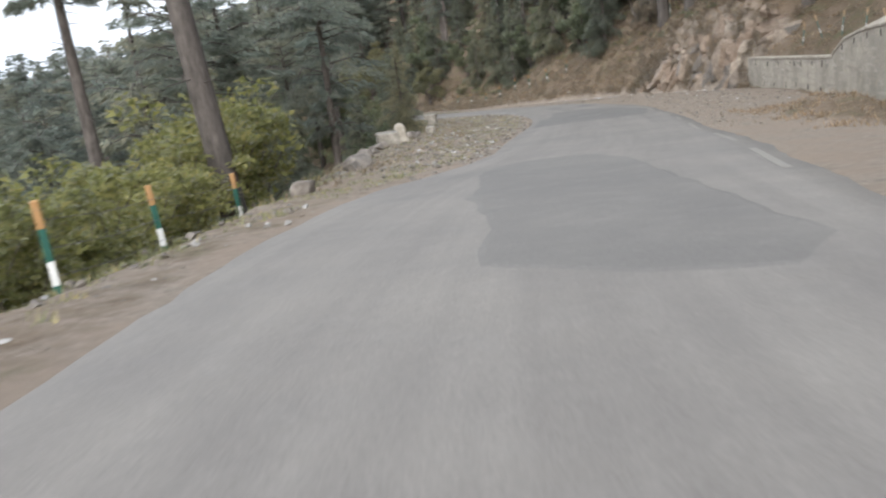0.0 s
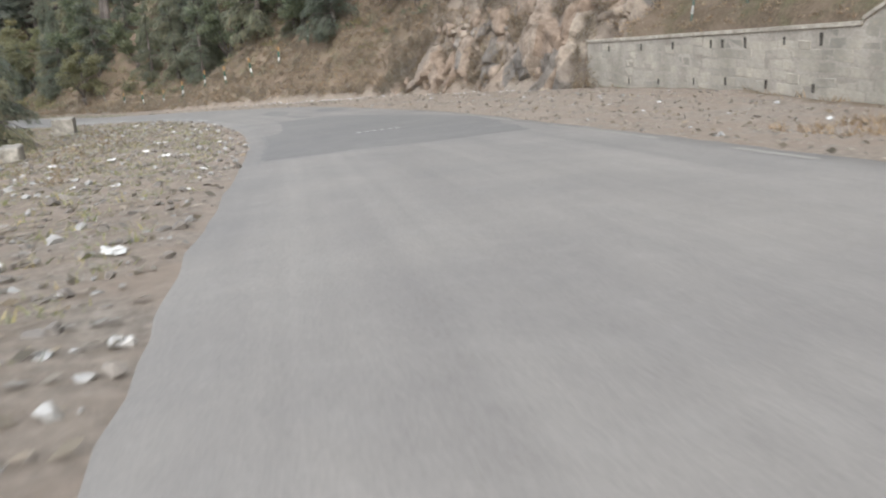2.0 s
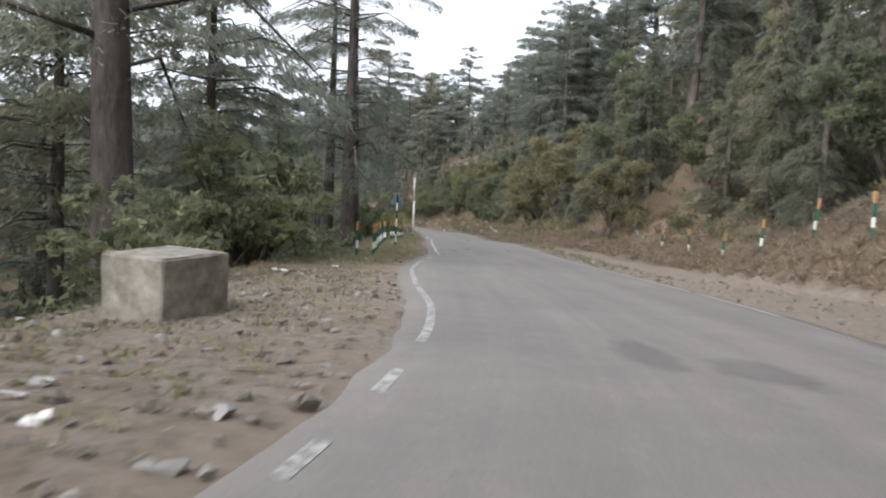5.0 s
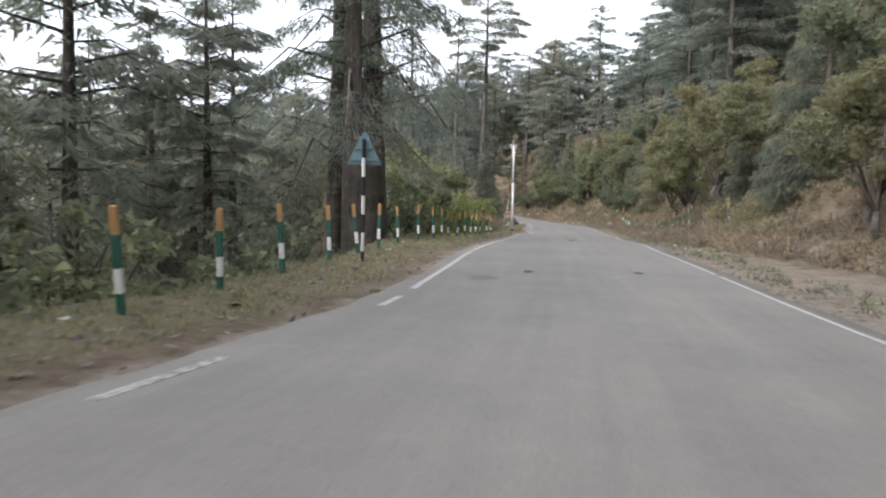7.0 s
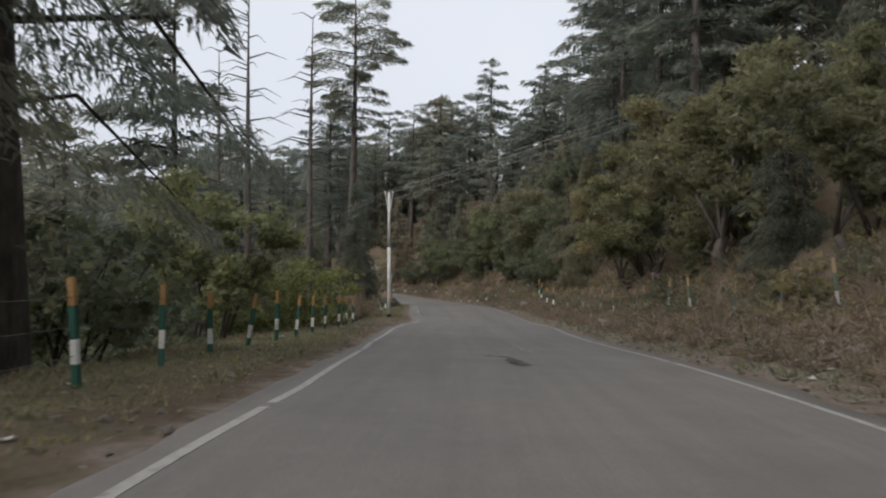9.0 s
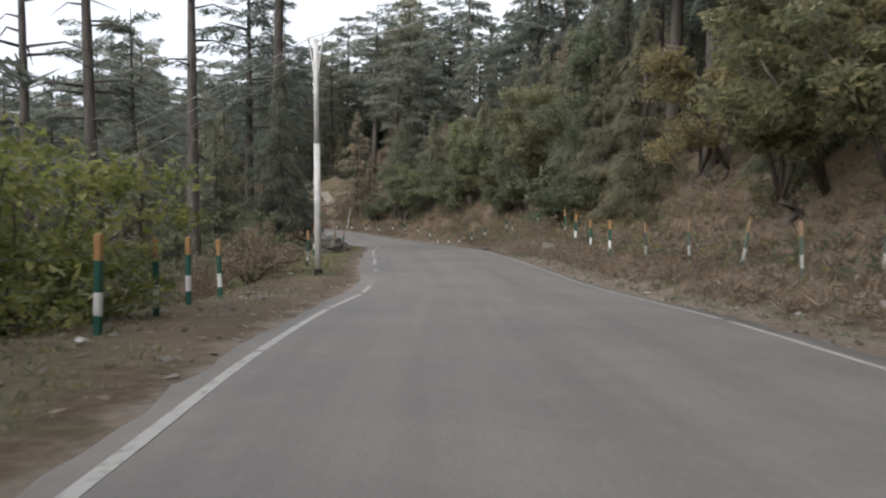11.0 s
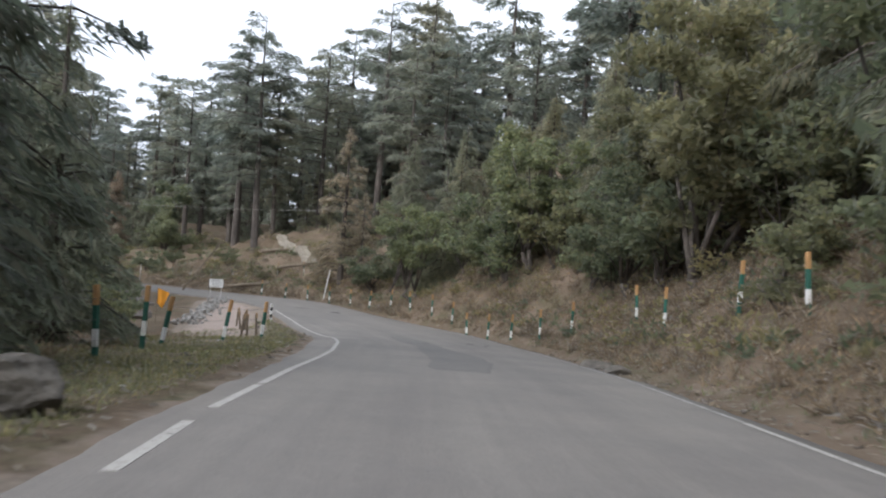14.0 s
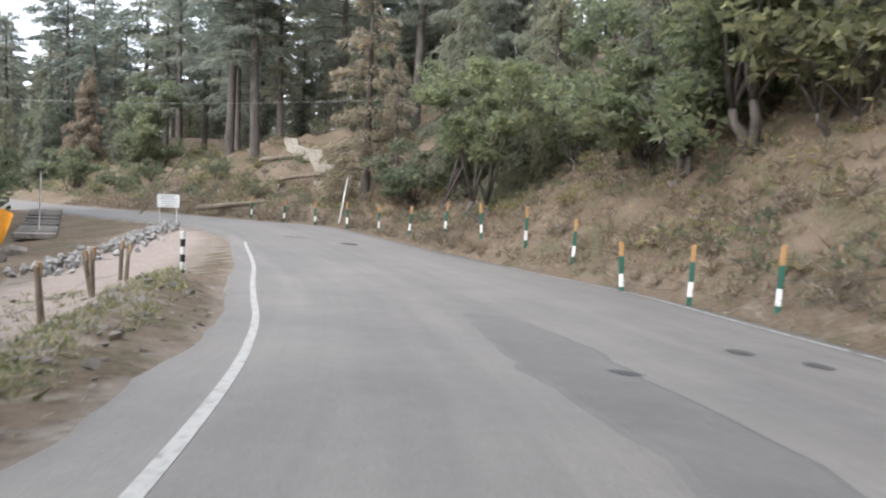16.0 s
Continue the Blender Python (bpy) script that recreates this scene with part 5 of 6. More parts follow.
            faces.append((a, a + 1, a + nv + 1, a + nv))
    part("face", mesh("face", verts, faces, ROCK), ROCK, rock)
    shapes = [rock_block(200 + k, ROCK) for k in range(7)] + [rock_block(230 + k, GREY_ROCK) for k in range(3)]
    for k in range(84):
        s = g.uniform(s0 + 1.6, s1)
        hgt = g.uniform(-0.1, 4.6) * float(np.interp(s, [s0, at_y(64), s1], [1, 1, 0.5]))
        size = g.uniform(0.8, 1.5) if k < 26 else g.uniform(0.22, 0.7)
        x, y, z = face_at(s, hgt, hgt / 2.6 + size * 0.1)
        piece("rock", shapes[g.integers(len(shapes))], rock, pose(x, y, z, g.uniform(-22, 22), g.uniform(-22, 22), g.uniform(0, 360)) @ Matrix.Diagonal((size * g.uniform(0.6, 0.9), size * g.uniform(0.6, 0.9), size * g.uniform(0.85, 1.3), 1)))
    # the slab that juts out over the end of the wall
    for (x, y, z), (a, b, c), (rx, ry, rz), k in (((23.0, 54.7, -1.3), (2.2, 4.4, 1.25), (14, 10, 8), 1), ((22.5, 56.6, -1.6), (1.8, 2.2, 1.9), (10, 12, 40), 4), ((23.6, 56.0, -0.4), (2.4, 3.0, 1.6), (-6, 20, 20), 8)):
        piece("rock", chunk_mesh("rock", 300 + k, ROCK, points=14, rough=0.14), rock, pose(x, y, z, rx, ry, rz) @ Matrix.Diagonal((a, b, c, 1)))
    # dry grass rooted in the clefts, and hanging over the crest
    pts = []
    for _ in range(1500):
        s = g.uniform(s0 - 0.5, s1 + 1.5)
        hgt = 5.0 * g.random() ** (0.7 if g.random() < 0.7 else 3.0) * float(np.interp(s, [s0, at_y(64), s1], [1, 1, 0.6]))
        if noise.noise(Vector((s * 0.5, hgt * 0.9, 7.0))) > 0.02 or s > s1 - 2.5:
            pts.append(face_at(s, hgt, hgt / 2.6 - 0.12))
    pts = np.array(pts)
    n, per = len(pts), 22
    m = n * per
    r = np.repeat(g.uniform(0.12, 0.38, n), per)
    way = unit(g.normal(0, 1, (m, 3)) + np.array([-0.9, 0, 0.5]))
    c = np.repeat(pts, per, 0) + way * (r * g.uniform(0.2, 0.9, m))[:, None]
    d = unit(way + np.array([-0.2, 0, -0.7]) * g.random((m, 1)) + g.normal(0, 0.25, (m, 3)))
    sd = unit(np.cross(d, g.normal(0, 1, (m, 3))))
    size = r * g.uniform(0.4, 0.9, m)
    tagged(part("cleft_grass", quads("cleft_grass", needles(c, d, sd, size, 0.01 + size * 0.09), STRAW, 3), STRAW, rock, "dry grass rooted in the clefts"), kind="stuff")


build_outcrop()


def boulder(x, y, size, turn, seed, label, sink=0.25, tilt=0, flat=0.62, name="boulder", mt=None):
    """A weathered rock: a lump cut by uneven planes, with a pitted surface."""
    g = np.random.default_rng(seed)
    bm = bmesh.new()
    bmesh.ops.create_icosphere(bm, subdivisions=3 if size < 0.85 else 4, radius=0.5)
    ways = unit(g.normal(0, 1, (13, 3)))
    cut = g.uniform(0.26, 0.44, 13)
    for v in bm.verts:
        p = np.array(v.co[:]) * 1.15
        for w, c in zip(ways, cut):
            over = p @ w - c
            if over > 0:
                p = p - w * over * 0.92
        p = p * (1 + 0.05 * noise.noise(Vector(p * 5.0 + seed)) + 0.025 * noise.noise(Vector(p * 14.0 + seed)))
        v.co = Vector(p * np.array((1.15, 0.9, flat * 1.2)))
    me = bpy.data.meshes.new(name)
    bm.to_mesh(me)
    bm.free()
    me.materials.append(mt or GREY_ROCK)
    ob = new(name, me)
    ob.matrix_basis = pose(x, y, hz(x, y) + size * flat * (0.5 - sink), tilt, 0, turn) @ Matrix.Scale(size, 4)
    return tagged(ob, label, "rock")


def block_boulder(x, y, size, turn, seed, label, tilt=0):
    """A bulky weathered rock: a rounded block with a flat, tilted top, ledges and pits."""
    g = np.random.default_rng(seed)
    bm = bmesh.new()
    bmesh.ops.create_icosphere(bm, subdivisions=5, radius=1.0)
    ways = unit(g.normal(0, 1, (9, 3)) * (1, 1, 0.5))
    cut = g.uniform(0.74, 0.95, 9)
    for v in bm.verts:
        p = np.array(v.co[:])
        p = p / (np.abs(p) ** 3.6).sum() ** (1 / 3.6)
        for w, c in zip(ways, cut):
            over = p @ w - c
            if over > 0:
                p = p - w * over * 0.85
        ledge = 0.05 * math.sin(p[2] * 7.0 + 2.0 * noise.noise(Vector(p * 1.5 + seed)))
        p = p * (1 + ledge * (abs(p[2]) < 0.8) + 0.09 * noise.noise(Vector(p * 1.7 + seed)) + 0.05 * noise.noise(Vector(p * 4.5 + seed)) + 0.02 * noise.noise(Vector(p * 13.0 + seed)))
        v.co = Vector(p * np.array(size) / 2)
    me = bpy.data.meshes.new("boulder")
    bm.to_mesh(me)
    bm.free()
    me.materials.append(BOULDER)
    ob = new("boulder", me)
    ob.matrix_basis = pose(x, y, hz(x, y) + size[2] * 0.36, tilt, 0, turn)
    return tagged(ob, label, "rock")


block_boulder(-32.35, 167.7, (1.3, 0.95, 0.85), 35, 301, "large weathered grey boulder with a flat mossy top on the verge", 5)
block_boulder(-32.9, 170.05, (1.05, 0.8, 0.62), 50, 312, "smaller rounded grey boulder beside the larger one", -6)
block_boulder(-22.2, 169.0, (1.5, 0.75, 0.42), 100, 303, "flat grey rock slab sticking out of the bank", 10)
boulder(-12.4, 145.4, 1.3, 110, 304, "flat pale stone slab lying at the foot of the bank", 0.4, 8, 0.25)
boulder(-30.2, 187.2, 1.0, 30, 305, "flat mossy rock at the foot of the bank", 0.4, 6, 0.4, mt=BOULDER)
boulder(-29.6, 185.0, 0.8, 80, 306, "small mossy rock at the foot of the bank", 0.4, 6, 0.5, mt=BOULDER)
boulder(-59.0, 204.5, 1.1, 20, 307, "pale block of stone beside the dirt track", 0.3, 5, 0.6)
boulder(-57.6, 201.0, 0.9, 60, 308, "pale block of stone beside the dirt track", 0.3, 5, 0.6)
boulder(-61.0, 207.0, 0.8, 95, 309, "pale block of stone beside the dirt track", 0.3, 5, 0.6)


def concrete_block(x, y, size, turn, label, name="concrete_block"):
    bm = bmesh.new()
    box(bm, size, (0, 0, 0), (0, 0, 0), 0.035)
    bmesh.ops.subdivide_edges(bm, edges=list(bm.edges), cuts=3, use_grid_fill=True)
    g = random.Random(int(abs(x) * 100))
    for v in bm.verts:
        v.co += Vector((g.uniform(-1, 1), g.uniform(-1, 1), g.uniform(-1, 1))) * 0.012
    me = bpy.data.meshes.new(name)
    bm.to_mesh(me)
    bm.free()
    me.materials.append(BLOCK)
    ob = new(name, me)
    ob.matrix_basis = pose(x, y, hz(x, y) + size[2] / 2 - 0.12, 0, 0, turn)
    return tagged(ob, label, "parapet block")


concrete_block(0.42, 73.75, (1.08, 1.3, 0.98), -6, "weathered concrete parapet block at the edge of the drop")
concrete_block(-1.87, 38.9, (1.0, 1.3, 0.75), 8, "low mossy masonry block at the verge edge")
concrete_block(0.2, 47.5, (0.5, 0.9, 0.55), -4, "low mossy masonry block at the verge edge")


def marker_stone(x, y):
    """A tapered roadside stone with a rounded head."""
    bm = bmesh.new()
    rings = [(-0.3, 0.42, 0.3), (0.0, 0.4, 0.28), (0.45, 0.3, 0.22), (0.8, 0.24, 0.18), (0.92, 0.16, 0.12), (0.96, 0.05, 0.04)]
    loops = []
    for z, a, b in rings:
        loops.append([bm.verts.new((a * sx, b * sy, z)) for sx, sy in ((-1, -0.7), (-0.7, -1), (0.7, -1), (1, -0.7), (1, 0.7), (0.7, 1), (-0.7, 1), (-1, 0.7))])
    for lo, hi in zip(loops, loops[1:]):
        for k in range(8):
            bm.faces.new((lo[k], lo[(k + 1) % 8], hi[(k + 1) % 8], hi[k]))
    bm.faces.new(loops[-1])
    me = bpy.data.meshes.new("marker_stone")
    bm.to_mesh(me)
    bm.free()
    me.materials.append(CONCRETE)
    ob = new("marker_stone", me)
    ob.matrix_basis = pose(x, y, hz(x, y), 0, 0, 10)
    tagged(ob, "pale tapered roadside marker stone on the dirt verge", "marker stone")


marker_stone(-1.36, 41.3)
for k, (x, y, sc) in enumerate(((-2.5, 27.0, 0.9), (-2.55, 28.3, 0.85), (-2.5, 29.5, 0.8), (-2.45, 25.7, 0.7), (-1.2, 43.2, 0.6), (-0.9, 44.8, 0.8), (-0.6, 46.2, 0.6), (-3.0, 19.2, 0.7), (-2.5, 30.8, 0.8), (-2.5, 32.2, 0.7), (-2.35, 34.0, 0.65), (-2.2, 35.6, 0.65), (-2.0, 37.3, 0.6))):
    boulder(x, y, sc, 35 * k, 320 + k, "grey edging stone lining the drop", 0.25, 4, 0.55, "edging_stone")


# ---- fence posts ----
def post_model(cap=ORANGE, body=GREEN, label="concrete fence post banded orange, green and white", group="posts along the road", thick=0.09, band=WHITE):
    post = empty("fence_post", Matrix(), label, "fence post", group)
    for name, z0, z1, m in (("foot", -0.35, 0.3, body), ("white_band", 0.3, 0.6, band), ("green_band", 0.6, 1.0, body), ("orange_cap", 1.0, 1.34, cap)):
        bm = bmesh.new()
        box(bm, (thick, thick, z1 - z0), (0, 0, (z0 + z1) / 2), (0, 0, 0), 0.01)
        part(name, bm, m, post)
    return post


def old_post_model():
    post = empty("fence_post", Matrix(), "weathered dark wooden fence post leaning by the track", "fence post", "old posts by the track")
    bm = bmesh.new()
    bmesh.ops.create_cone(bm, cap_ends=True, segments=7, radius1=0.055, radius2=0.042, depth=1.2, matrix=pose(0, 0, 0.3))
    for v in bm.verts:
        v.co.x += 0.02 * math.sin(v.co.z * 5)
    part("stake", bm, TIMBER, post)
    bm = bmesh.new()
    bmesh.ops.create_cone(bm, cap_ends=True, segments=7, radius1=0.046, radius2=0.046, depth=0.2, matrix=pose(0.012, 0, 0.86))
    part("top_band", bm, FADED, post, "faded orange top")
    return post


POST, OLD_POST = post_model(), old_post_model()
HILL_POST = post_model(FADED, DULL_GREEN, "weathered concrete fence post with faded orange, green and white bands", "posts on the bank", 0.07, DULL_WHITE)
RUNS = []


def fence_run(spots, model, seed, lean=3.0, low=0.0):
    g = random.Random(seed)
    heads = []
    for x, y in spots:
        z = hz(x, y) - low - g.uniform(0, 0.12)
        a, b = g.gauss(0, lean), g.gauss(0, lean)
        copy_thing(model, pose(x, y, z, a, b, g.uniform(0, 90) if lean > 5 else g.uniform(-12, 12) + 20))
        heads.append((x, y, z, a, b))
    RUNS.append(heads)


def along(y0, y1, off, right, step, wob=0.12, seed=1):
    g = random.Random(seed)
    s, out = at_y(y0), []
    while s < at_y(y1):
        o = off(s) if callable(off) else off
        out.append(beside(s + g.uniform(-wob, wob), o + g.uniform(-wob, wob), right))
        s += step
    return out


fence_run([(16.4, 82.6), (14.78, 85.5), (13.18, 88.0), (11.55, 90.5), (10.35, 94.15), (8.96, 98.5), (7.54, 102.1), (6.06, 105.9), (4.52, 109.9)], POST, 31, 4)
fence_run([(2.9, 113.8), (2.0, 116.5), (1.27, 119.0), (0.4, 121.9), (-0.6, 124.9), (-2.6, 127.6)], HILL_POST, 33, 6)
fence_run([(-5.3, 131.7), (-6.45, 134.8), (-7.65, 137.9), (-9.03, 140.8), (-10.05, 143.8), (-11.2, 147.2), (-12.2, 150.3), (-13.4, 152.4), (-14.6, 155.2), (-15.96, 157.9), (-17.4, 160.6)], HILL_POST, 34, 4)
fence_run([(-18.9, 163.3), (-20.05, 166.5), (-21.1, 169.1), (-22.3, 173.4), (-23.77, 178.8)], POST, 43, 2)
fence_run([(-25.57, 182.55), (-26.84, 186.15), (-28.8, 189.35), (-29.85, 192.0), (-32.77, 196.65), (-34.35, 198.3), (-36.23, 200.91), (-37.85, 202.85), (-39.53, 204.9), (-41.5, 208.3), (-43.6, 210.8), (-45.9, 213.2), (-48.2, 215.4), (-50.6, 217.4), (-53.0, 219.4), (-55.6, 221.2), (-58.4, 222.9), (-61.2, 224.3), (-64.2, 225.6)], POST, 35, 3)
fence_run([(-66.0, 231.0), (-68.5, 230.0), (-71.0, 231.6), (-74.0, 232.4), (-77.0, 233.2), (-80.0, 234.5), (-60.5, 229.5), (-63.0, 230.5)], HILL_POST, 41, 6)
fence_run([(-6.6, 97.0), (-7.7, 99.8), (-8.83, 102.7), (-10.05, 105.9), (-11.07, 108.6), (-11.94, 110.95), (-13.1, 114.0), (-13.75, 116.5), (-14.65, 119.3), (-15.95, 122.4), (-17.2, 125.4), (-18.15, 128.1), (-19.0, 130.75), (-19.95, 133.35), (-20.9, 136.05), (-22.0, 138.95), (-22.6, 141.2), (-23.7, 143.8), (-24.8, 146.2), (-25.6, 148.5)], POST, 36, 3)
fence_run([(-28.9, 158.9), (-30.4, 162.9), (-32.9, 167.2), (-35.2, 171.9), (-37.0, 175.8), (-38.4, 178.7)], POST, 37, 2)
fence_run([(-39.5, 180.7), (-40.1, 184.1), (-41.0, 187.6)], POST, 38, 7, 0.12)
fence_run([(-44.05, 191.3), (-43.75, 191.9), (-45.7, 194.33), (-47.65, 197.2), (-48.15, 197.7), (-49.28, 199.78)], OLD_POST, 39, 9)
fence_run([(-4.6, 9.6), (-4.6, 13.6), (-4.33, 18.1)], POST, 40, 6, -0.08)
fence_run([(22.4, 49.2), (22.0, 45.9), (21.7, 43.2), (21.4, 40.4), (21.0, 37.4)], HILL_POST, 42, 8)
POST.matrix_basis = pose(-6.0, 94.0, hz(-6.0, 94.0))
HILL_POST.matrix_basis = pose(21.6, 72.0, hz(21.6, 72.0))
OLD_POST.matrix_basis = pose(-50.4, 200.8, hz(-50.4, 200.8), 4, 6, 0)


def strands():
    """Barbed strands from post to post: each strand of a stretch is a part."""
    for heads in RUNS:
        stretch, stretches = [heads[0]], []
        for p, q in zip(heads, heads[1:]):
            if math.hypot(q[0] - p[0], q[1] - p[1]) > 4.6:
                stretches.append(stretch)
                stretch = []
            stretch.append(q)
        stretches.append(stretch)
        for st in stretches:
            if len(st) < 2:
                continue
            fence = empty("fence_wire", Matrix(), "thin rusty barbed wire strung between the posts", "wire", "fence wires")
            for h in (0.4, 0.75, 1.1):
                path = []
                for p, q in zip(st, st[1:]):
                    path.append(((p[0], p[1], p[2] + h), 0.005))
                    path.append((((p[0] + q[0]) / 2, (p[1] + q[1]) / 2, (p[2] + q[2]) / 2 + h - 0.05), 0.005))
                path.append(((st[-1][0], st[-1][1], st[-1][2] + h), 0.005))
                v, f = tubes([path], 3)
                part("strand", mesh("strand", v, f, WIRE), WIRE, fence)


strands()


# ---- pole, cables, signs ----
def power_pole(x, y):
    z = hz(x, y)
    pole = empty("utility_pole", pose(x, y, z, 0.5, -0.6, 0), "tall galvanised tubular steel power pole on the verge", "utility pole")
    v, f = tubes([[((0, 0, -0.4), 0.105), ((0, 0, 4.2), 0.1)], [((0, 0, 4.18), 0.086), ((0, 0, 7.45), 0.08)]], 14)
    part("shaft", mesh("shaft", v, f, STEEL, True), STEEL, pole)
    v, f = tubes([[((0, 0, 0.0), 0.14), ((0, 0, 0.22), 0.125)]], 12)
    part("base_band", mesh("base_band", v, f, BLACK), BLACK, pole, "dark tarred base")
    for sgn in (-1, 1):
        v, f = tubes([[((0.03 * sgn, 0, 6.2), 0.03), ((0.1 * sgn, 0, 6.6), 0.03), ((0.24 * sgn, 0, 7.4), 0.028)]], 6)
        part("bracket_arm", mesh("bracket_arm", v, f, STEEL), STEEL, pole)
        v, f = tubes([[((0.24 * sgn, 0, 7.38), 0.03), ((0.25 * sgn, 0, 7.45), 0.05), ((0.25 * sgn, 0, 7.53), 0.03)]], 8)
        part("insulator", mesh("insulator", v, f, BOARD), BOARD, pole, "white insulator")
    return z


POLE_X, POLE_Y = -27.3, 156.6
POLE_Z = power_pole(POLE_X, POLE_Y)


def cable(a, b, sag, r=0.012):
    a, b = np.array(a), np.array(b)
    pts = [(a + (b - a) * t - np.array([0, 0, 4 * sag * t * (1 - t)]), r) for t in np.linspace(0, 1, 14)]
    v, f = tubes([pts], 4)
    tagged(new("overhead_cable", mesh("overhead_cable", v, f, CABLE)), "thin overhead power cable", "cable", "overhead cables")


for k in range(3):
    dx = (-0.26, 0.26, 0.0)[k]
    top = (POLE_X + dx, POLE_Y, POLE_Z + (7.5 if k < 2 else 7.0))
    cable(top, (2.2 - 0.4 * k, 160.4 + 0.5 * k, POLE_Z + 17.6 - 0.5 * k), 0.25)
    cable(top, (-52.0 + 1.5 * k, 166.0, POLE_Z + 2.5 - 0.4 * k), 0.5)
cable((-20.0, 196.0, -8.8), (-42.0, 212.5, -13.2), 0.5, 0.008)
cable((-104.0, 236.0, -8.2), (-58.0, 240.0, -7.5), 0.6)


def warning_sign(x, y):
    """Seen from behind: a triangular plate on a banded post."""
    z = hz(x, y)
    yaw = 24
    sign = empty("road_sign", pose(x, y, z, 0, 0, yaw), "triangular warning sign seen from its blue-grey back", "road sign")
    h = 2.92
    bm = bmesh.new()
    w = 0.4
    pts = [(-w, 0, h - 0.72), (w, 0, h - 0.72), (0.04, 0, h), (-0.04, 0, h)]
    front = [bm.verts.new((p[0], 0.012, p[2])) for p in pts]
    back = [bm.verts.new((p[0], -0.012, p[2])) for p in pts]
    bm.faces.new(front[::-1])
    bm.faces.new(back)
    for k in range(4):
        j = (k + 1) % 4
        bm.faces.new((front[k], front[j], back[j], back[k]))
    part("plate", bm, SIGN_BACK, sign)
    for zz, hw in ((h - 0.62, 0.33), (h - 0.36, 0.19)):
        bm = bmesh.new()
        box(bm, (hw * 2, 0.03, 0.04), (0, -0.03, zz), (0, 0, 0), 0.006)
        part("brace", bm, SIGN_BACK, sign)
    zz, k = -0.3, 0
    while zz < h - 0.2:
        z1 = min(zz + (0.55 if k == 0 else 0.42), h - 0.15)
        v, f = tubes([[((0, -0.07, zz), 0.042), ((0, -0.07, z1), 0.042)]], 8)
        part("post_band", mesh("post_band", v, f, WHITE if k % 2 else BLACK), None, sign)
        zz, k = z1, k + 1


warning_sign(-9.2, 106.0)


def notice_board(x, y):
    z = hz(x, y)
    sign = empty("notice_board", pose(x, y, z, 0, 0, 38), "white notice board with faded writing on two posts", "sign")
    bm = bmesh.new()
    box(bm, (1.0, 0.04, 0.62), (0, 0, 1.12), (0, 0, 0), 0.008)
    board = part("board", bm, BOARD, sign)
    for k, (w, dz) in enumerate(((0.55, 0.2), (0.8, 0.09), (0.7, -0.02), (0.75, -0.13), (0.42, -0.23))):
        bm = bmesh.new()
        box(bm, (w, 0.006, 0.035), (0.02 * k, -0.024, 1.12 + dz))
        part("text_bar", bm, GREY_INK, board)
    for dx in (-0.38, 0.38):
        bm = bmesh.new()
        box(bm, (0.045, 0.045, 1.6), (dx, 0.044, 0.6), (0, 0, 0), 0.006)
        part("post", bm, STEEL, sign)


notice_board(-62.9, 217.1)


def delineator(x, y):
    post = empty("delineator_post", pose(x, y, hz(x, y)), "black and white banded roadside post", "bollard")
    for k in range(6):
        v, f = tubes([[((0, 0, -0.12 + 0.165 * k), 0.052), ((0, 0, 0.045 + 0.165 * k), 0.052)]], 10)
        part("band", mesh("band", v, f, WHITE if k % 2 else BLACK), None, post)


delineator(-48.08, 200.12)


def flag(x, y):
    z = hz(x, y)
    ob = empty("flag", pose(x, y, z, 0, 0, 30), "orange cloth pennant on a thin stick", "flag")
    v, f = tubes([[((0, 0, -0.3), 0.02), ((0.02, 0, 2.0), 0.014)]], 6)
    part("stick", mesh("stick", v, f, TIMBER), TIMBER, ob)
    nu, nv = 9, 7
    v, f = [], []
    for i in range(nu):
        for j in range(nv):
            u, w = i / (nu - 1), j / (nv - 1)
            v.append((0.03 + u * 0.62 * (1 - 0.55 * (1 - w)), 0.07 * math.sin(u * 7 + w * 3), 1.95 - 0.85 * (1 - w) * 1.0 - 0.25 * u))
    for i in range(nu - 1):
        for j in range(nv - 1):
            a = i * nv + j
            f.append((a, a + nv, a + nv + 1, a + 1))
    part("cloth", mesh("cloth", v, f, FLAG, True), FLAG, ob)


flag(-56.6, 202.4)


# ---- the far corner: rubble, steps, logs, leaning poles ----
def rubble_row():
    g = np.random.default_rng(41)
    row = empty("rubble_heap", Matrix(), "row of loose grey stones heaped along the track", "rubble")
    shapes = [chunk_mesh("stone", 400 + k, RUBBLE, points=12) for k in range(6)]
    for _ in range(280):
        t = g.random()
        x, y = -53.6 - 8.0 * t + g.normal(0, 0.38), 200.8 + 15.0 * t + g.normal(0, 0.3)
        sc = g.uniform(0.14, 0.42)
        piece("stone", shapes[g.integers(6)], row, pose(x, y, hz(x, y) + g.uniform(0, 0.24), g.uniform(0, 360), g.uniform(0, 360), g.uniform(0, 360)) @ Matrix.Scale(sc, 4))


rubble_row()


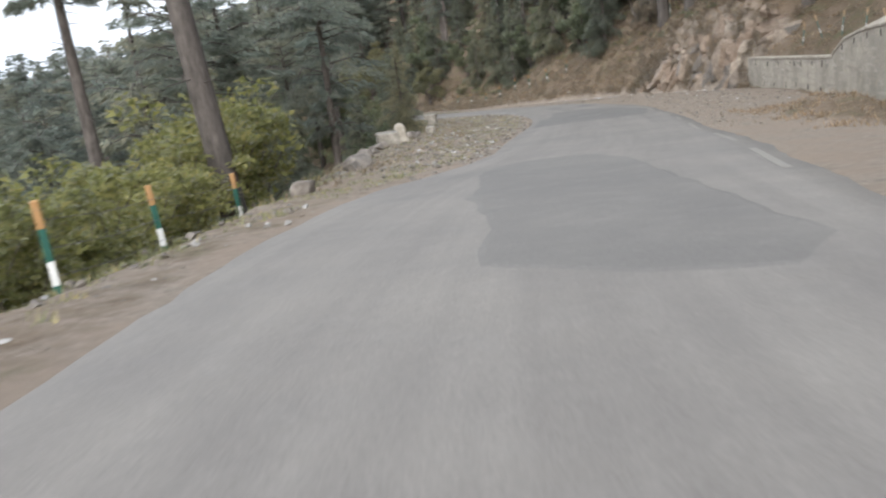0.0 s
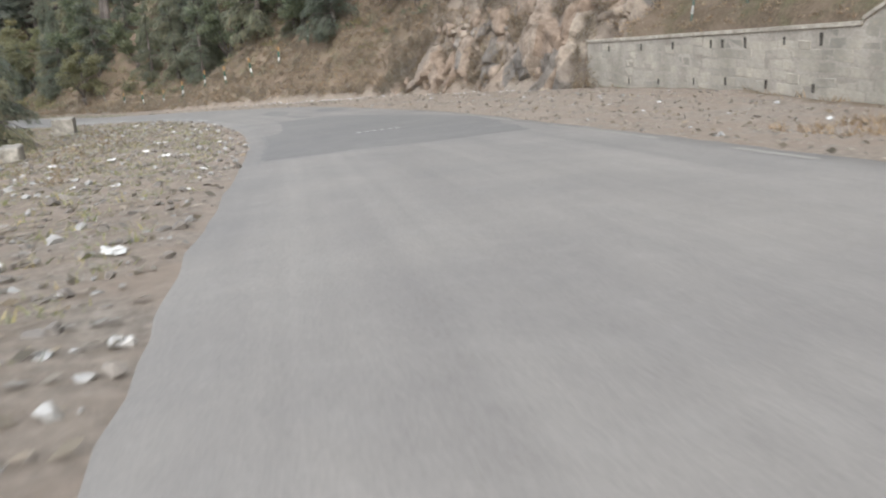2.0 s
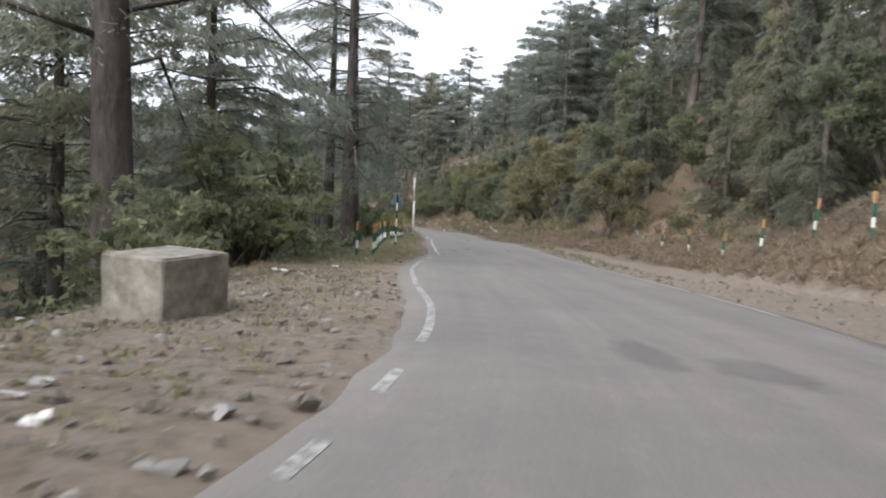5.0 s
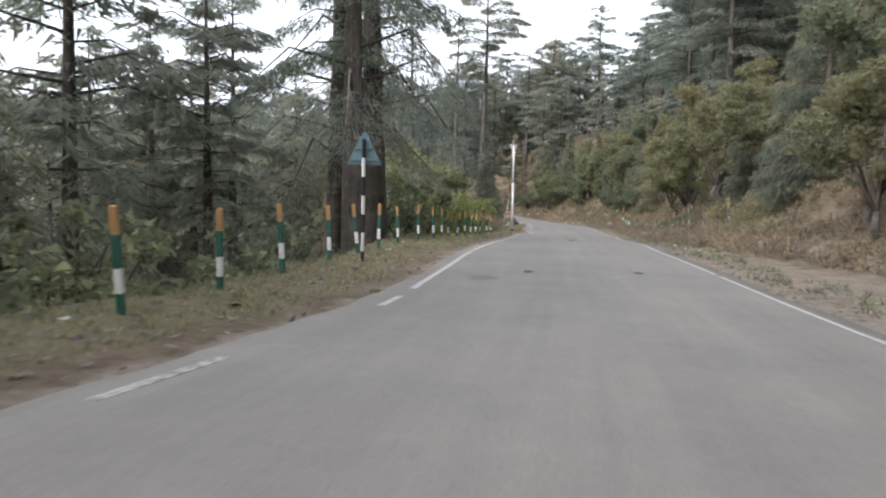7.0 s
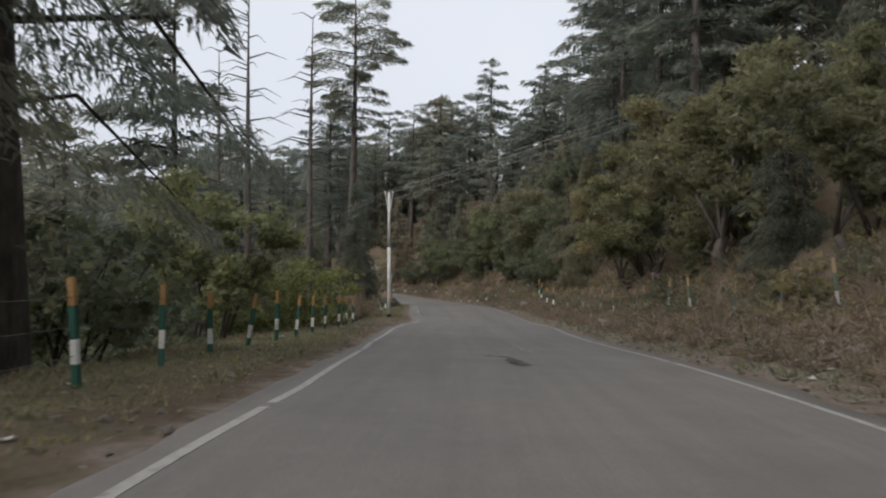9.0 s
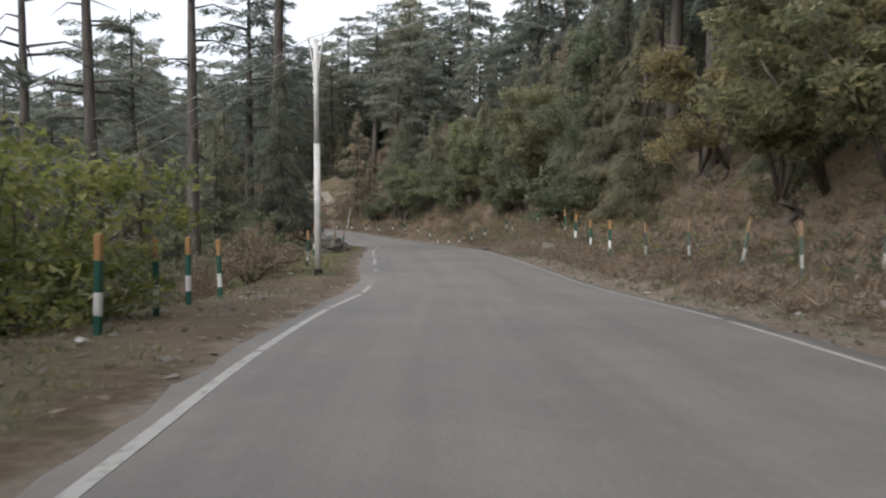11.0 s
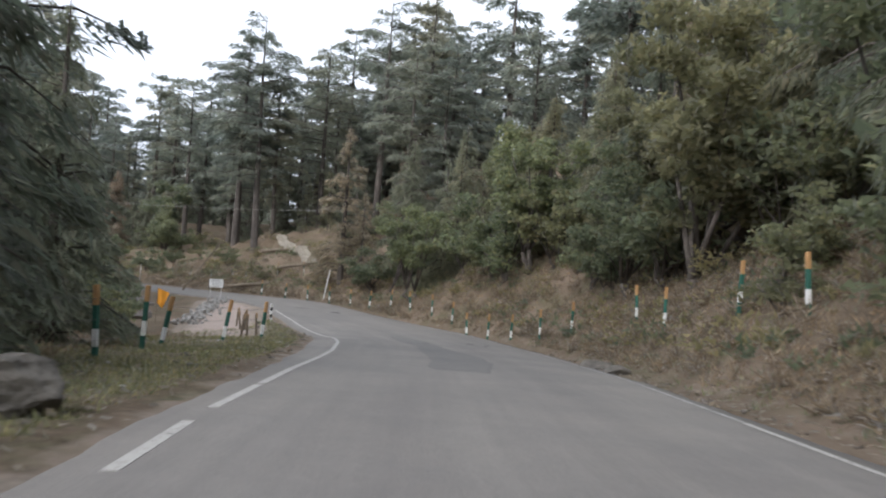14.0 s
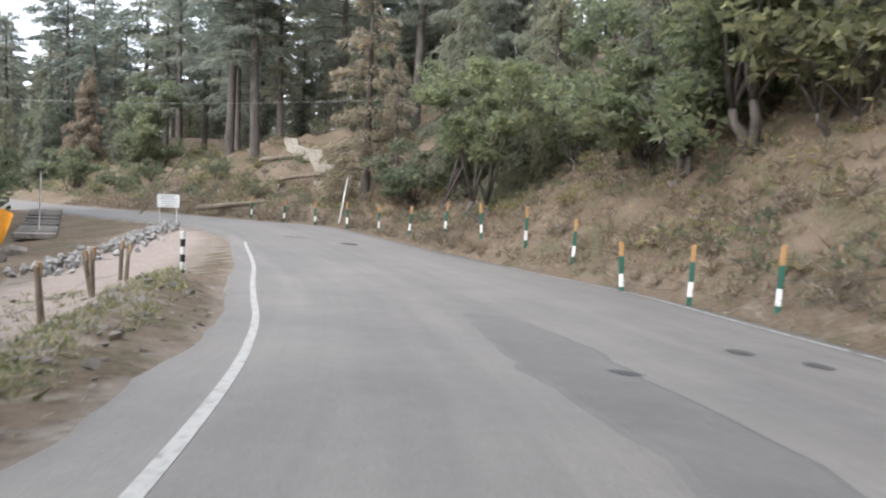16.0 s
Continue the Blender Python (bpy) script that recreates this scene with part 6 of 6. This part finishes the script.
def stairs(name, x0, y0, x1, y1, n, width, label, material, thick):
    """Steps up or down a slope, each laid on the ground below it."""
    flight = empty(name, Matrix(), label, "steps")
    ang = math.degrees(math.atan2(y1 - y0, x1 - x0)) - 90
    z0, z1 = hz(x0, y0), hz(x1, y1)
    for k in range(n):
        t = k / (n - 1)
        x, y = x0 + (x1 - x0) * t, y0 + (y1 - y0) * t
        bm = bmesh.new()
        box(bm, (width, math.hypot(x1 - x0, y1 - y0) / (n - 1) * (1.15 if thick > 0.3 else 0.5), thick), (0, 0, 0), (0, 0, 0), 0.02)
        ob = part("step", bm, material, flight)
        ob.matrix_basis = pose(x, y, max(hz(x, y), hz(x - 0.5, y - 0.4), hz(x + 0.5, y + 0.4), z0 + (z1 - z0) * t) + 0.2 - thick * 0.5, 0, 0, ang)


stairs("hill_steps", -64.0, 233.5, -72.6, 242.6, 26, 0.9, "long flight of pale concrete steps climbing the wooded hill", CONCRETE, 0.5)
stairs("track_steps", -64.5, 211.0, -80.0, 226.0, 14, 1.6, "shallow stone steps beside the dirt track", GREY_ROCK, 0.22)


def log(x, y, length, r, turn, tilt, label, lift=0.1, name="log"):
    g = random.Random(int(length * 100))
    v, f = tubes([[((-length / 2, 0, 0), r), ((-length / 6, 0.05 * g.random(), 0.03), r * 0.95), ((length / 5, -0.04, 0.02), r * 0.85), ((length / 2, 0, 0), r * 0.7)]], 8)
    ob = new(name, mesh(name, v, f, TIMBER, True))
    ob.matrix_basis = pose(x, y, hz(x, y) + lift, 0, tilt, turn)
    tagged(ob, label, "log")


log(-66.3, 228.0, 6.0, 0.17, 56, -6, "fallen grey log lying at the foot of the hill", 0.2)
log(-64.8, 232.3, 3.8, 0.14, 55, -8, "fallen grey log lying at the foot of the hill", 0.35)
log(-69.5, 238.0, 4.5, 0.18, 30, -8, "fallen grey log on the slope", 0.25)


def leaning_pole(x, y, tall, lean, turn, r, material, label):
    v, f = tubes([[((0, 0, -0.4), r), ((0, 0, tall), r * 0.75)]], 7)
    ob = new("leaning_pole", mesh("leaning_pole", v, f, material))
    ob.matrix_basis = pose(x, y, hz(x, y), 0, lean, turn)
    tagged(ob, label, "pole")


leaning_pole(-57.0, 222.9, 2.4, 9, 30, 0.055, STEEL, "thin pale pole leaning beside the road")
leaning_pole(-71.5, 224.6, 5.6, 34, 40, 0.07, TIMBER, "long grey timber pole leaning on the bank")
leaning_pole(-66.5, 213.0, 2.8, 2, 0, 0.035, STEEL, "thin upright pale stick by the rubble")


# ---- road surface: patches, tar spots, painted marks ----
def road_z(x, y):
    """Height of the road's surface at a place on it."""
    p = np.array([x, y])
    i = int(np.clip(np.argmin((PM[:, 0] - x) ** 2 + (PM[:, 1] - y) ** 2), 1, len(S) - 2))
    ahead, lat = split(i, p - PM[i])
    return float(on_road(S[i] + float(ahead), float(lat))[0][2])


def sheet(name, outline, material, parent, lift, seed, rag=1.3):
    """A thin patch with a ragged outline: corners are (y, share of the half width)."""
    g = random.Random(seed)
    pts = []
    for (s0, u0), (s1, u1) in zip(outline, outline[1:] + outline[:1]):
        n = max(2, int(max(abs(s1 - s0), abs(u1 - u0) * 3) / 0.5))
        for k in range(n):
            t = k / n
            pts.append((s0 + (s1 - s0) * t + g.uniform(-0.05, 0.05) * rag, u0 + (u1 - u0) * t + g.uniform(-0.015, 0.015) * rag))
    bm = bmesh.new()
    ring = []
    for s, u in pts:
        hf = on_road(s, 0)[1]
        p = on_road(s, u * hf)[0]
        ring.append(bm.verts.new((p[0], p[1], p[2] + lift)))
    edges = [bm.edges.new((ring[k], ring[(k + 1) % len(ring)])) for k in range(len(ring))]
    bmesh.ops.triangle_fill(bm, use_beauty=True, edges=edges)
    bmesh.ops.subdivide_edges(bm, edges=list(bm.edges), cuts=2)
    for v in bm.verts:
        v.co.z = road_z(v.co.x, v.co.y) + lift
    rim = [e for e in bm.edges if e.is_boundary]
    out = {}      # the rim feathers out to the old surface
    for e in rim:
        fc = e.link_faces[0]
        mid = (e.verts[0].co + e.verts[1].co) / 2
        side = Vector((e.verts[1].co.y - e.verts[0].co.y, e.verts[0].co.x - e.verts[1].co.x, 0))
        side = side if side.dot(mid - fc.calc_center_median()) > 0 else -side
        for v in e.verts:
            out[v.co.to_tuple(4)] = out.get(v.co.to_tuple(4), Vector()) + side.normalized()
    low = bmesh.ops.extrude_edge_only(bm, edges=rim)["geom"]
    for v in low:
        if isinstance(v, bmesh.types.BMVert):
            v.co += out[v.co.to_tuple(4)].normalized() * 0.09
            v.co.z = road_z(v.co.x, v.co.y) - 0.002
    bmesh.ops.recalc_face_normals(bm, faces=bm.faces)
    if bm.faces and sum(fc.normal.z for fc in bm.faces) < 0:
        bmesh.ops.reverse_faces(bm, faces=list(bm.faces))
    return part(name, bm, material, parent)


def su(x, y):
    """Station and share of the half width for a place on the road."""
    i = int(np.argmin((PM[:, 0] - x) ** 2 + (PM[:, 1] - y) ** 2))
    ahead, lat = split(i, np.array([x, y]) - PM[i])
    return float(S[i] + ahead), float(lat / HALF[i])


def tar_spot(x, y, a, b, seed):
    """A soft dark spot, a along the road and b of the half width across it."""
    s, u = su(x, y)
    g = random.Random(seed)
    verts, faces, soft = [], [], []
    n, rings = 20, 5
    wave = [(g.uniform(0, 6.28), g.uniform(0.05, 0.14)) for _ in range(3)]
    for r in range(rings + 1):
        for q in range(n):
            t = 2 * math.pi * q / n
            far = (min(r, rings - 1) / (rings - 1)) * (1 + sum(w * math.sin((j + 1) * t + p) for j, (p, w) in enumerate(wave)))
            ss, uu = s + a * far * math.cos(t), u + b * far * math.sin(t)
            p = on_road(ss, uu * on_road(ss, 0)[1])[0]
            verts.append((p[0], p[1], p[2] + (0.014 if r < rings else -0.015)))
            soft.append(max(0.0, 1 - r / (rings - 1)))
    for r in range(rings):
        for q in range(n):
            i, j = r * n + q, r * n + (q + 1) % n
            faces.append((i, i + n, j + n, j) if r else (i, i + n, j + n))
    mt = FAINT if a > 0.8 else TAR
    me = mesh("tar_spot", verts, faces, mt)
    me.attributes.new("soft", "FLOAT", "POINT").data.foreach_set("value", soft)
    part("tar_spot", me, mt, repairs)


repairs = empty("trim_road_repairs", Matrix(), "darker asphalt repairs and tar spots on the road", "road repair", kind="structure")
sheet("patch", [su(*p) for p in ((0.3, 6.0), (0.62, 8.3), (0.5, 10.8), (0.8, 12.6), (1.0, 15.6), (1.4, 17.5), (2.2, 18.2), (3.3, 17.6), (3.5, 15.2), (3.25, 12.4), (2.9, 8.6), (2.7, 5.6), (2.1, 4.8), (1.3, 5.1))], OLD_PATCH, repairs, 0.010, 1, 1.2)
s_a, s_b = at_y(38.5), at_y(51)
sheet("patch", [(s_a + 0.4, -0.88), (s_a + 0.1, -0.5), (s_a - 0.2, 0.0), (s_a, 0.7), (s_b - 6, 0.86), (s_b - 2, 0.62), (s_b + 3, 0.1), (s_b + 2, -0.5), (s_b - 4, -0.72), (s_a + 8, -0.86)], PATCH, repairs, 0.014, 2, 1.4)
sheet("patch", [su(*p) for p in ((-40.8, 198.0), (-40.0, 197.8), (-38.5, 195.6), (-36.9, 192.3), (-35.6, 189.7), (-34.2, 187.3), (-33.05, 185.2), (-32.0, 182.3), (-31.45, 180.4), (-31.15, 179.3), (-32.15, 179.1), (-32.68, 180.6), (-33.65, 183.2), (-35.25, 186.9), (-36.5, 189.9), (-38.35, 193.1))], PATCH, repairs, 0.012, 3, 1.0)
for k, ring in enumerate((((8.85, 60.7), (9.6, 62.7), (9.95, 60.4), (9.3, 58.3), (8.87, 58.45)), ((10.95, 59.6), (11.7, 60.6), (11.9, 59.4), (11.73, 57.8), (11.04, 57.2), (10.8, 57.85)), ((9.17, 56.7), (9.38, 56.45), (9.62, 55.7), (9.6, 54.85), (9.35, 54.9), (9.23, 55.4)))):
    sheet("patch", [su(*p) for p in ring], TARRED, repairs, 0.012, 20 + k, 1.5)
for k, (x, y, a, b) in enumerate(((-4.94, 105.5, 0.3, 0.08), (-3.1, 106.9, 0.25, 0.07), (-11.6, 126.05, 0.12, 0.09), (-11.3, 126.0, 0.12, 0.1), (-11.05, 125.6, 0.3, 0.07), (-10.85, 125.1, 0.35, 0.1), (-10.6, 124.5, 0.45, 0.13), (-37.5, 193.4, 0.2, 0.08), (-36.6, 196.0, 0.22, 0.09), (-35.8, 195.5, 0.22, 0.08), (-50.9, 212.9, 0.5, 0.2), (-5.02, 103.63, 0.6, 0.2), (8.0, 72.2, 0.8, 0.3), (6.9, 72.5, 1.2, 0.2), (-54.0, 214.0, 0.8, 0.3))):
    tar_spot(x, y, 1.35 * a, 1.35 * b * 0.42, k)



def painted_marks():
    marks = empty("trim_painted_marks", Matrix(), "faded white painted marks on the asphalt", "road marking", kind="structure")
    for (x0, y0), (x1, y1), n in (((7.95, 43.3), (9.15, 43.4), 6), ((-21.45, 152.0), (-20.45, 152.5), 6)):
        for k in range(n):
            t = (k + 0.5) / n
            x, y = x0 + (x1 - x0) * t, y0 + (y1 - y0) * t
            s, u = su(x, y)
            hf = on_road(s, 0)[1]
            z = on_road(s, u * hf)[0][2] + (0.018 if y < 60 else 0.008)
            ang = math.degrees(math.atan2(y1 - y0, x1 - x0))
            bm = bmesh.new()
            box(bm, (0.075, 0.2, 0.004), (0, 0, 0))
            ob = part("mark_bar", bm, LINE_WORN, marks)
            ob.matrix_basis = pose(x, y, z, 0, 0, ang) @ pose(0, 0, 0, -4.5, 0, 0)
    for x, y, turn in ((-3.15, 105.4, 20), (-3.15, 105.4, 100), (-12.35, 130.4, 30), (-12.05, 129.6, 60), (-11.75, 128.9, 10), (-11.35, 128.2, 40)):
        s, u = su(x, y)
        z = on_road(s, u * on_road(s, 0)[1])[0][2] + 0.014
        bm = bmesh.new()
        box(bm, (0.04, 0.17, 0.004), (0, 0, 0))
        ob = part("mark_bar", bm, LINE, marks)
        ob.matrix_basis = pose(x, y, z, -4.5, 0, turn)


painted_marks()


# ---- loose things: scraps, stones, grass ----
def scraps():
    g = np.random.default_rng(77)
    models = []
    for k in range(5):
        v, f = [], []
        n = 4
        for i in range(n):
            for j in range(n):
                v.append(((i / 3 - 0.5) * g.uniform(0.8, 1.1), (j / 3 - 0.5) * g.uniform(0.5, 0.9), g.uniform(0, 0.22)))
        for i in range(n - 1):
            for j in range(n - 1):
                a = i * n + j
                f.append((a, a + n, a + n + 1, a + 1))
        me = mesh("litter_scrap", v, f, PLASTIC)
        models.append(me)
    spots = []
    for _ in range(60):
        spots.append(beside(g.uniform(at_y(28), at_y(70)), g.uniform(0.3, 5.5), False))
    for _ in range(150):
        spots.append(beside(g.uniform(at_y(70), at_y(86)), float(g.normal(4.9, 0.45)), True))
    for _ in range(30):
        spots.append(beside(g.uniform(at_y(28), at_y(66)), g.uniform(2.5, 7), True))
    for _ in range(34):
        spots.append(beside(g.uniform(at_y(95), at_y(200)), g.uniform(0.5, 1.6), True))
    for _ in range(30):
        spots.append(beside(g.uniform(at_y(80), at_y(198)), g.uniform(0.8, 3.0), False))
    spots += [(-31.4, 164.2), (-31.6, 164.9), (-32.3, 165.6), (-33.0, 165.2), (-32.0, 166.2)]
    for _ in range(45):      # rubbish along the foot of the rock
        s = g.uniform(at_y(55), at_y(72))
        spots.append(beside(s, float(np.interp(s, RV_S, RV_V)) - abs(float(g.normal(0.7, 0.5))), True))
    spots += [(-3.3, 83.4)]
    for i, (x, y) in enumerate(spots):
        ob = new("litter_scrap", models[i % 5])
        sc = g.uniform(0.07, 0.22) if i < len(spots) - 1 else 0.45
        ob.matrix_basis = pose(x, y, hz(x, y) + 0.02, g.uniform(-12, 12), g.uniform(-12, 12), g.uniform(0, 360)) @ Matrix.Scale(sc, 4)
        tagged(ob, "crumpled pale plastic litter on the ground", "litter", "litter scraps")


scraps()


def loose_stones():
    g = np.random.default_rng(51)
    bm_shapes = []
    for k in range(6):
        bm = bmesh.new()
        for p in unit(g.normal(0, 1, (9, 3))) * 0.5:
            bm.verts.new(p)
        bmesh.ops.convex_hull(bm, input=bm.verts)
        bm.verts.index_update()
        bm_shapes.append((np.array([v.co[:] for v in bm.verts]), [tuple(v.index for v in fc.verts) for fc in bm.faces]))
        bm.free()
    pts = []
    for n, y0, y1, a, b, right in ((2600, 22, 66, 0.1, 6.0, False), (900, 60, 84, 0.1, 6.0, False), (420, 26, 84, 0.2, 7.0, True), (350, 88, 190, 0.1, 1.4, True), (300, 90, 190, 0.1, 2.5, False), (220, 188, 203, 0.1, 5, False), (160, 2, 24, 0.2, 2.4, False)):
        for _ in range(n):
            pts.append(beside(g.uniform(at_y(y0), at_y(y1)), g.uniform(a, b), right))
    pts = np.array(pts)
    zs = height(pts[:, 0], pts[:, 1])[0]
    heaps = (([], []), ([], []))
    for (x, y), z in zip(pts, zs):
        v, f = heaps[int(g.random() < 0.3 and y < 84)]
        co, fs = bm_shapes[g.integers(6)]
        sc = 0.04 + 0.17 * g.random() ** 3
        a = g.uniform(0, 6.28)
        rot = np.array([[math.cos(a), -math.sin(a), 0], [math.sin(a), math.cos(a), 0], [0, 0, 0.7]])
        b = len(v)
        v += list((co @ rot.T) * sc + (x, y, z + sc * 0.12))
        f += [tuple(b + i for i in q) for q in fs]
    tagged(new("loose_stones", mesh("loose_stones", *heaps[0], GREY_ROCK)), "small grey and brown stones strewn over the verges", "stones", kind="stuff")
    tagged(new("pale_stones", mesh("pale_stones", *heaps[1], RUBBLE)), "pale broken stones strewn over the dirt verges of the bend", "stones", kind="stuff")


loose_stones()


def tufts(name, spots, tall, blades_each, material, label, seed, spread=0.16):
    g = np.random.default_rng(seed)
    zs = height(spots[:, 0], spots[:, 1])[0]
    n = len(spots)
    base = np.repeat(np.concatenate([spots, zs[:, None]], 1), blades_each, 0)
    m = n * blades_each
    size = np.repeat(g.uniform(0.5, 1.3, n), blades_each) * tall
    base[:, :2] += g.normal(0, spread, (m, 2)) * np.clip(size[:, None] / 0.4, 0.4, 1.6)
    lean = g.normal(0, 0.7, (m, 2))
    d = unit(np.concatenate([lean, np.ones((m, 1))], 1))
    sd = unit(np.cross(d, g.normal(0, 1, (m, 3))))
    length = size * g.uniform(0.5, 1.2, m)
    c = base + d * (length / 2)[:, None] - np.array([0, 0, 0.03])
    tagged(new(name, quads(name, needles(c, d, sd, length, length * 0.1 + 0.012), material, 3)), label, "grass", kind="stuff")


def grass():
    g = np.random.default_rng(61)

    def pick(n, y0, y1, a, b, right, s_extra=0.0):
        out = []
        for _ in range(n):
            s = g.uniform(at_y(y0), at_y(y1) + s_extra)
            rv = float(np.interp(s, RV_S, RV_V)) if right else 0.0
            out.append(beside(s, (rv if right and a < 0 else 0) + g.uniform(abs(a) if a > 0 else 0.1, b), right))
        return np.array(out)
    tufts("bank_grass", np.vstack([pick(9000, 74, 203, -1, 5.5, True, 18), pick(900, 20, 54, -1, 6.0, True), pick(2600, 52, 70, -1, 9, True), pick(2200, 69, 88, -1, 9, True), pick(700, 19, 35, 2.2, 7.0, True)]), 0.2, 11, STRAW, "dry brown grass and bracken covering the bank", 1)
    tufts("bank_weeds", np.vstack([pick(2600, 84, 203, -1, 6.0, True, 18), pick(900, 96, 200, 0.5, 1.6, True)]), 0.19, 10, TURF, "green weeds among the dry grass of the bank", 2)
    left = np.vstack([pick(5000, 86, 141, 0.6, 4.6, False), pick(250, 141, 157, 0.9, 4.6, False), pick(2700, 157, 188, 0.6, 4.6, False), pick(1600, 186, 203, 0.7, 5.5, False), pick(5000, 158, 192, 0.6, 5.0, False), pick(450, 2, 24, 0.9, 3.0, False), pick(3400, 22, 84, 0.6, 6.5, False)])
    tufts("verge_turf", left, 0.12, 9, TURF, "short patchy grass on the verge", 3, 0.2)
    tufts("slope_grass", np.vstack([pick(3200, 84, 190, 3.4, 9.0, False), pick(900, 2, 70, 3.0, 9.0, False)]), 0.22, 10, STRAW, "dry grass on the slope falling from the road", 4)


grass()


def bracken():
    """Drooping dry tussocks on the bank, and leaf litter on the dirt."""
    g = np.random.default_rng(88)
    pts = []
    for n, s0, s1, deep in ((1500, at_y(66), at_y(100), 8.0), (2700, at_y(98), at_y(200) + 60, 5.0), (700, at_y(53), at_y(70), 4.0)):
        for _ in range(n):
            s = g.uniform(s0, s1)
            pts.append(beside(s, float(np.interp(s, RV_S, RV_V)) + 0.1 + deep * g.random() ** 1.3, True))
    pts = np.array(pts)
    zs = height(pts[:, 0], pts[:, 1])[0]
    n, per = len(pts), 36
    m = n * per
    r = np.repeat(g.uniform(0.22, 0.6, n), per)
    a, lift = g.uniform(0, 6.28, m), g.uniform(0.1, 1.4, m)
    way = np.stack([np.cos(a) * np.cos(lift), np.sin(a) * np.cos(lift), np.sin(lift)], 1)
    c = np.repeat(np.concatenate([pts, zs[:, None]], 1), per, 0) + way * (r * g.uniform(0.25, 0.9, m))[:, None]
    d = unit(way + np.array([0, 0, -0.5]) * g.random((m, 1)) + g.normal(0, 0.25, (m, 3)))
    sd = unit(np.cross(d, g.normal(0, 1, (m, 3))))
    size = r * g.uniform(0.35, 0.8, m)
    tagged(new("bracken", quads("bracken", needles(c, d, sd, size, 0.012 + size * 0.09), STRAW, 3)), "dry straw-brown tussocks and bracken hanging on the bank", "undergrowth", kind="stuff")
    pts = []
    for n, s0, s1, a, b, right in ((6500, at_y(22), at_y(84), 0.1, 6.5, False), (4500, at_y(24), at_y(92), 0.1, 7.0, True), (3000, at_y(90), at_y(200), 0.05, 1.5, True), (2600, at_y(90), at_y(200), 0.1, 3.5, False)):
        for _ in range(n):
            pts.append(beside(g.uniform(s0, s1), g.uniform(a, b), right))
    pts = np.array(pts)
    zs = height(pts[:, 0], pts[:, 1])[0]
    m = len(pts)
    a = g.uniform(0, 6.28, m)
    d = unit(np.stack([np.cos(a), np.sin(a), g.normal(0, 0.3, m)], 1))
    sd = unit(np.cross(d, np.array([0, 0, 1.0]) + g.normal(0, 0.4, (m, 3))))
    size = g.uniform(0.05, 0.17, m)
    c = np.concatenate([pts, zs[:, None] + 0.035], 1)
    tagged(new("leaf_litter", quads("leaf_litter", blades(c, d, sd, size, size * 0.5), BROWN_PINE)), "dead leaves and twigs strewn over the dirt", "leaf litter", kind="stuff")


bracken()
